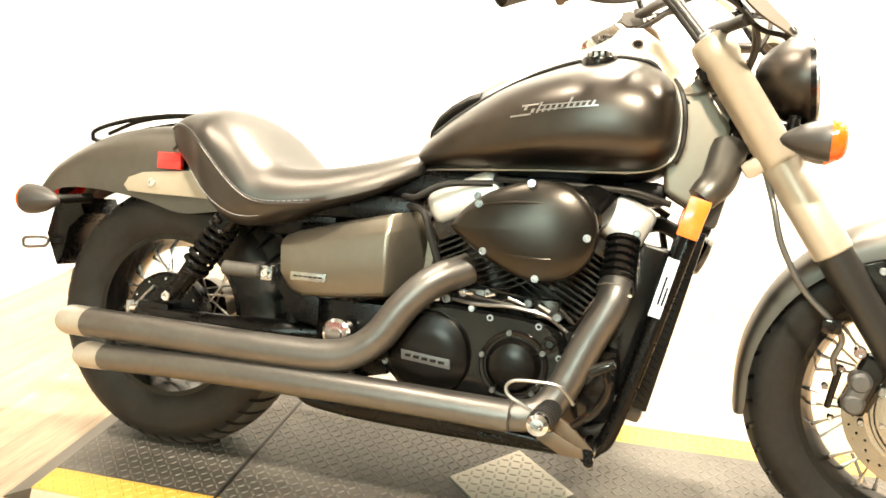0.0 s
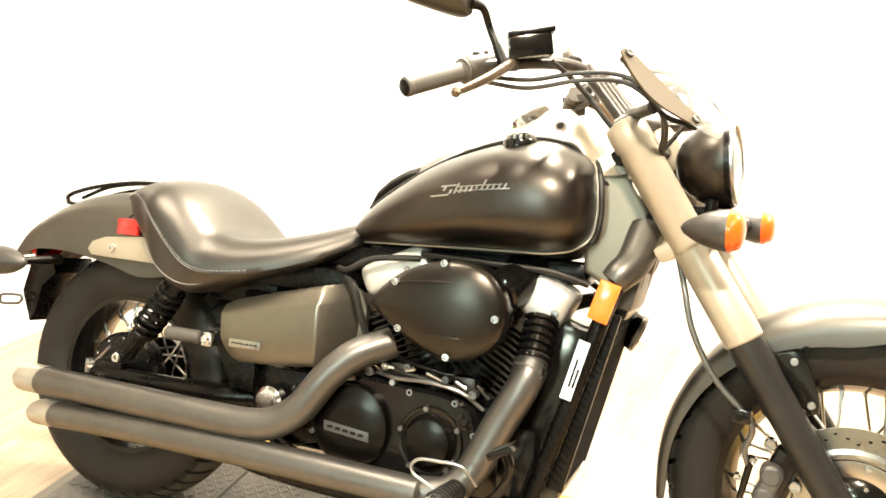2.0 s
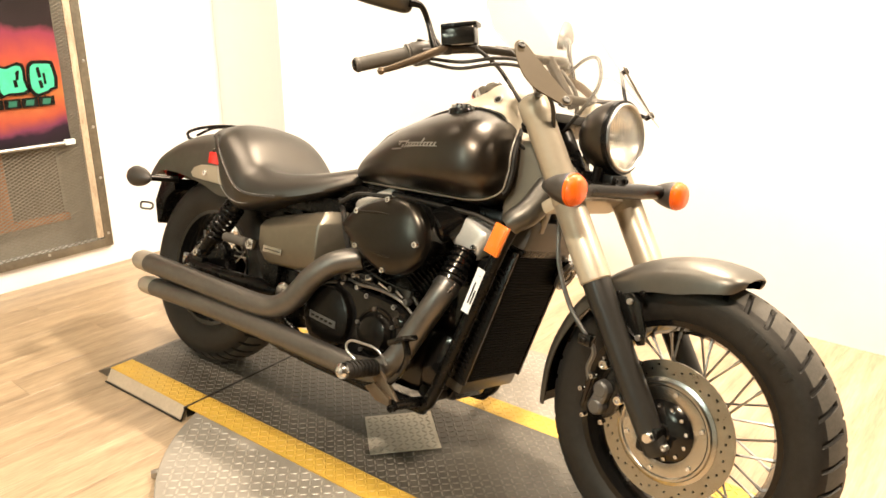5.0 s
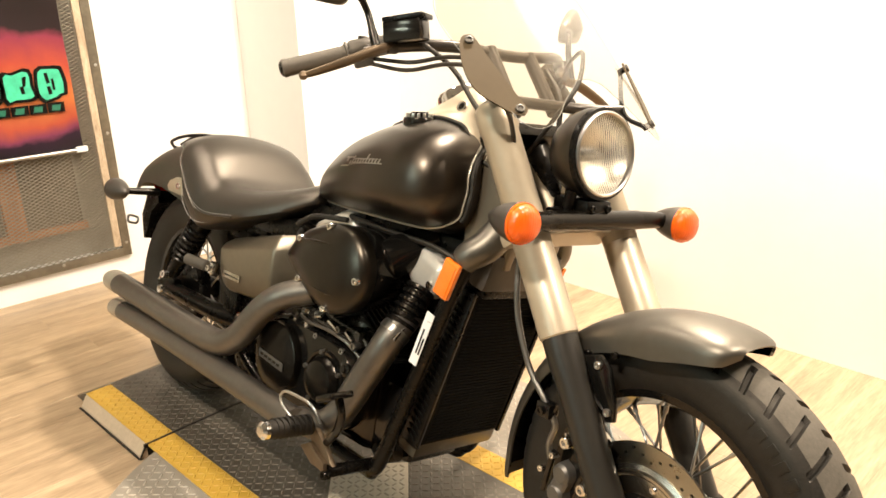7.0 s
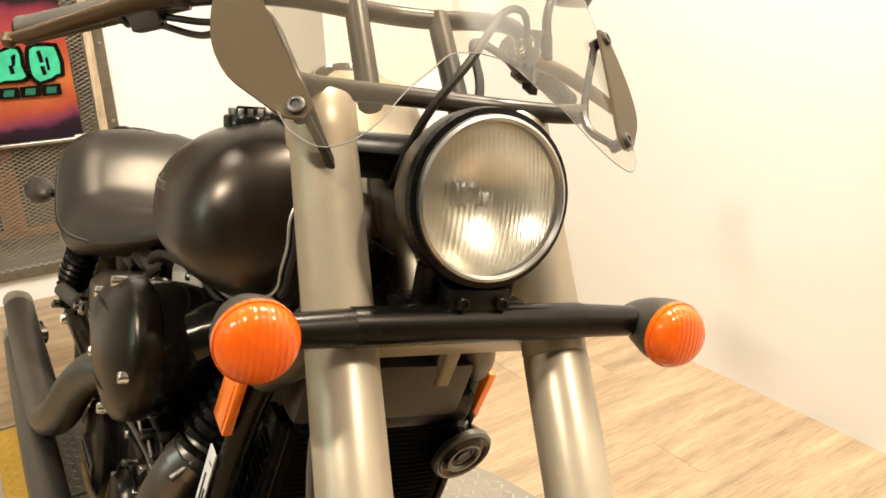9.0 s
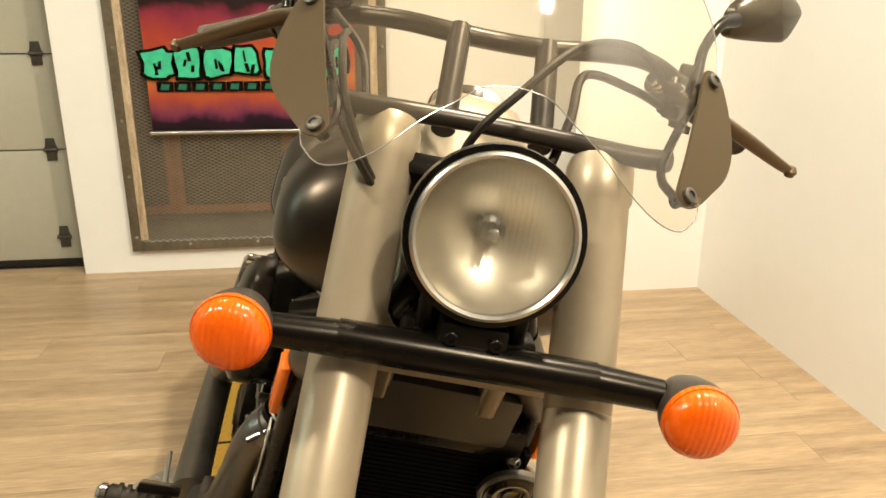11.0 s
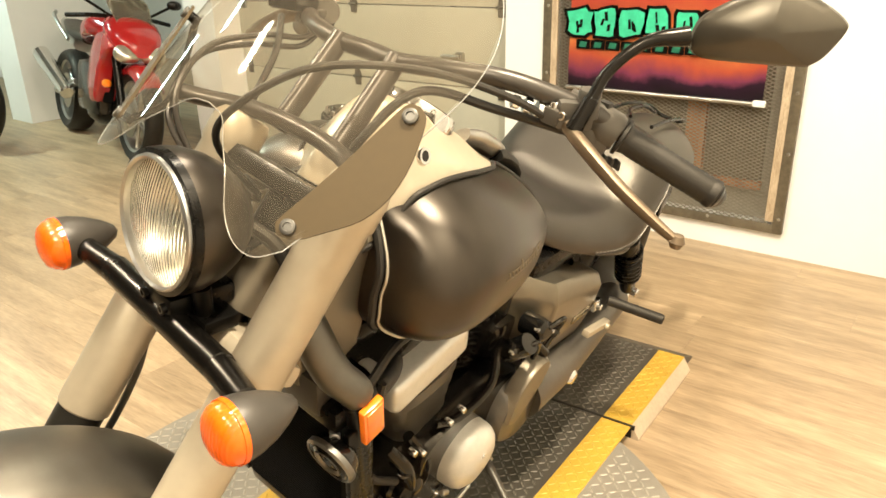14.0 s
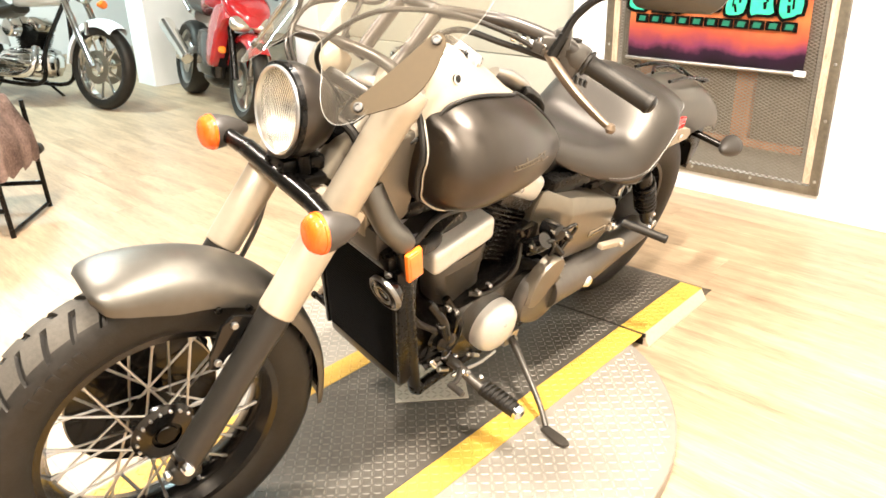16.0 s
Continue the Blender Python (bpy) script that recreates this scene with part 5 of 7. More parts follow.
# ---- rear suspension ----
for s in (1, -1):
    arm = tube([(0.42, -s * 0.10, 0.335), (0.30, -s * 0.125, 0.330), (0.1, -s * 0.128, 0.328), (-0.05, -s * 0.128, 0.330)], [0.026, 0.028, 0.026, 0.024], 12, 5)
    box(0.09, 0.03, 0.07, (-0.005, -s * 0.128, 0.332), 0.012, arm)
    arm_ob = fixed("swingarm", arm, M_rail, "black swingarm")
    bm = lathe([(0, 0.016), (0.012, 0.016), (0.015, 0.010), (0.015, -0.004), (0.021, -0.006), (0.021, -0.012)], 18, (REAR[0], -s * 0.146, REAR[2]), (0, -s, 0))
    bolts([((-0.055, -s * 0.13, 0.345), (-1, 0, 0))], M_chrome, arm_ob, 0.008, 0.02)
    part("axle_nut", bm, M_chrome, arm_ob)
    a, b = Vector((0.225, -s * 0.168, 0.60)), Vector((0.072, -s * 0.168, 0.392))
    d = (b - a).normalized()
    bm = rod(a, b, 0.011, steps=14)
    rod(a - d * 0.012, a + d * 0.06, 0.024, 0.028, 20, bm, 0.003)
    rod(a + d * 0.155, b, 0.026, 0.020, 20, bm, 0.004)
    shock = fixed("rear_shock", bm, M_rail, "black rear shock absorber with a coil spring")
    t = turn_to(d)
    coil = [a + d * (0.035 + 0.140 * k / 105) + t @ Vector((0.030 * math.cos(k * 2 * math.pi / 15), 0.030 * math.sin(k * 2 * math.pi / 15), 0)) for k in range(106)]
    part("coil_spring", tube(coil, 0.0062, 7, 1, smooth_line=False), M_rail, shock)
    part("shock_bolt", bolt(b + Vector((0, -s * 0.02, 0)), (0, -s, 0), 0.012, 0.012), M_chrome, shock)
bm = lathe([(0, 0.03), (0.03, 0.03), (0.05, 0.022), (0.102, 0.018), (0.110, 0.01), (0.110, -0.02), (0, -0.02)], 44, (REAR[0], -0.062, REAR[2]), (0, -1, 0))
part("brake_drum", bm, M_rail, rear_wheel, "black rear brake drum")
for k in range(12):
    a = 2 * math.pi * k / 12
    bolts([((REAR[0] + 0.094 * math.cos(a), -0.081, REAR[2] + 0.094 * math.sin(a)), (0, -1, 0))], M_chrome, rear_wheel, 0.0035, 0.003)
bm = rod((-0.02, -0.115, 0.40), (-0.075, -0.115, 0.345), 0.006, steps=10)
rod((-0.085, -0.118, 0.36), (-0.085, -0.118, 0.325), 0.010, steps=12, bm=bm)
rod((-0.085, -0.118, 0.34), (0.35, -0.12, 0.29), 0.004, steps=8, bm=bm)
fixed("brake_arm", bm, M_steel, "brake arm and rod at the rear wheel")
# pegs for a passenger
for s in (1, -1):
    bm = rod((0.222, -s * 0.208, 0.474), (0.302, -s * 0.186, 0.470), 0.016, steps=16, bevel=0.004) if s == 1 else rod((0.30, 0.19, 0.468), (0.262, 0.325, 0.472), 0.013, steps=16, bevel=0.003)
    ob = fixed("passenger_peg", bm, M_rubber if s == -1 else M_grip, "folding passenger footpeg with a ribbed rubber")
    jx = 0.318 if s == 1 else 0.345
    bm = box(0.03, 0.03, 0.034, (jx, -s * 0.172, 0.468), 0.006)
    bolt((jx, -s * 0.19, 0.468), (0, -s, 0), 0.009, 0.006, bm)
    part("peg_joint", bm, M_chrome, ob)
    bm = slab([(0.33, 0.49), (0.36, 0.49), (0.44, 0.42), (0.44, 0.36), (0.38, 0.37), (0.33, 0.45)], 0.014, xz(-s * 0.15, -s), 0.003)
    part("peg_bracket", bm, M_rail, ob)
# ---- frame ----
for s in (1, -1):
    bm = tube([(1.275, -s * 0.06, 0.86), (1.258, -s * 0.10, 0.76), (1.218, -s * 0.148, 0.68), (1.152, -s * 0.155, 0.45), (1.090, -s * 0.155, 0.24), (1.058, -s * 0.15, 0.186), (0.99, -s * 0.138, 0.172), (0.5, -s * 0.115, 0.175), (0.38, -s * 0.12, 0.22), (0.36, -s * 0.11, 0.40), (0.42, -s * 0.10, 0.58)],
              0.017, 14, 6)
    fixed("frame_rail", bm, M_rail, "black frame tube")
    bm = tube([(1.262, -s * 0.075, 0.80), (1.246, -s * 0.122, 0.735), (1.226, -s * 0.146, 0.708), (1.214, -s * 0.151, 0.692)], [0.036, 0.034, 0.031, 0.028] if s == 1 else [0.028, 0.027, 0.026, 0.025], 18, 6)
    fixed("neck_cover", bm, M_gun, "gunmetal cover on the frame neck")
    lean = Matrix.Rotation(radians(16), 3, "Y")
    amb = fixed("amber_reflector", box(0.041, 0.012, 0.078, (1.204, -s * 0.178, 0.654), 0.003, turn=lean), M_orange, "orange rectangular reflector on the frame")
    part("reflector_face", box(0.031, 0.003, 0.066, (1.204, -s * 0.1845, 0.654), 0.001, turn=lean), M_orange, amb)
bm = tube([(1.31, 0, 0.80), (1.25, 0, 0.87), (1.18, 0, 0.93)], 0.045, 20, 4)
for s in (1, -1):
    pts = [(1.135, 0.80), (1.165, 0.905), (1.215, 0.91), (1.262, 0.84), (1.278, 0.76), (1.262, 0.685), (1.215, 0.665), (1.145, 0.705)]
    slab(pts, 0.032, xz(-s * 0.055, -s), 0.012, bm, 4)
fixed("steering_head", bm, M_neck, "gunmetal steering head panels")
# sticker
bm = slab([(1.136, 0.463), (1.158, 0.458), (1.186, 0.572), (1.164, 0.578)], 0.002, xz(-0.1745, -1))
stk = fixed("warning_sticker", bm, M_paper, "white warning sticker with fine dark print")
bm = None
for q0, q1 in (((1.150, 0.485), (1.163, 0.54)), ((1.157, 0.483), (1.166, 0.52)), ((1.169, 0.558), (1.177, 0.556))):
    bm = slab([(q0[0], q0[1]), (q0[0] + 0.004, q0[1]), (q1[0] + 0.004, q1[1]), (q1[0], q1[1])], 0.0008, xz(-0.1766, -1), 0, bm)
part("print_mark", bm, M_rail, stk)

# ---- radiator ----
tilt = Matrix.Rotation(radians(13.0), 3, "Y").to_4x4()
RC = Vector((1.165, 0.022, 0.450))


def rad(x, y, z):
    return RC + tilt @ Vector((x, y, z))


bm = box(0.045, 0.262, 0.365, RC, 0.006, turn=tilt.to_3x3())
radiator = fixed("radiator", bm, M_fin, "tall black radiator between the frame tubes")
for s in (1, -1):
    bm = box(0.052, 0.012, 0.375, rad(0.0, -s * 0.137, 0), 0.004, turn=tilt.to_3x3())
    part("side_panel", bm, M_rail, radiator)
fin = box(0.003, 0.236, 0.0022)
me = bpy.data.meshes.new("cooling_fin")
fin.to_mesh(me)
fin.free()
me.materials.append(M_fin)
for k in range(44):
    f = new("cooling_fin", me)
    f.parent = radiator
    f.matrix_local = Matrix.Translation(rad(0.0240, 0, -0.172 + 0.0080 * k)) @ tilt
for k in range(22):
    part("side_louvre", box(0.034, 0.004, 0.004, rad(0.0, -0.1438, -0.165 + 0.015 * k), 0.001, None, (tilt @ Matrix.Rotation(radians(24), 4, "Y")).to_3x3()), M_fin, radiator)
bm = box(0.06, 0.25, 0.05, rad(0.004, 0, 0.203), 0.012, turn=tilt.to_3x3())
part("top_tank", bm, M_rail, radiator, "black radiator top tank")
bm = box(0.066, 0.268, 0.044, rad(-0.012, 0, -0.198), 0.014, turn=tilt.to_3x3())
part("bottom_cap", bm, M_shell, radiator, "rounded radiator bottom cap")
bm = tube([(1.19, 0.115, 0.62), (1.14, 0.13, 0.64), (1.08, 0.11, 0.62), (1.02, 0.08, 0.60)], 0.017, 14, 6)
part("coolant_hose", bm, M_rubber, radiator)
part("coolant_hose", tube([(1.08, -0.10, 0.22), (1.03, -0.10, 0.20), (0.98, -0.10, 0.24)], 0.016, 12, 6), M_rubber, radiator)

bm = box(0.048, 0.236, 0.082, (1.234, 0, 0.680), 0.012, turn=Matrix.Rotation(radians(13), 3, "Y"))
part("top_cowl", bm, M_pod, radiator, "dark bronze cowl over the radiator")

# ---- horn ----
hd = Vector((0.93, 0.03, -0.36)).normalized()
bm = lathe([(0, 0.004), (0.010, 0.006), (0.014, 0.003), (0.018, 0.003), (0.026, 0.007), (0.032, 0.004), (0.036, 0.006), (0.041, 0.004), (0.044, -0.004), (0.038, -0.02), (0.02, -0.034), (0, -0.036)], 36, (1.242, 0.147, 0.574), hd)
horn = fixed("horn", bm, M_engine, "round black horn beside the radiator")
part("horn_ring", lathe([(0.0185, 0.0045), (0.022, 0.008), (0.0255, 0.0085), (0.0255, 0.004)], 32, (1.242, 0.147, 0.574), hd), M_wire, horn)
part("horn_rim", lathe([(0.0385, 0.005), (0.041, 0.0065), (0.0445, 0.003), (0.0445, -0.005)], 36, (1.242, 0.147, 0.574), hd), M_wire, horn)
bm = box(0.012, 0.008, 0.07, (1.232, 0.135, 0.63), 0.002)
bolt((1.236, 0.142, 0.615), (0.8, 0.6, 0), 0.008, 0.005, bm)
part("horn_bracket", bm, M_steel, horn)

# ---- engine ----
CRANK = Vector((0.86, 0, 0.36))
bm = box(0.40, 0.26, 0.22, (0.82, 0, 0.305), 0.035)
box(0.26, 0.22, 0.12, (0.62, 0, 0.36), 0.03, bm)
box(0.18, 0.24, 0.16, (1.0, 0, 0.30), 0.03, bm)
engine = fixed("engine", bm, M_engine, "black liquid-cooled V-twin engine")
for name, ang in (("front_cylinder", -31), ("rear_cylinder", 25)):
    rt = Matrix.Rotation(radians(-ang), 3, "Y")
    ax = rt @ Vector((0, 0, 1))
    bm = rod(CRANK + ax * 0.08, CRANK + ax * 0.26, 0.072, steps=32)
    cyl = fixed(name, bm, M_jug, "black finned cylinder")
    fin = box(0.166, 0.176, 0.0055, (0, 0, 0), 0.002, None, None, 1)
    fin_me = bpy.data.meshes.new("fin")
    fin.to_mesh(fin_me)
    fin.free()
    fin_me.materials.append(M_jug)
    for k in range(11):
        f = new("fin", fin_me)
        f.parent = cyl
        f.matrix_local = Matrix.Translation(CRANK + ax * (0.115 + 0.0138 * k)) @ rt.to_4x4()
    bm = box(0.155, 0.19, 0.055, CRANK + ax * 0.287, 0.018, turn=rt)
    part("head", bm, M_jug, cyl)
for name, c, ang, size in (("front_head_cover", (1.078, -0.056, 0.638), 26, (0.098, 0.124, 0.094)), ("rear_head_cover", (0.735, 0.0, 0.668), -25, (0.17, 0.215, 0.075))):
    rt = Matrix.Rotation(radians(ang), 3, "Y")
    bm = box(*size, c, 0.028, turn=rt, segments=5)
    hc = part(name, bm, M_silver_cyl, engine, "satin silver cylinder head cover")
    bolts([(Vector(c) + rt @ Vector((0.03, s * size[1] / 2, -0.01)), (0, s, 0)) for s in (1, -1)], M_chrome, hc, 0.008, 0.005)


boot_a, boot_b = Vector((1.071, -0.158, 0.518)), Vector((1.076, -0.112, 0.606))
n = (boot_b - boot_a).length
prof = [(0, -0.004), (0.026, -0.004)]
for k in range(6):
    prof += [(0.0275, n * k / 6 + 0.001), (0.0345, n * k / 6 + 0.004), (0.0345, n * (k + 1) / 6 - 0.005), (0.0275, n * (k + 1) / 6 - 0.002)]
part("ribbed_boot", lathe(prof + [(0, n)], 32, boot_a, boot_b - boot_a), M_engine, engine, "black ribbed port between header and head")
bm = box(0.205, 0.10, 0.070, (0.978, 0.088, 0.590), 0.020, turn=Matrix.Rotation(radians(13), 3, "Y"), segments=5)
rings = []
for k, (u, r) in enumerate(((0.0, 1.0), (0.028, 1.0), (0.032, 0.95), (0.060, 0.93), (0.064, 0.88), (0.10, 0.84), (0.104, 0.80), (0.15, 0.78))):
    c = Vector((0.972 - 0.30 * u, 0.078, 0.562 - u))
    rings.append([c + Vector((0.094 * r * math.copysign(abs(math.cos(a)) ** 0.6, math.cos(a)), 0.062 * r * math.copysign(abs(math.sin(a)) ** 0.6, math.sin(a)), -0.23 * 0.094 * r * math.cos(a))) for a in (2 * math.pi * j / 36 for j in range(36))])
part("front_jug", loft(rings), M_stand, engine, "dark tapered front cylinder")
part("left_head_cover", bm, M_silver_cyl, engine, "cream-silver cylinder head cover")


bm = box(0.11, 0.17, 0.40, (1.085, 0, 0.40), 0.02, turn=Matrix.Rotation(radians(13), 3, "Y"))
part("front_mount", bm, M_engine, engine, "black front mount behind the radiator")
bm = box(0.50, 0.15, 0.05, (0.90, 0, 0.700), 0.02)
fixed("backbone", bm, M_rail, "black frame backbone under the tank")


def outline_loft(outline, layers, side):
    """A cover built up from one outline: layers of (y, scale about the middle)."""
    cx = sum(p[0] for p in outline) / len(outline)
    cz = sum(p[1] for p in outline) / len(outline)
    pts = [(v.x, v.z) for v in spline([(x, 0, z) for x, z in outline] + [(outline[0][0], 0, outline[0][1])], 6)][:-1]
    return loft([[(cx + (x - cx) * k, side * y, cz + (z - cz) * k) for x, z in pts] for y, k in layers])


AIR = [(0.744, 0.604), (0.775, 0.645), (0.825, 0.680), (0.905, 0.706), (0.975, 0.700), (1.018, 0.664), (1.034, 0.612), (1.022, 0.560), (0.982, 0.522), (0.922, 0.508), (0.855, 0.530), (0.79, 0.568)]
air = fixed("air_cleaner", outline_loft(AIR, ((0.208, 0.96), (0.210, 0.995), (0.226, 1.0), (0.236, 0.99), (0.242, 0.965), (0.249, 0.87), (0.257, 0.66), (0.262, 0.38), (0.263, 0.1)), -1), M_air, "black teardrop air cleaner cover", 60)
bolts([((x, -0.246, z), (0, -1, 0)) for x, z in ((1.016, 0.602), (0.925, 0.518), (0.905, 0.698), (0.805, 0.652), (0.82, 0.562))], M_chrome, air, 0.0085, 0.010)
bm = tube([(0.80, -0.2495, 0.650), (0.88, -0.2605, 0.660), (0.96, -0.2545, 0.662)], [0.001, 0.003, 0.001], 8, 5)
part("pressed_rib", bm, M_air, air)
part("pressed_rib", tube([(0.86, -0.2555, 0.560), (0.93, -0.2595, 0.556), (1.0, -0.245, 0.562)], [0.001, 0.003, 0.001], 8, 5), M_air, air)
part("filter_backing", outline_loft(AIR, ((0.12, 0.88), (0.16, 0.95), (0.205, 0.975), (0.212, 0.97)), -1), M_engine, air, "gloss black filter backing")
bm = rod((0.99, -0.16, 0.64), (1.03, -0.05, 0.70), 0.045, 0.05, 24, None, 0.006)
part("intake_duct", bm, M_engine, air)

CLUTCH = [(0.622, 0.336), (0.632, 0.382), (0.664, 0.415), (0.71, 0.426), (0.756, 0.414), (0.786, 0.38), (0.796, 0.336), (0.784, 0.292), (0.75, 0.264), (0.71, 0.256), (0.664, 0.266), (0.634, 0.296)]
CASE = [(0.60, 0.30), (0.62, 0.40), (0.70, 0.44), (0.82, 0.438), (0.94, 0.425), (0.985, 0.38), (0.985, 0.30), (0.95, 0.235), (0.84, 0.215), (0.70, 0.22)]
bm = outline_loft(CASE, ((0.10, 1.0), (0.165, 1.0), (0.178, 0.98), (0.186, 0.93)), -1)
part("crankcase_cover", bm, M_engine, engine, "black right crankcase cover")
bm = outline_loft(CLUTCH, ((0.17, 1.0), (0.196, 1.0), (0.205, 0.97), (0.209, 0.88), (0.209, 0.84), (0.211, 0.80), (0.213, 0.4), (0.2135, 0.05)), -1)
cl = part("clutch_cover", bm, M_black, engine, "round black clutch cover with a silver badge")
bm = lathe([(0, 0.022), (0.03, 0.021), (0.046, 0.016), (0.05, 0.006), (0.056, 0.0), (0.056, -0.01)], 40, (0.885, -0.19, 0.335), (0, -1, 0))
part("ignition_cover", bm, M_black, engine)
# badge plate
bm = slab([(0.655, 0.345), (0.76, 0.335), (0.762, 0.315), (0.657, 0.325)], 0.003, xz(-0.2128, -1), 0.0008)
bd = fixed("badge", bm, M_cast, "dull grey badge plate with dark marks")
bm = None
for k in range(5):
    x = 0.667 + 0.018 * k
    bm = box(0.013, 0.001, 0.006, (x + 0.004, -0.2163, 0.334 - 0.0018 * k), 0.0003, bm)
part("badge_mark", bm, M_engine, bd)
bolts([((x, -0.179, z), (0, -1, 0)) for x, z in ((0.612, 0.31), (0.70, 0.45), (0.79, 0.44), (0.83, 0.425), (0.93, 0.418), (0.975, 0.36), (0.965, 0.27), (0.90, 0.222), (0.80, 0.235), (0.94, 0.30))], M_steel, engine, 0.0072, 0.009)
part("cover_ring", lathe([(0.060, -0.004), (0.062, 0.004), (0.068, 0.005), (0.071, 0.0), (0.071, -0.004)], 44, (0.885, -0.187, 0.335), (0, -1, 0)), M_engine, engine)
bolts([((0.885 + 0.066 * math.cos(a), -0.191, 0.335 + 0.066 * math.sin(a)), (0, -1, 0)) for a in (0.5, 1.75, 2.9, 4.1, 5.4)], M_wire, engine, 0.0058, 0.007)
part("oil_cap", lathe([(0, 0.012), (0.008, 0.012), (0.010, 0.008), (0.017, 0.006), (0.018, -0.004)], 20, (0.955, -0.184, 0.385), (0, -1, 0.1)), M_engine, engine, "black oil filler cap")
for a, b, r in (((0.760, -0.178, 0.472), (0.792, -0.182, 0.470), 0.0065), ((0.815, -0.180, 0.468), (0.838, -0.182, 0.474), 0.0055), ((0.862, -0.178, 0.470), (0.900, -0.180, 0.458), 0.0060), ((0.925, -0.176, 0.462), (0.950, -0.176, 0.448), 0.0055)):
    part("fitting", rod(a, b, r, r * 0.8, 12, None, 0.0015), M_chrome, engine, "bright hose fitting")
part("coolant_pipe", tube([(0.735, -0.170, 0.455), (0.80, -0.186, 0.450), (0.87, -0.186, 0.452), (0.94, -0.178, 0.440), (0.985, -0.165, 0.41)], 0.0042, 8, 6), M_wire, engine, "thin metal pipe over the crankcase")
bm = rod((0.60, -0.15, 0.33), (0.60, -0.19, 0.33), 0.022, steps=20, bevel=0.004)
part("pivot_cap", bm, M_rail, engine)
bm = tube([(0.74, -0.16, 0.47), (0.80, -0.175, 0.462), (0.88, -0.172, 0.452), (0.93, -0.165, 0.445)], 0.006, 8, 5)
tube([(0.76, -0.15, 0.49), (0.86, -0.165, 0.475), (0.95, -0.155, 0.46), (0.99, -0.15, 0.43)], 0.005, 8, 5, bm)
box(0.07, 0.04, 0.035, (0.79, -0.15, 0.462), 0.008, bm)
box(0.05, 0.04, 0.04, (0.94, -0.15, 0.452), 0.008, bm)
part("oil_line", bm, M_jug, engine, "dark oil line over the crankcase")
for x, z, r in ((0.77, 0.47, 0.010), (0.82, 0.475, 0.009), (0.905, 0.462, 0.010), (0.965, 0.44, 0.011), (0.735, 0.455, 0.012)):
    bolts([((x, -0.176, z), (0, -1, 0))], M_wire, engine, r * 0.85, 0.010)
bm = lathe([(0, 0.020), (0.014, 0.020), (0.016, 0.014), (0.026, 0.014), (0.033, 0.009), (0.035, -0.01)], 26, (0.492, -0.168, 0.352), (0, -1, 0))
fixed("pivot_nut", bm, M_chrome, "chrome pivot nut")
bm = lathe([(0.018, 0.0), (0.024, 0.004), (0.03, 0.0), (0.03, -0.02), (0.018, -0.02)], 26, (0.875, -0.165, 0.418), (0, -1, 0.5))
part("oil_filler", bm, M_rail, engine)

# left side of the engine
bm = outline_loft([(1 * x, z) for x, z in CASE], ((0.10, 1.0), (0.15, 1.0), (0.165, 0.95)), 1)
part("left_case", bm, M_engine, engine)
bm = lathe([(0, 0.040), (0.03, 0.0385), (0.052, 0.033), (0.066, 0.024), (0.0735, 0.012), (0.076, 0.0), (0.076, -0.03)], 44, (0.836, 0.182, 0.314), (0, 1, 0))
part("stator_cover", bm, M_silver_cyl, engine, "round satin silver alternator cover")
bm = bolt((0.842, 0.2195, 0.343), (0, 1, 0), 0.005, 0.003)
part("cover_screw", bm, M_steel, engine)
SPR = [(0.56, 0.30), (0.57, 0.37), (0.63, 0.42), (0.72, 0.42), (0.75, 0.36), (0.74, 0.29), (0.66, 0.25), (0.60, 0.26)]
part("drive_cover", outline_loft(SPR, ((0.13, 1.0), (0.185, 1.0), (0.20, 0.93), (0.205, 0.7)), 1), M_pipe, engine, "grey drive cover")
bm = tube([(0.62, 0.165, 0.335), (0.45, 0.165, 0.335), (0.20, 0.15, 0.334), (0.06, 0.135, 0.334)], [0.060, 0.058, 0.046, 0.048], 20, 6)
lathe([(0, 0.05), (0.045, 0.045), (0.07, 0.03), (0.078, 0.0), (0.078, -0.05)], 32, (0.0, 0.10, 0.334), (0, 1, 0), bm)
shaft = fixed("drive_shaft_housing", bm, M_pipe, "grey drive shaft housing")
part("drain_bolt", lathe([(0, 0.012), (0.014, 0.010), (0.020, 0.002), (0.020, -0.01)], 18, (0.46, 0.220, 0.33), (0, 1, 0)), M_chrome, shaft)
bm = box(0.10, 0.07, 0.08, (0.69, 0.085, 0.50), 0.02)
rod((0.66, 0.16, 0.52), (0.62, 0.19, 0.47), 0.014, steps=14, bm=bm)
rod((0.72, 0.15, 0.50), (0.72, 0.19, 0.55), 0.022, steps=18, bm=bm)
tube([(0.75, 0.14, 0.52), (0.80, 0.17, 0.47), (0.88, 0.16, 0.43), (0.95, 0.15, 0.45)], 0.009, 10, 6, bm)
tube([(0.66, 0.15, 0.55), (0.60, 0.17, 0.50), (0.60, 0.17, 0.42)], 0.008, 10, 6, bm)
tube([(1.0, 0.13, 0.44), (0.96, 0.16, 0.36), (0.98, 0.155, 0.28), (1.04, 0.14, 0.24)], 0.011, 10, 6, bm)
part("throttle_body", bm, M_engine, engine, "black throttle body and hoses")
PADDLE = [(0.740, 0.350), (0.734, 0.400), (0.712, 0.446), (0.676, 0.470), (0.636, 0.472), (0.612, 0.450), (0.622, 0.412), (0.650, 0.378), (0.680, 0.350), (0.710, 0.335)]
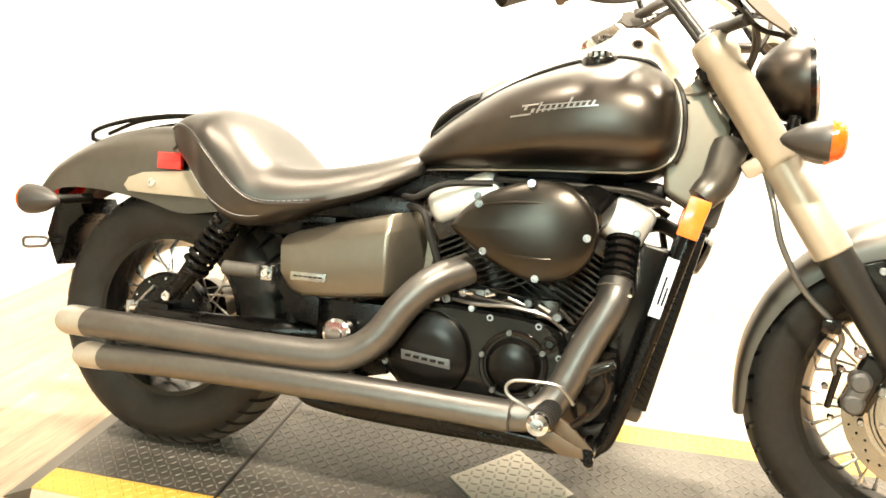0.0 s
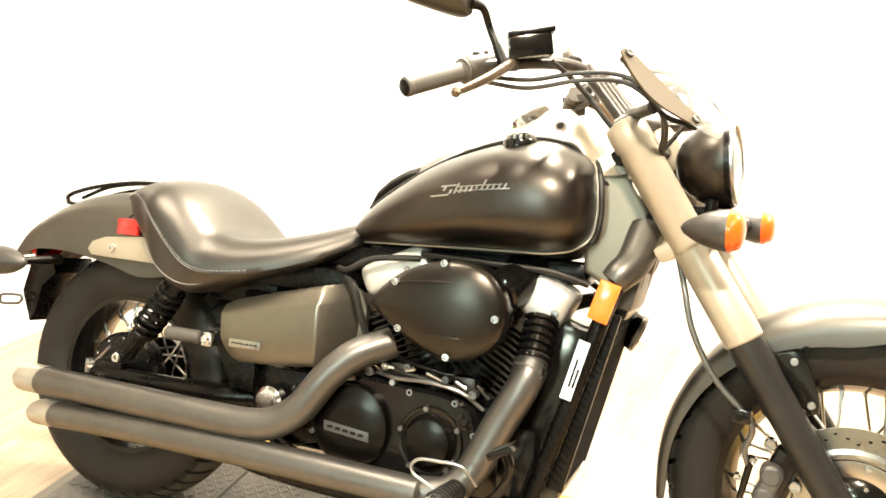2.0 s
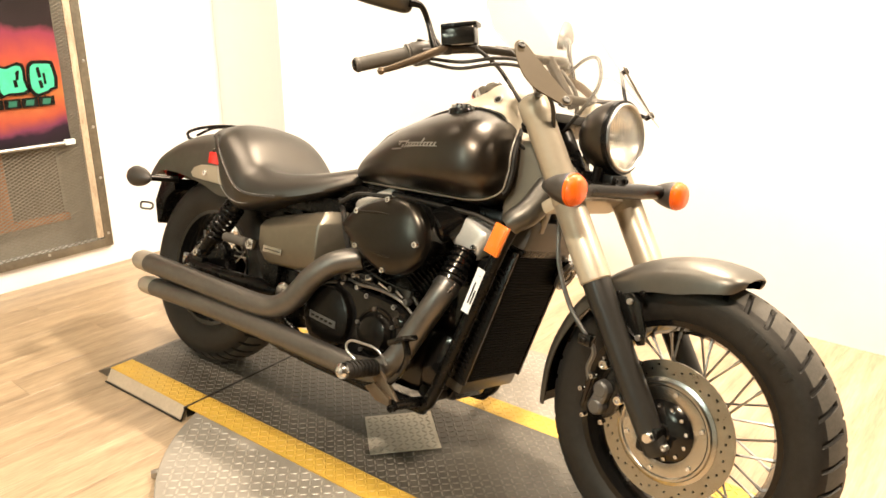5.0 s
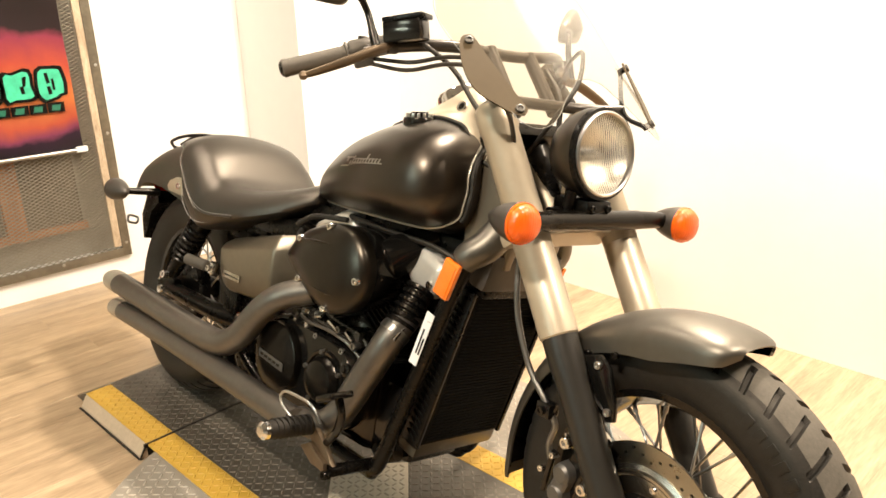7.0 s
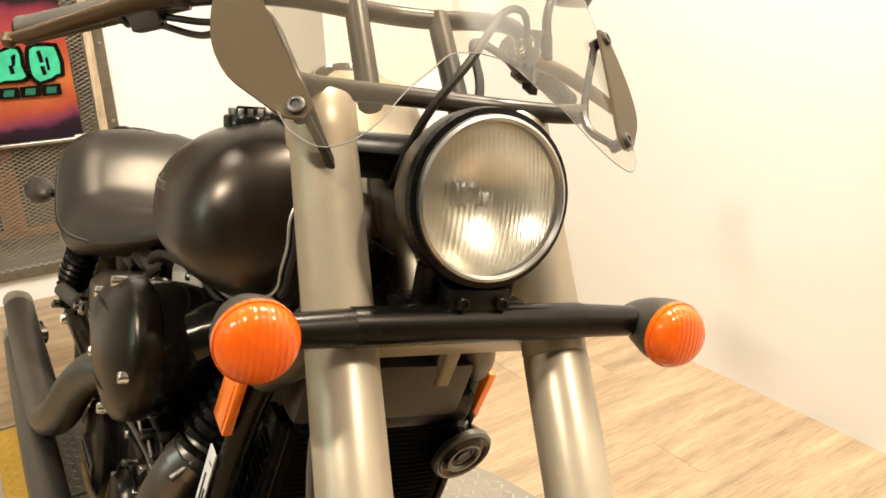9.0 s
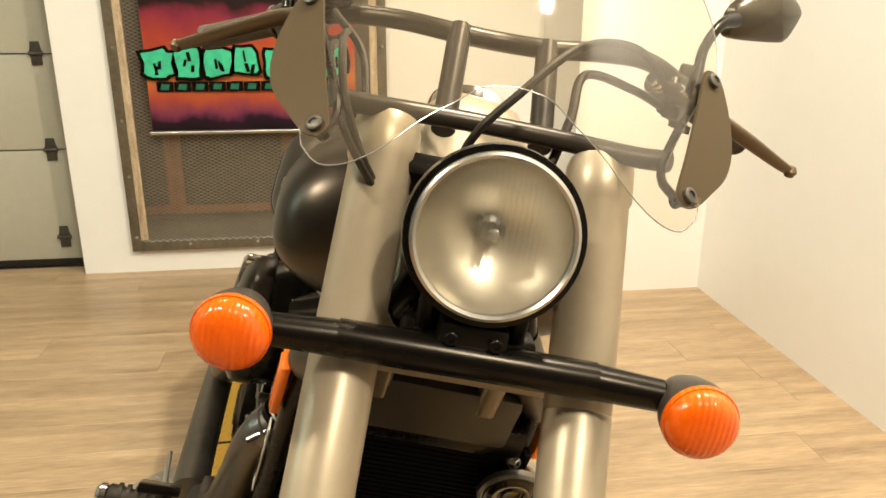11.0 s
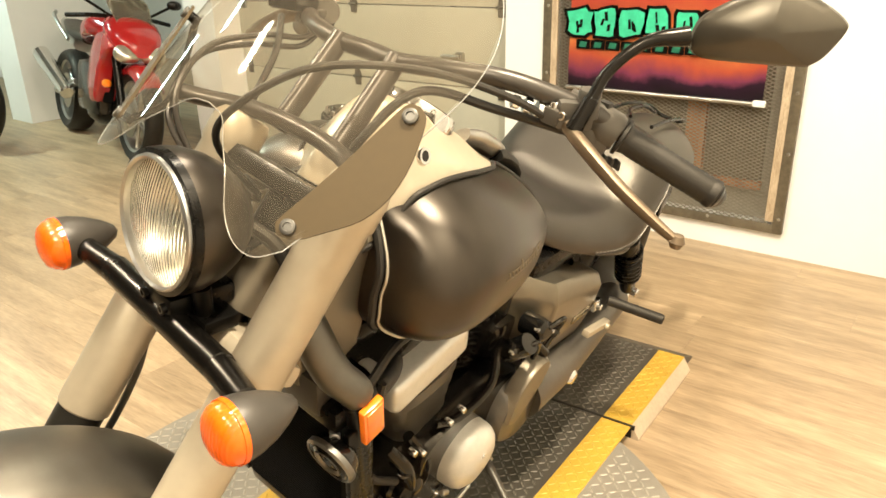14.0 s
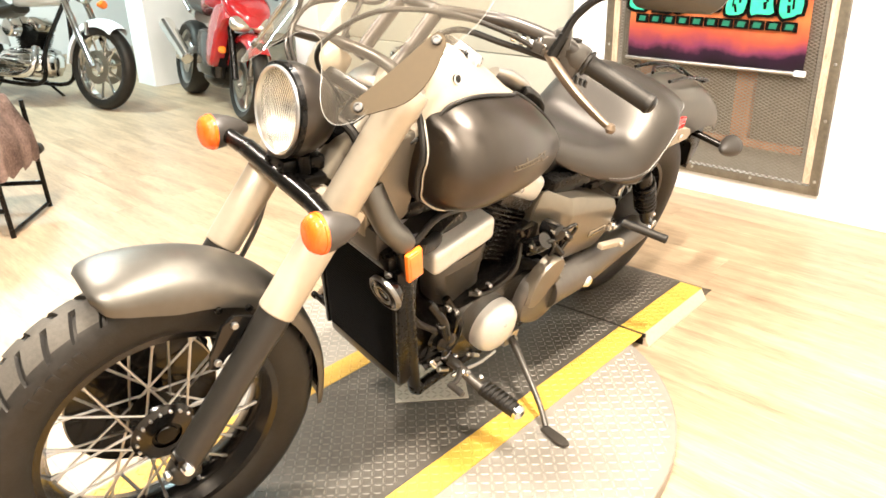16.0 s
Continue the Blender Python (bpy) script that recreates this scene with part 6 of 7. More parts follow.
part("sprocket_guard", outline_loft(PADDLE, ((0.175, 1.0), (0.207, 1.0), (0.211, 0.97), (0.2125, 0.7)), 1), M_neck, engine, "grey paddle-shaped guard")
bm = box(0.14, 0.02, 0.018, (0.355, 0.205, 0.418), 0.005, turn=Matrix.Rotation(radians(-12), 3, "Y"))
bolt((0.315, 0.218, 0.410), (0, 1, 0), 0.008, 0.006, bm)
part("peg_arm", bm, M_tan, engine, "tan footpeg arm")
part("drain_tube", rod((0.625, 0.185, 0.475), (0.612, 0.205, 0.44), 0.008, steps=12), M_steel, engine)
bolts([((x, 0.163, z), (0, 1, 0)) for x, z in ((0.92, 0.448), (0.881, 0.455), (1.028, 0.445), (0.995, 0.421), (0.991, 0.340), (0.950, 0.250), (0.89, 0.225))], M_chrome, engine, 0.0065, 0.008)
# water pump, clips and linkage ahead of the alternator
bm = lathe([(0, 0.030), (0.018, 0.029), (0.030, 0.020), (0.034, 0.004), (0.044, 0.0), (0.044, -0.04)], 30, (1.005, 0.150, 0.330), (0.15, 1, 0))
part("water_pump", bm, M_engine, engine, "gloss black water pump cover")
for a, b, r, m in (((1.055, 0.165, 0.292), (1.040, 0.176, 0.270), 0.009, M_chrome), ((1.018, 0.170, 0.245), (0.985, 0.176, 0.232), 0.008, M_steel), ((0.962, 0.178, 0.196), (0.925, 0.182, 0.200), 0.006, M_chrome), ((0.885, 0.175, 0.228), (0.862, 0.178, 0.216), 0.007, M_steel)):
    part("fitting", rod(a, b, r, r * 0.85, 12, None, 0.002), m, engine, "bright hose fitting")
for a in ((1.035, 0.158, 0.40), (1.000, 0.163, 0.285)):
    part("hose_clip", lathe([(0.0135, -0.004), (0.0155, -0.004), (0.0155, 0.004), (0.0135, 0.004), (0.0135, -0.004)], 20, a, (0.3, 0.2, 1)), M_chrome, engine)
part("coolant_elbow", tube([(1.06, 0.13, 0.45), (1.035, 0.158, 0.41), (1.02, 0.166, 0.37), (1.005, 0.165, 0.33)], 0.0125, 14, 6), M_engine, engine, "black coolant elbow")
part("coolant_elbow", tube([(1.005, 0.165, 0.31), (0.998, 0.163, 0.28), (0.975, 0.158, 0.245), (0.93, 0.150, 0.225)], 0.0125, 14, 6), M_engine, engine, "black coolant elbow")
# valve, canister and hoses under the tank
for p, r, h, ax in (((0.655, 0.170, 0.545), 0.026, 0.030, (0.2, 1, 0.2)), ((0.730, 0.160, 0.520), 0.020, 0.026, (0.1, 1, 0.5)), ((0.600, 0.176, 0.520), 0.014, 0.024, (0, 1, -0.2))):
    part("air_valve", lathe([(0, h), (r * 0.55, h * 0.97), (r * 0.9, h * 0.7), (r, h * 0.3), (r, -h), (0, -h)], 24, p, ax), M_engine, engine, "gloss black air valve")
    bolts([(Vector(p) + Vector((r * 0.95, 0.012, r * 0.5)), (0, 1, 0.3)), (Vector(p) + Vector((-r * 0.95, 0.012, -r * 0.4)), (0, 1, 0.3))], M_chrome, engine, 0.0045, 0.006)
part("vacuum_hose", tube([(0.655, 0.195, 0.560), (0.625, 0.205, 0.575), (0.598, 0.200, 0.555), (0.600, 0.192, 0.520), (0.622, 0.188, 0.480)], 0.0055, 10, 6), M_engine, engine, "black vacuum hose")
part("vacuum_hose", tube([(0.730, 0.182, 0.530), (0.702, 0.198, 0.548), (0.680, 0.196, 0.520), (0.672, 0.188, 0.485)], 0.0055, 10, 6), M_engine, engine, "black vacuum hose")

# ---- side covers ----
for s in (1, -1):
    top_z = lambda x: float(np.interp(x, (0.331, 0.345, 0.375, 0.49, 0.635, 0.66, 0.674), (0.528, 0.552, 0.566, 0.596, 0.629, 0.610, 0.575)))
    low_z = lambda x: float(np.interp(x, (0.331, 0.352, 0.385, 0.50, 0.60, 0.66, 0.674), (0.500, 0.452, 0.421, 0.428, 0.440, 0.490, 0.520))) - (0.025 if s == -1 else 0)
    rings = []
    for x in (0.331, 0.336, 0.345, 0.36, 0.375, 0.40, 0.45, 0.50, 0.55, 0.585, 0.592, 0.598, 0.61, 0.635, 0.655, 0.668, 0.674):
        y0 = 0.172 - 1.15 * max(0.0, x - 0.594) - 2.2 * max(0.0, 0.345 - x)
        zt, zb = top_z(x), low_z(x)
        h = zt - zb
        pts = ((0.10, zb), (y0 - 0.018, zb), (y0 - 0.007, zb + 0.02 * h), (y0 - 0.002, zb + 0.07 * h), (y0 + 0.002, zb + 0.45 * h), (y0 + 0.003, zb + 0.76 * h),
               (y0 + 0.001, zb + 0.79 * h), (y0 - 0.010, zb + 0.95 * h), (y0 - 0.018, zt), (0.10, zt))
        rings.append([(x, -s * y, z) for y, z in pts])
    cov = fixed("side_cover", loft(rings), M_cover, "gunmetal side cover with a small badge", 50)
    bm = box(0.085, 0.004, 0.020, (0.415, -s * 0.1745, 0.468), 0.0015, turn=Matrix.Rotation(radians(-1), 3, "Y"))
    part("badge_plate", bm, M_carrier, cov, "small silver badge")
    bm = None
    for k in range(6):
        bm = box(0.009, 0.002, 0.0035, (0.385 + 0.012 * k, -s * 0.1765, 0.468), 0.0004, bm)
    part("badge_mark", bm, M_engine, cov)
bm = box(0.30, 0.22, 0.14, (0.50, 0, 0.52), 0.02)
box(0.20, 0.20, 0.10, (0.34, 0, 0.60), 0.02, bm)
box(0.38, 0.16, 0.06, (0.62, 0, 0.685), 0.02, bm)
box(0.30, 0.24, 0.06, (0.48, 0, 0.63), 0.02, bm)
fixed("battery_box", bm, M_rail, "black boxwork under the seat")
for s in (1, -1):
    bm = slab([(0.40, 0.42), (0.60, 0.42), (0.60, 0.27), (0.52, 0.25), (0.44, 0.30)], 0.03, xz(-s * 0.11, -s), 0.006)
    fixed("frame_plate", bm, M_rail, "black pivot plate of the frame")
bm = tube([(0.60, -0.11, 0.66), (0.64, -0.14, 0.66), (0.70, -0.14, 0.69), (0.80, -0.12, 0.70)], 0.007, 8, 5)
tube([(0.60, -0.10, 0.64), (0.66, -0.15, 0.63), (0.68, -0.15, 0.58), (0.70, -0.14, 0.52)], 0.008, 8, 5, bm)
tube([(0.80, -0.11, 0.71), (0.95, -0.13, 0.705), (1.08, -0.12, 0.70), (1.16, -0.10, 0.68)], 0.007, 8, 5, bm)
tube([(0.80, 0.11, 0.71), (0.95, 0.13, 0.705), (1.08, 0.12, 0.70), (1.16, 0.13, 0.66)], 0.008, 8, 5, bm)
tube([(1.14, 0.14, 0.66), (1.16, 0.15, 0.55), (1.13, 0.15, 0.45), (1.05, 0.155, 0.38)], 0.008, 8, 5, bm)
fixed("wiring", bm, M_rubber, "black cables along the frame")

# ---- exhaust ----
up = [(-0.137, -0.245, 0.320), (0.10, -0.25, 0.318), (0.35, -0.252, 0.315), (0.49, -0.252, 0.316), (0.56, -0.250, 0.330), (0.615, -0.245, 0.37), (0.665, -0.235, 0.44), (0.715, -0.215, 0.49), (0.775, -0.17, 0.52)]
low = [(-0.087, -0.245, 0.245), (0.20, -0.255, 0.255), (0.55, -0.262, 0.258), (0.90, -0.262, 0.252)]
head = [(0.88, -0.235, 0.245), (0.945, -0.225, 0.255), (0.985, -0.205, 0.30), (1.025, -0.19, 0.39), (1.060, -0.183, 0.462), (1.072, -0.168, 0.505), (1.070, -0.125, 0.545)]
pipe_u = fixed("upper_exhaust", tube(up, [0.034] * 6 + [0.033, 0.033, 0.033], 28, 8, cap=False), M_pipe, "upper exhaust pipe in a dark heat shield", 60)
pipe_l = fixed("lower_exhaust", tube(low, 0.031, 28, 8), M_pipe, "lower exhaust pipe in a dark heat shield", 60)
fixed("front_header", tube(head, [0.031, 0.032, 0.032, 0.033, 0.033, 0.033, 0.031], 28, 8), M_pipe, "front header pipe in a dark heat shield", 60)
clamp = rod((1.069, -0.172, 0.497), (1.073, -0.160, 0.513), 0.0358, steps=28, bevel=0.002)
clamp = fixed("header_clamp", clamp, M_wire, "steel clamp round the front header")
part("clamp_bolt", rod((1.100, -0.196, 0.498), (1.098, -0.160, 0.528), 0.0045, steps=10), M_chrome, clamp)
for p0, r, par in ((up, 0.0335, pipe_u), (low, 0.0305, pipe_l)):
    a, b = Vector(p0[0]), Vector(p0[1])
    d = (a - b).normalized()
    own = bmesh.new()
    rings = []
    for h, rr in ((-0.055, r + 0.0012), (0.0, r + 0.0012), (0.006, r - 0.001), (-0.03, r - 0.004), (-0.16, r - 0.004)):
        t = turn_to(d)
        ring = []
        for k in range(32):
            ang = 2 * math.pi * k / 32
            o = t @ Vector((rr * math.cos(ang), rr * math.sin(ang), 0))
            slash = 0.018 * (o.y / r) if h > -0.02 else 0.010 * (o.y / r) * (h == -0.055)
            ring.append(a + o + d * (h - slash))
        rings.append(ring)
    part("pipe_tip", loft(rings, own, caps=False), M_pipe_tip, par, "pale slash-cut pipe tip", 50)
bm = tube([(-0.04, -0.21, 0.30), (-0.02, -0.20, 0.285), (0.02, -0.20, 0.283)], 0.012, 10, 4)
box(0.05, 0.05, 0.03, (0.0, -0.215, 0.285), 0.006, bm)
fixed("exhaust_hanger", bm, M_chrome, "bright exhaust hanger bolt")
bm = tube([(0.44, -0.155, 0.30), (0.60, -0.155, 0.225), (0.75, -0.16, 0.205), (0.95, -0.16, 0.185), (1.05, -0.15, 0.18)], 0.014, 12, 6)
box(0.34, 0.14, 0.05, (0.66, -0.10, 0.20), 0.015, bm)
fixed("collector_box", bm, M_rail, "black collector under the engine")

# ---- foot controls ----
for s in (1, -1):
    px = 0.972 if s == 1 else 0.955
    pz = 0.278 if s == 1 else 0.240
    bm = rod((px, -s * 0.385, pz), (px + 0.01, -s * 0.275, pz - 0.005), 0.020, 0.017, 20, None, 0.004)
    peg = fixed("footpeg", bm, M_rubber, "ribbed rubber footpeg with a bright end")
    for k in range(7):
        c = Vector((px + 0.001 * k, -s * (0.368 - 0.013 * k), pz))
        part("rubber_rib", rod(c, c + Vector((0, s * 0.006, 0)), 0.0225, steps=20), M_rubber, peg)
    part("peg_end", lathe([(0, 0.012), (0.012, 0.011), (0.019, 0.005), (0.020, -0.004), (0, -0.006)], 20, (px, -s * 0.389, pz), (0, -s, 0)), M_chrome, peg)
    if s == 1:
        out = [(0.955, 0.262), (0.985, 0.27), (1.02, 0.25), (1.058, 0.212), (1.055, 0.19), (1.025, 0.195), (0.98, 0.235)]
        part("peg_bracket", slab(out, 0.014, xz(-0.255, -1), 0.005), M_lever, peg)
        rodb = rod((1.05, -0.15, 0.195), (1.05, -0.27, 0.20), 0.014, steps=14)
        bolt((1.055, -0.28, 0.195), (0, -1, 0), 0.010, 0.008, rodb)
        part("peg_mount", rodb, M_rail, peg)
    else:
        arm = tube([(px + 0.010, 0.282, pz - 0.004), (px + 0.018, 0.250, pz + 0.004), (px + 0.020, 0.205, pz + 0.014), (px + 0.020, 0.14, pz + 0.010)], [0.015, 0.013, 0.014, 0.015], 14, 5)
        part("peg_mount", arm, M_stand, peg, "worn steel peg arm")
        bolts([((px + 0.026, 0.235, pz + 0.022), (0.2, 0.3, 1)), ((px + 0.006, 0.262, pz + 0.016), (0, 0.3, 1))], M_chrome, peg, 0.007, 0.008)
bm = tube([(1.020, -0.285, 0.296), (1.004, -0.292, 0.318), (0.985, -0.298, 0.331), (0.95, -0.302, 0.333), (0.912, -0.305, 0.331), (0.897, -0.306, 0.319), (0.902, -0.306, 0.303), (0.925, -0.304, 0.290), (0.950, -0.300, 0.276)], 0.0034, 10, 6)
own = slab([(0.955, 0.222), (0.985, 0.240), (1.042, 0.214), (1.046, 0.196), (1.0, 0.198)], 0.012, xz(-0.268, -1), 0.003)
fixed("peg_plate", own, M_lever, "tan metal plate under the footpeg")
fixed("brake_pedal_guard", bm, M_steel, "bent steel wire at the brake pedal")
bm = tube([(1.02, -0.26, 0.25), (1.06, -0.275, 0.29), (1.08, -0.285, 0.335), (1.07, -0.29, 0.37)], 0.009, 10, 5)
box(0.05, 0.06, 0.014, (1.068, -0.30, 0.375), 0.004, bm, Matrix.Rotation(radians(-28), 3, "Y"))
fixed("brake_pedal", bm, M_engine, "dark brake pedal")
bm = tube([(0.985, 0.215, 0.262), (1.02, 0.235, 0.262), (1.055, 0.245, 0.272)], [0.008, 0.007, 0.006], 10, 5)
rod((1.055, 0.238, 0.272), (1.055, 0.285, 0.274), 0.009, steps=14, bm=bm, bevel=0.002)
shift = fixed("shift_lever", bm, M_stand, "worn steel gear shift lever and rod")
part("linkage_rod", tube([(0.83, 0.205, 0.236), (0.90, 0.212, 0.238), (0.985, 0.216, 0.258)], 0.0045, 8, 5), M_steel, shift)
part("rod_end", lathe([(0, 0.008), (0.006, 0.007), (0.009, 0.0), (0.006, -0.007), (0, -0.008)], 14, (0.985, 0.222, 0.258), (0, 1, 0)), M_chrome, shift)
bm = tube([(0.705, 0.165, 0.20), (0.745, 0.25, 0.182), (0.795, 0.36, 0.150), (0.826, 0.415, 0.1275)], [0.012, 0.010, 0.008, 0.008], 12, 5)
stand = fixed("side_stand", bm, M_stand, "dark side stand resting on the platform")
foot = slab([(-0.036, -0.012), (0.034, -0.016), (0.052, -0.008), (0.054, 0.008), (0.034, 0.016), (-0.036, 0.012)], 0.010, Matrix.Translation((0.838, 0.448, 0.1275)) @ Matrix.Rotation(radians(16.5), 4, "X") @ Matrix.Rotation(radians(76), 4, "Z"), 0.003)
part("stand_foot", foot, M_stand, stand)
bm = box(0.06, 0.05, 0.05, (0.705, 0.150, 0.195), 0.01)
bolt((0.705, 0.18, 0.195), (0, 1, 0), 0.012, 0.008, bm)
part("stand_pivot", bm, M_steel, stand)
# ---- handlebar and controls ----
BARL = [(1.108, 0.0, 1.124), (1.115, 0.06, 1.124), (1.10, 0.13, 1.126), (1.06, 0.20, 1.120), (1.00, 0.27, 1.104), (0.962, 0.312, 1.090), (0.925, 0.388, 1.058)]
full = [(x, -y, z) for x, y, z in BARL[:0:-1]] + [(x, y, z + lift) for (x, y, z), lift in zip(BARL, (0, 0.003, 0.010, 0.018, 0.014, 0.003, 0))]
handlebar = steered("handlebar", tube(full, 0.0125, 14, 6), M_bar, "dark grey handlebar on two risers")
for s in (-1, 1):
    part("riser", rod((1.212, s * 0.058, 1.012), (1.112, s * 0.056, 1.132), 0.0145, steps=20, bevel=0.002), M_bar, handlebar, "dark tube riser")
cross = [(1.290, -0.185, 1.036), (1.262, -0.155, 1.031), (1.225, -0.10, 1.029), (1.21, 0, 1.029), (1.225, 0.10, 1.029), (1.262, 0.155, 1.031), (1.290, 0.185, 1.036)]
part("cross_tube", tube(cross, 0.012, 14, 6), M_bar, handlebar, "dark cross tube above the headlight")
for s in (-1, 1):
    g0, g1 = Vector((0.962, s * 0.306, 1.090)), Vector((0.905, s * 0.424, 1.044))
    d = (g1 - g0).normalized()
    L = (g1 - g0).length
    prof = [(0.0125, 0), (0.024, 0.0), (0.0245, 0.004), (0.019, 0.006), (0.0175, 0.012)]
    prof += [(0.0172 + (0.0008 if k % 2 else 0), 0.016 + (L - 0.030) * k / 30) for k in range(31)]
    prof += [(0.0175, L - 0.012), (0.0185, L - 0.010), (0.0185, L - 0.003), (0.015, L), (0, L)]
    grip = steered("grip", lathe(prof, 28, g0, d), M_rubber if s == 1 else M_grip, "ribbed rubber hand grip")
    part("grip_end", lathe([(0, 0.006), (0.010, 0.005), (0.0155, 0.001), (0.0158, -0.006)], 24, g1, d), M_rail, grip)
    # switch housing, clamp and lever perch
    t = turn_to(d)
    hs = lathe([(0, -0.052), (0.021, -0.052), (0.024, -0.046), (0.025, -0.01), (0.022, -0.003), (0, -0.003)], 24, g0, d)
    box(0.030, 0.040, 0.040, g0 - d * 0.028 + Vector((0.006, 0, -0.014)), 0.006, hs, t)
    sw = steered("switch_housing", hs, M_housing, "black switch housing on the handlebar")
    bm = None
    for k, (o, sz) in enumerate((((0.0, 0.0, 0.024), (0.012, 0.016, 0.010)), ((-0.022, 0.0, 0.008), (0.010, 0.016, 0.012)), ((-0.02, 0.0, -0.014), (0.010, 0.012, 0.010)))):
        bm = box(*sz, g0 - d * 0.028 + Vector(o), 0.002, bm)
    part("switches", bm, M_rubber, sw)
    perch = g0 - d * 0.066
    hb = lathe([(0, -0.014), (0.020, -0.014), (0.020, 0.014), (0, 0.014)], 20, perch, d)
    box(0.05, 0.026, 0.022, perch + Vector((0.03, 0, -0.004)), 0.006, hb)
    pr = steered("lever_perch", hb, M_housing, "dark lever perch")
    bolts([(perch + Vector((0.045, 0, 0.008)), (0, 0, 1)), (perch + Vector((-0.012, 0, 0.018)), (0, 0, 1))], M_chrome, pr, 0.0065, 0.006)
    tip = Vector((1.042, 0.448, 1.030)) if s > 0 else Vector((1.013, -0.430, 1.034))
    p0 = perch + (Vector((0.045, -0.006, -0.002)) if s < 0 else Vector((0.036, 0.020, -0.014)))
    lever = tube([p0, p0.lerp(tip, 0.22) + Vector((0.012, 0, 0.004)), p0.lerp(tip, 0.55) + Vector((0.014, 0, 0.002)), p0.lerp(tip, 0.85) + Vector((0.006, 0, 0)), tip], [0.0125, 0.0130, 0.0120, 0.0095, 0.0075], 12, 6, flat=0.72)
    lathe([(0, 0.0095), (0.006, 0.0075), (0.0095, 0), (0.006, -0.0075), (0, -0.0095)], 16, tip, (0, 0, 1), lever)
    steered("lever", lever, M_lever, "bronze-grey hand lever with a ball end")
    # mirror
    b0, b1, b2 = Vector((1.03, s * 0.283, 1.108)), Vector((1.002, s * 0.292, 1.172)), Vector((0.942, s * 0.347, 1.222)) if s > 0 else Vector((0.985, -0.343, 1.206))
    stem = tube([b0, b0.lerp(b1, 0.45), b1, b1.lerp(b2, 0.5) + Vector((0.004, -s * 0.004, 0.012)), b2], [0.010, 0.0078, 0.0072, 0.0076, 0.012], 12, 6)
    rod(b0 + (b0 - b1).normalized() * 0.01, b0 + (b1 - b0).normalized() * 0.035, 0.0105, 0.009, 14, stem, 0.002)
    mir = steered("mirror", stem, M_black, "black rear-view mirror on a bent stem")
    e1 = Vector((-0.071, s * 0.125, 0.030)).normalized()
    ev = Vector((0, 0, 1))
    n = e1.cross(ev).normalized()
    n = n if n.x > 0 else -n
    ev = n.cross(e1) if n.cross(e1).z > 0 else e1.cross(n)
    c = Vector((0.890, 0.411, 1.242)) if s > 0 else Vector((0.946, -0.396, 1.224))
    shape = [(-0.082, -0.020), (-0.080, -0.002), (-0.066, 0.018), (-0.020, 0.040), (0.010, 0.048), (0.022, 0.047), (0.060, 0.026), (0.082, 0.008), (0.084, -0.004), (0.066, -0.030), (0.052, -0.040), (0.040, -0.042), (-0.030, -0.036), (-0.070, -0.030)]
    ol = [(v.x, v.z) for v in spline([(u, 0, v) for u, v in shape] + [(shape[0][0], 0, shape[0][1])], 4)][:-1]
    rings = [[c + e1 * (u * k) + ev * (v * k) + n * h for u, v in ol] for h, k in ((-0.012, 0.93), (-0.014, 0.99), (-0.006, 1.0), (0.004, 0.97), (0.012, 0.80), (0.024, 0.30), (0.0255, 0.12))]
    part("mirror_shell", loft(rings), M_shell, mir, "black faceted mirror shell", 40)
    rings = [[c + e1 * (u * k) + ev * (v * k) + n * h for u, v in ol] for h, k in ((-0.0135, 0.92), (-0.0140, 0.90))]
    part("mirror_glass", loft(rings), M_chrome, mir, "mirror glass")

# clutch perch block, cable adjuster and mirror boss on the left
bm = box(0.048, 0.034, 0.036, (1.012, 0.262, 1.112), 0.007, turn=Matrix.Rotation(radians(-35), 3, "Z"))
box(0.024, 0.026, 0.030, (0.992, 0.276, 1.082), 0.004, bm, Matrix.Rotation(radians(-35), 3, "Z"))
lathe([(0, 0.024), (0.012, 0.024), (0.014, 0.020), (0.014, -0.01)], 18, (1.006, 0.278, 1.122), (0.1, 0, 1), bm)
blk = steered("clutch_perch", bm, M_housing, "grey cast clutch lever perch")
bolts([((1.020, 0.250, 1.131), (0, 0, 1)), ((1.034, 0.262, 1.112), (1, 0.4, 0))], M_chrome, blk, 0.006, 0.005)
for k in range(3):
    c = Vector((1.036 + 0.012 * k, 0.236 - 0.010 * k, 1.110 + 0.003 * k))
    part("cable_adjuster", rod(c, c + Vector((0.007, -0.006, 0.002)), 0.0105 - 0.0012 * k, steps=14, bevel=0.001), M_chrome, blk, "knurled bright cable adjuster")
for k in range(5):
    part("switch_rib", box(0.004, 0.014, 0.012, (0.985 - 0.0055 * k, 0.284 + 0.007 * k, 1.062 - 0.002 * k), 0.001, turn=Matrix.Rotation(radians(-35), 3, "Z")), M_rubber, blk)

# brake reservoir on the right
rt = Matrix.Rotation(radians(-152), 3, "Z")
bm = box(0.085, 0.048, 0.044, (1.062, -0.236, 1.143), 0.007, turn=rt @ Matrix.Rotation(radians(10), 3, "Y"))
res = steered("brake_reservoir", bm, M_engine, "square black brake fluid reservoir")
part("reservoir_lid", box(0.090, 0.052, 0.010, (1.062, -0.236, 1.168), 0.003, turn=rt @ Matrix.Rotation(radians(10), 3, "Y")), M_rail, res)
bolts([((1.092, -0.222, 1.178), (0, 0, 1)), ((1.034, -0.250, 1.170), (0, 0, 1))], M_steel, res, 0.004, 0.003)

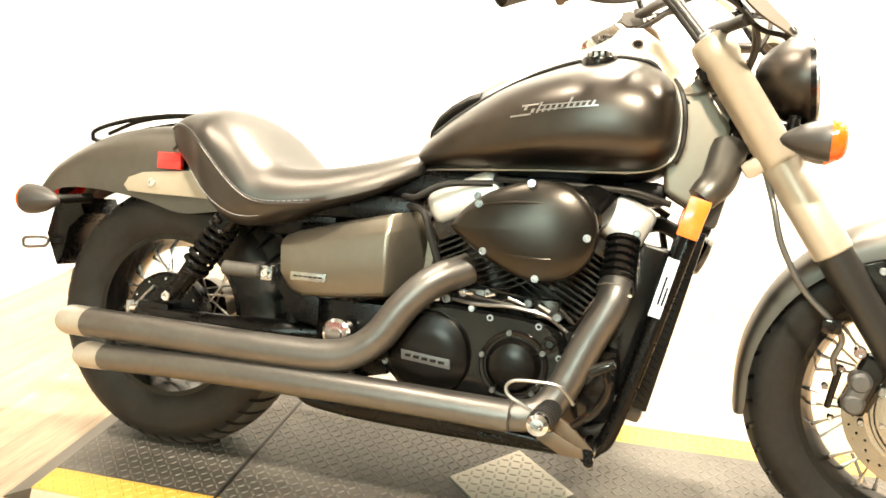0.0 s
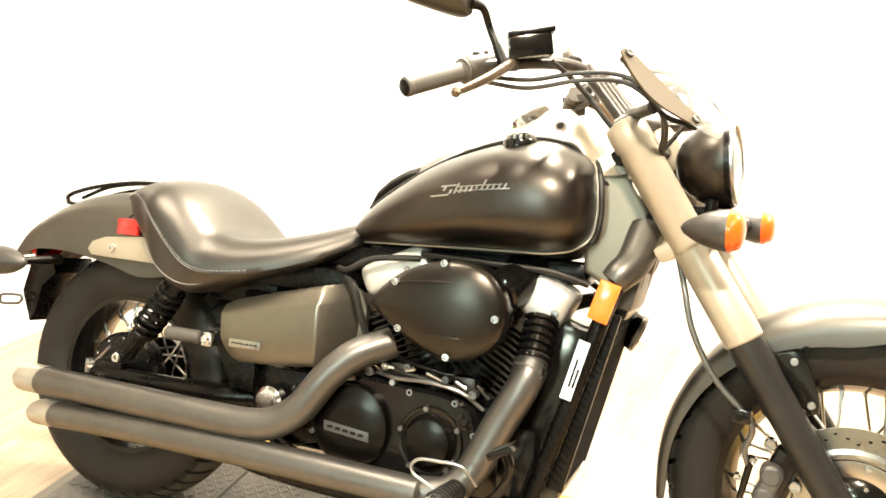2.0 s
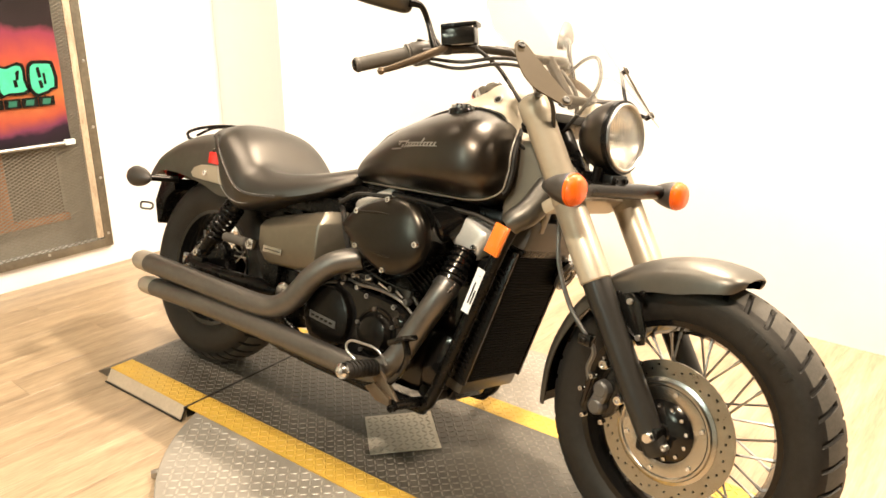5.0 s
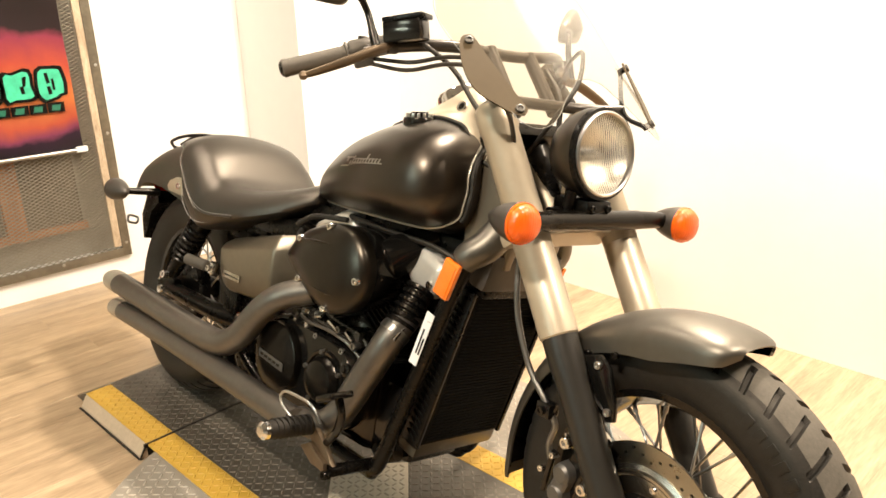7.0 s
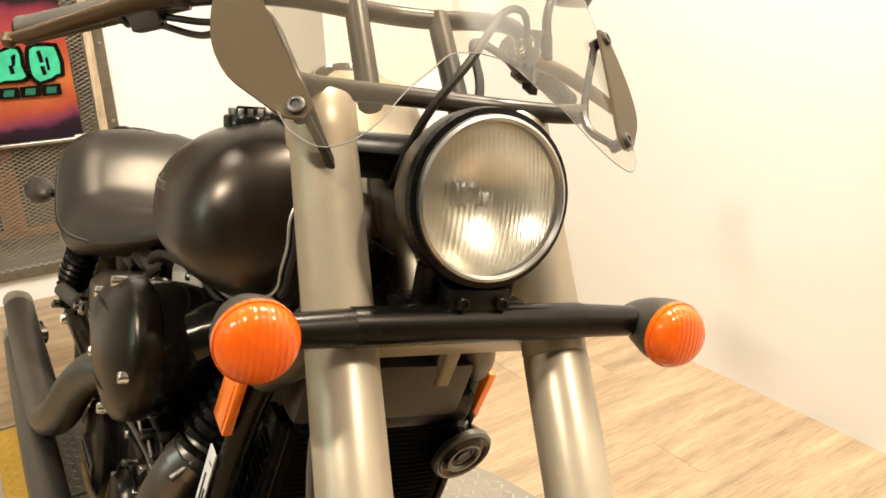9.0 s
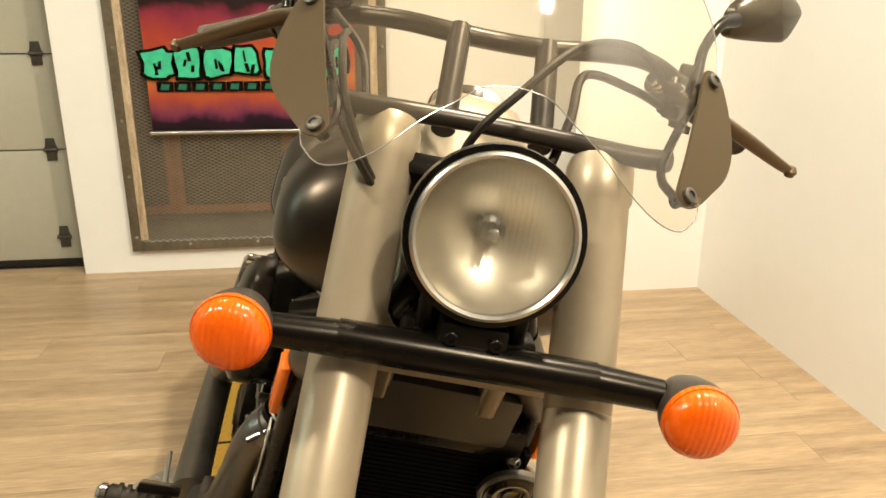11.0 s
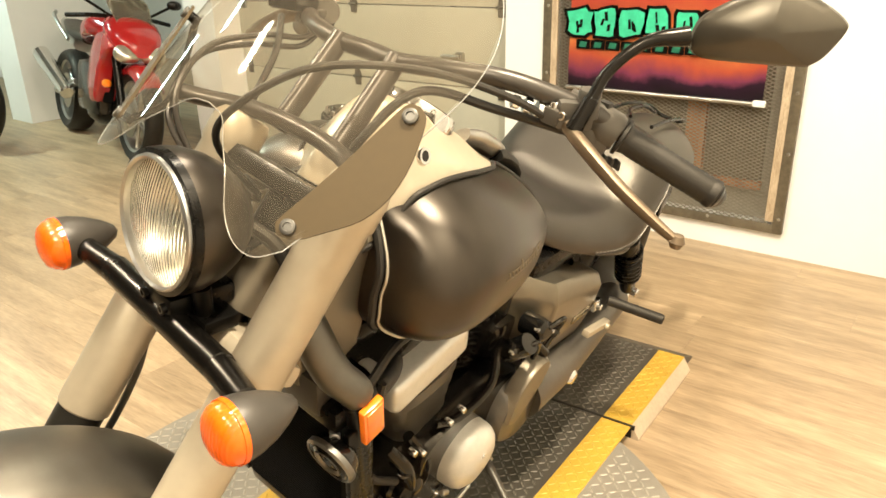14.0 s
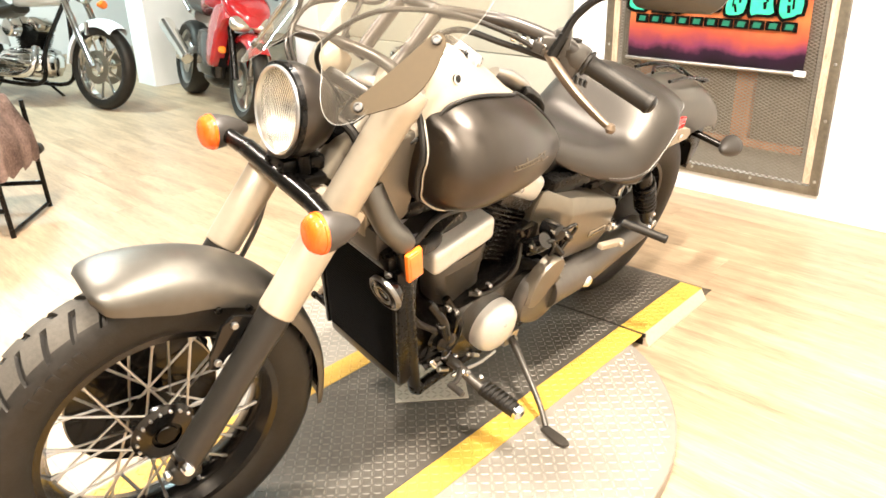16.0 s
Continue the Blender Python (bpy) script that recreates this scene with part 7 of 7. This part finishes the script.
# cables
for name, pts, r, m in (("clutch_cable", [(1.01, 0.262, 1.088), (1.08, 0.215, 1.125), (1.17, 0.15, 1.148), (1.26, 0.07, 1.135), (1.318, 0.005, 1.075), (1.315, -0.035, 1.015), (1.25, -0.04, 0.93)], 0.0048, M_rubber),
                        ("wire_loom", [(0.995, 0.255, 1.082), (1.06, 0.19, 1.098), (1.12, 0.11, 1.105), (1.19, 0.09, 1.05), (1.22, 0.07, 0.98)], 0.006, M_rubber),
                        ("throttle_cable", [(0.99, -0.262, 1.085), (1.06, -0.215, 1.085), (1.15, -0.19, 1.10), (1.24, -0.185, 1.09), (1.30, -0.165, 1.03), (1.29, -0.12, 0.95), (1.22, -0.06, 0.90)], 0.0045, M_bar),
                        ("throttle_return", [(0.985, -0.268, 1.075), (1.06, -0.225, 1.068), (1.16, -0.20, 1.085), (1.25, -0.195, 1.075), (1.31, -0.165, 1.01), (1.29, -0.11, 0.93)], 0.0045, M_bar),
                        ("brake_line", [(1.10, -0.215, 1.12), (1.14, -0.17, 1.08), (1.19, -0.15, 1.02), (1.25, -0.12, 0.94), (1.30, -0.10, 0.85), (1.335, -0.105, 0.79)], 0.0052, M_rubber),
                        ("lamp_loom", [(1.31, 0.0, 0.93), (1.28, 0.05, 0.90), (1.27, 0.07, 0.84), (1.30, 0.06, 0.79)], 0.010, M_rubber)):
    steered(name, tube(pts, r, 9, 7), m, "thin black control cable" if r < 0.006 else "black taped wire loom")

# ---- windscreen with side plates ----
def screen(y, z):
    return Vector((1.372 - 1.00 * (z - 1.06) - 0.060 * (abs(y) / 0.2) ** 2, y, z))


half = [(0.0, 1.085), (0.032, 1.080), (0.058, 1.062), (0.088, 1.040), (0.120, 1.010), (0.149, 0.991), (0.175, 0.985), (0.195, 0.995), (0.208, 1.026), (0.222, 1.07), (0.238, 1.12), (0.245, 1.16), (0.238, 1.20), (0.215, 1.24), (0.18, 1.275), (0.13, 1.305), (0.07, 1.322), (0.0, 1.326)]
low = spline([(y, 0, z) for y, z in half[:8]], 4)
high = spline([(y, 0, z) for y, z in half[7:]], 4)
rows = 22
bm = bmesh.new()
grid = []
low_z = lambda y: float(np.interp(abs(y), [p.x for p in low], [p.z for p in low]))
top_pts = [p for p in high if p.z >= 1.16]
side_pts = [p for p in high if p.z <= 1.16]
for i in range(41):
    y = 0.2448 * (i / 20 - 1)
    ay = abs(y)
    zt = float(np.interp(ay, sorted(p.x for p in top_pts), [p.z for p in sorted(top_pts, key=lambda q: q.x)]))
    zb = low_z(y) if ay <= low[-1].x else float(np.interp(ay, sorted(p.x for p in side_pts), [p.z for p in sorted(side_pts, key=lambda q: q.x)]))
    grid.append([bm.verts.new(screen(y, zb + (max(zt, zb + 0.0005) - zb) * k / rows)) for k in range(rows + 1)])
for a, b in zip(grid, grid[1:]):
    for k in range(rows):
        bm.faces.new((a[k], b[k], b[k + 1], a[k + 1]))
bmesh.ops.solidify(bm, geom=bm.faces[:], thickness=0.003)
bmesh.ops.remove_doubles(bm, verts=bm.verts[:], dist=0.0003)
bmesh.ops.recalc_face_normals(bm, faces=bm.faces[:])
windscreen = steered("windscreen", bm, M_screen, "clear lightly smoked plastic fly screen", 60)
windscreen.visible_shadow = False
rim = [(p.x, p.z) for p in low] + [(p.x, p.z) for p in high[1:]]
rim = [(-y, z) for y, z in rim[::-1]] + rim[1:]
part("polished_edge", tube([screen(y, z) + Vector((-0.001, 0, -0.001)) for y, z in rim], 0.0007, 6, 1, smooth_line=False), M_edge, windscreen, "polished edge of the screen")
for s in (-1, 1):
    lo_, hi_ = Vector((1.362, s * 0.183, 1.010)), Vector((1.244, s * 0.220, 1.123))
    ax = (hi_ - lo_).normalized()
    nrm = Vector((0.72, s * 0.42, 0.55)).normalized()
    nrm = (nrm - ax * nrm.dot(ax)).normalized()
    out = nrm.cross(ax)
    out = out if out.y * s > 0 else -out
    L = (hi_ - lo_).length
    shape = [(-0.014, -0.002), (-0.008, -0.012), (0.004, -0.014), (0.05, -0.012), (0.12, -0.012), (L + 0.002, -0.013), (L + 0.012, -0.006), (L + 0.014, 0.004), (L + 0.006, 0.016), (L - 0.03, 0.036), (L - 0.07, 0.048), (0.06, 0.046), (0.025, 0.030), (-0.004, 0.014)]
    pts = [(v.x, v.z) for v in spline([(u, 0, v) for u, v in shape] + [(shape[0][0], 0, shape[0][1])], 3)][:-1]
    own = loft([[lo_ + ax * u + out * v + nrm * h for u, v in pts] for h in (0.003, 0.0035, 0.0062, 0.0068)])
    plate = steered("screen_plate", own, M_plate_grey, "grey metal side plate of the screen", 30)
    bolts([(lo_ + nrm * 0.008, nrm), (hi_ + nrm * 0.008, nrm)], M_hinge, plate, 0.0085, 0.004)
    for q in (lo_, hi_):
        part("spacer", rod(q - nrm * 0.012, q + nrm * 0.003, 0.007, steps=14), M_rail, plate)
    bm = tube([lo_ - nrm * 0.008, Vector((1.30, s * 0.175, 1.03)), hi_ - nrm * 0.008], 0.005, 8, 5)
    part("plate_mount", bm, M_rail, plate)
# ---- other machines in the showroom ----
def plain_wheel(owner, c, R, rim, width, metal, spokes, wide_spoke, disc=True):
    w = part("wheel", lathe([(rim + 0.01, -width * 0.4), (rim - 0.012, -width * 0.3), (rim - 0.018, 0), (rim - 0.012, width * 0.3), (rim + 0.01, width * 0.4)], 48, c, (0, 1, 0)), metal, owner)
    prof = [(rim, -width * 0.38)] + [(R - 0.55 * (R - rim) * (1 - math.cos(radians(b))), 0.5 * width * math.sin(radians(b))) for b in range(-85, 86, 17)] + [(rim, width * 0.38)]
    part("tyre", lathe(prof, 48, c, (0, 1, 0)), M_tyre, w)
    part("hub", rod(Vector(c) - Vector((0, 0.05, 0)), Vector(c) + Vector((0, 0.05, 0)), 0.04, steps=24, bevel=0.006), metal, w)
    for k in range(spokes):
        a = 2 * math.pi * (k + 0.3) / spokes
        p = Vector(c) + Vector((0.03 * math.cos(a), 0, 0.03 * math.sin(a)))
        q = Vector(c) + Vector(((rim - 0.01) * math.cos(a), 0, (rim - 0.01) * math.sin(a)))
        part("spoke", tube([p, p.lerp(q, 0.5), q], [wide_spoke * 1.3, wide_spoke * 0.8, wide_spoke], 8, 3), metal, w)
    if disc:
        for s in (-1, 1):
            part("brake_disc", lathe([(0.07, 0), (0.13, 0), (0.13, 0.004), (0.07, 0.004), (0.07, 0)], 40, (c[0], s * 0.065, c[2]), (0, 1, 0)), M_disc, w)
    return w


def blob(points, bm=None, n=24, power=0.8):
    """A rounded body from stations of (x, z, half width, half height)."""
    secs = []
    for v, u in zip(spline([(x, z, 0) for x, z, w, h in points], 4), spline([(w, h, 0) for x, z, w, h in points], 4)):
        ring = []
        for k in range(n):
            a = 2 * math.pi * k / n
            c, s = math.cos(a), math.sin(a)
            ring.append((v.x, max(0.002, u.x) * math.copysign(abs(c) ** power, c), v.y + max(0.002, u.y) * math.copysign(abs(s) ** power, s)))
        secs.append(ring)
    return loft(secs, bm)


def fender_arc(c, r, a0, a1, half, thick=0.004):
    secs = []
    for k in range(19):
        a = radians(a0 + (a1 - a0) * k / 18)
        ring = []
        for j in range(13):
            b = math.pi * j / 12
            rr = r - 0.07 + 0.07 * math.sin(b) ** 0.6
            ring.append((c[0] + rr * math.cos(a), half * math.cos(b), c[2] + rr * math.sin(a)))
        secs.append(ring)
    bm = loft(secs, closed=False)
    bmesh.ops.solidify(bm, geom=bm.faces[:], thickness=thick)
    return bm


def cruiser(m, name, label, paint, metal):
    b = thing(name, label, "motorcycle", "parked motorcycles", m=m)
    F, R = (1.62, 0, 0.33), (0, 0, 0.33)
    plain_wheel(b, F, 0.33, 0.25, 0.11, metal, 10, 0.011)
    plain_wheel(b, R, 0.33, 0.21, 0.16, metal, 10, 0.013)
    part("front_fender", fender_arc(F, 0.375, 55, 178, 0.08), paint, b)
    part("rear_fender", fender_arc(R, 0.39, 20, 190, 0.11), paint, b)
    for s in (-1, 1):
        part("fork_leg", rod((1.62, s * 0.10, 0.33), (1.25, s * 0.10, 0.95), 0.028, 0.026, 18), metal, b)
        part("fender_bracket", box(0.05, 0.01, 0.10, (1.55, s * 0.085, 0.62), 0.004), metal, b)
    part("tank", blob([(0.62, 0.80, 0.05, 0.03), (0.72, 0.84, 0.11, 0.07), (0.92, 0.88, 0.16, 0.10), (1.08, 0.89, 0.15, 0.10), (1.18, 0.87, 0.06, 0.06)]), paint, b)
    part("seat", blob([(0.05, 0.80, 0.08, 0.05), (0.2, 0.80, 0.15, 0.07), (0.42, 0.72, 0.16, 0.05), (0.64, 0.76, 0.09, 0.04)]), M_leather, b)
    part("headlight", lathe([(0, 0.06), (0.06, 0.05), (0.085, 0.03), (0.09, 0.0), (0.07, -0.06), (0.03, -0.1), (0, -0.11)], 28, (1.42, 0, 0.90), (1, 0, 0)), metal, b)
    part("handlebar", tube([(0.95, -0.40, 1.02), (1.1, -0.28, 1.10), (1.2, -0.1, 1.0), (1.2, 0.1, 1.0), (1.1, 0.28, 1.10), (0.95, 0.40, 1.02)], 0.014, 10, 5), metal, b)
    part("crankcase", box(0.42, 0.24, 0.24, (0.80, 0, 0.33), 0.06), metal, b)
    part("primary_cover", blob([(0.45, 0.34, 0.02, 0.06), (0.55, 0.34, 0.16, 0.09), (0.95, 0.33, 0.16, 0.10), (1.05, 0.33, 0.02, 0.06)]), metal, b)
    for ang in (-24, 24):
        ax = Vector((math.sin(radians(-ang)), 0, math.cos(radians(ang))))
        base = Vector((0.80, 0, 0.40))
        rt = Matrix.Rotation(radians(-ang), 3, "Y")
        cyl = part("cylinder", rod(base, base + ax * 0.26, 0.06, steps=20), M_engine, b)
        for k in range(8):
            part("fin", box(0.15, 0.16, 0.006, base + ax * (0.06 + 0.02 * k), 0.002, None, rt, 1), M_engine, cyl)
        part("rocker_box", box(0.15, 0.17, 0.07, base + ax * 0.26, 0.02, None, rt), metal, b)
    part("air_cleaner", rod((0.80, -0.14, 0.60), (0.80, -0.24, 0.60), 0.075, 0.07, 28, None, 0.012), metal, b)
    for s, z in ((-1, 0.24), (-1, 0.33)):
        part("exhaust", tube([(0.98, -0.12, 0.45), (1.02, -0.18, 0.33), (0.92, -0.2, z), (0.4, -0.2, z), (-0.25, -0.2, z)], 0.034, 14, 6), metal, b)
    part("down_tube", tube([(1.22, 0.0, 0.86), (1.10, 0.12, 0.45), (1.02, 0.13, 0.17), (0.3, 0.13, 0.17)], 0.018, 10, 5), M_rail, b)
    part("down_tube", tube([(1.22, 0.0, 0.86), (1.10, -0.12, 0.45), (1.02, -0.13, 0.17), (0.3, -0.13, 0.17)], 0.018, 10, 5), M_rail, b)
    part("signal_pod", lathe([(0, 0.03), (0.03, 0.02), (0.035, 0), (0.02, -0.05), (0, -0.06)], 18, (1.40, 0.20, 0.82), (1, 0, 0)), M_orange, b)
    part("stand", rod((0.75, 0.12, 0.17), (0.80, 0.30, 0.0), 0.012, steps=10), M_rail, b)
    return b


def sport_bike(m):
    b = thing("sport_motorcycle", "red fully faired sport motorcycle on the showroom floor", "motorcycle", "parked motorcycles", m=m)
    F, R = (1.38, 0, 0.30), (0, 0, 0.31)
    plain_wheel(b, F, 0.30, 0.225, 0.12, M_steel, 6, 0.014)
    plain_wheel(b, R, 0.31, 0.225, 0.17, M_steel, 6, 0.016)
    part("front_fender", fender_arc(F, 0.335, 40, 165, 0.075), M_red_paint, b)
    for s in (-1, 1):
        part("fork_leg", rod((1.38, s * 0.10, 0.30), (1.18, s * 0.10, 0.80), 0.026, steps=16), M_rail, b)
        pts = [(1.28, 0.80), (1.32, 0.72), (1.20, 0.62), (1.14, 0.48), (1.06, 0.36), (0.94, 0.34), (0.88, 0.44), (0.92, 0.56), (0.96, 0.68), (1.10, 0.80)]
        sm = [(v.x, v.z) for v in spline([(x, 0, z) for x, z in pts] + [(pts[0][0], 0, pts[0][1])], 3)][:-1]
        cx, cz = 1.09, 0.58
        part("side_fairing", loft([[(cx + (x - cx) * k, -s * y, cz + (z - cz) * k) for x, z in sm] for y, k in ((0.10, 1.0), (0.15, 1.0), (0.17, 0.95), (0.18, 0.8), (0.183, 0.3))]), M_red_paint, b)
        part("mirror", blob([(1.12, 1.00, 0.01, 0.02), (1.16, 1.01, 0.05, 0.03), (1.19, 1.01, 0.01, 0.02)], power=0.9), M_rail, b).location = (0, -s * 0.30, 0)
        part("mirror_arm", rod((1.18, -s * 0.10, 0.90), (1.16, -s * 0.28, 1.00), 0.009, steps=8), M_rail, b)
    part("belly_pan", blob([(0.55, 0.27, 0.05, 0.04), (0.70, 0.25, 0.12, 0.07), (0.95, 0.26, 0.12, 0.08), (1.08, 0.33, 0.04, 0.05)]), M_rail, b)
    part("radiator", box(0.04, 0.26, 0.26, (1.10, 0, 0.48), 0.008, None, Matrix.Rotation(radians(12), 3, "Y")), M_fin, b)
    part("nose", blob([(1.06, 0.85, 0.12, 0.07), (1.22, 0.82, 0.17, 0.09), (1.35, 0.76, 0.15, 0.075), (1.43, 0.71, 0.05, 0.04)]), M_red_paint, b)
    for s in (-1, 1):
        part("head_lamp", blob([(1.30, 0.70, 0.03, 0.03), (1.38, 0.69, 0.085, 0.055), (1.42, 0.675, 0.05, 0.03), (1.44, 0.67, 0.01, 0.01)]), M_mirror, b, "clear head lamp").location = (0.004, -s * 0.078, 0.0)
    sc_ = part("screen", blob([(1.02, 1.06, 0.08, 0.015), (1.15, 0.99, 0.13, 0.02), (1.28, 0.88, 0.11, 0.02)]), M_screen, b)
    sc_.visible_shadow = False
    part("tank", blob([(0.48, 0.72, 0.06, 0.04), (0.62, 0.78, 0.14, 0.08), (0.82, 0.82, 0.16, 0.09), (1.0, 0.80, 0.10, 0.07)]), M_red_paint, b)
    part("seat", blob([(0.0, 0.81, 0.08, 0.03), (0.28, 0.75, 0.13, 0.04), (0.5, 0.72, 0.09, 0.04)]), M_leather, b)
    part("tail", blob([(-0.26, 0.82, 0.02, 0.02), (-0.15, 0.79, 0.06, 0.04), (0.10, 0.73, 0.10, 0.05), (0.32, 0.67, 0.10, 0.05)]), M_steel, b)
    part("engine_block", box(0.5, 0.3, 0.34, (0.80, 0, 0.42), 0.05), M_engine, b)
    part("swingarm", tube([(0.48, 0.12, 0.42), (0.2, 0.13, 0.36), (0, 0.13, 0.31)], 0.028, 10, 5), M_steel, b)
    part("swingarm", tube([(0.48, -0.12, 0.42), (0.2, -0.13, 0.36), (0, -0.13, 0.31)], 0.028, 10, 5), M_steel, b)
    part("silencer", rod((0.42, -0.17, 0.33), (-0.16, -0.20, 0.56), 0.05, 0.062, 24, None, 0.01), M_chrome, b)
    part("silencer", rod((0.42, 0.17, 0.33), (-0.16, 0.20, 0.56), 0.05, 0.062, 24, None, 0.01), M_chrome, b)
    part("handlebar", tube([(1.0, -0.33, 0.88), (1.08, -0.15, 0.90), (1.08, 0.15, 0.90), (1.0, 0.33, 0.88)], 0.014, 10, 4), M_rail, b)
    for s in (-1, 1):
        part("indicator", blob([(1.22, 0.50, 0.01, 0.01), (1.25, 0.49, 0.03, 0.025), (1.29, 0.48, 0.008, 0.008)]), M_orange, b, "orange indicator").location = (0, -s * 0.16, 0)
        part("grab_rail", tube([(0.30, -s * 0.13, 0.70), (0.05, -s * 0.15, 0.84), (-0.12, -s * 0.10, 0.88)], 0.014, 10, 5), M_steel, b)
    return b


def facing(front, rear, lean=10):
    """The pose of a machine whose front wheel stands at front and whose rear wheel at rear."""
    a = math.degrees(math.atan2(front[1] - rear[1], front[0] - rear[0]))
    return pose(rear[0], rear[1], FLOOR, 0, 0, a) @ pose(0, 0, 0, -lean)


cruiser(facing((-0.22, -4.78), (0.26, -6.33)), "white_cruiser", "white cruiser motorcycle with much chrome", M_white_paint, M_chrome)
cruiser(facing((0.66, -5.95), (1.12, -7.50)), "black_cruiser", "black cruiser motorcycle parked behind a white one", M_black, M_chrome)
sport_bike(facing((-0.72, -3.50), (-1.02, -4.84)))

# folding stand with a brown cloth
tb = thing("folding_stand", "black folding stand with a brown cloth over it", "stand", m=pose(1.30, -2.62, FLOOR, 0, 0, -40))
for y in (-0.22, 0.22):
    for x in (-1, 1):
        part("leg", tube([(x * 0.23, y, 0.0), (x * 0.21, y, 0.55)], 0.012, 10, 1, smooth_line=False), M_rail, tb)
    part("side_rail", rod((-0.23, y, 0.30), (0.23, y, 0.30), 0.014, steps=12), M_rail, tb)
    part("side_rail", rod((-0.23, y, 0.13), (0.23, y, 0.13), 0.012, steps=12), M_rail, tb)
for x in (-0.225, 0.225):
    part("cross_rail", rod((x, -0.22, 0.02), (x, 0.22, 0.02), 0.010, steps=10), M_rail, tb)
    part("knob", rod((x, -0.26, 0.30), (x, -0.22, 0.30), 0.028, steps=16, bevel=0.004), M_rubber, tb)
cloth = tagged(new("cloth"), "rumpled brown patterned cloth draped over a stand", "cloth")
cloth.matrix_world = pose(1.30, -2.62, FLOOR, 0, 0, -40)
bm = bmesh.new()
rings = []
for i in range(29):
    row = []
    for j in range(25):
        u, v = i / 14 - 1, j / 12 - 1
        d = max(abs(u), abs(v))
        drop = max(0.0, d - 0.55) * 0.75
        x, y = 0.31 * u / max(1, d / 0.8), 0.26 * v / max(1, d / 0.8)
        f = noise.noise(Vector((u * 3, v * 3, 1))) * 0.03 + noise.noise(Vector((u * 8, v * 8, 4))) * 0.012
        row.append(bm.verts.new((x * (1 + f * 2), y * (1 + f * 2), 0.60 - drop + f)))
    rings.append(row)
for a, b in zip(rings, rings[1:]):
    for k in range(24):
        bm.faces.new((a[k], b[k], b[k + 1], a[k + 1]))
bmesh.ops.solidify(bm, geom=bm.faces[:], thickness=0.003)
part("fabric", bm, M_cloth, cloth, "", 70)
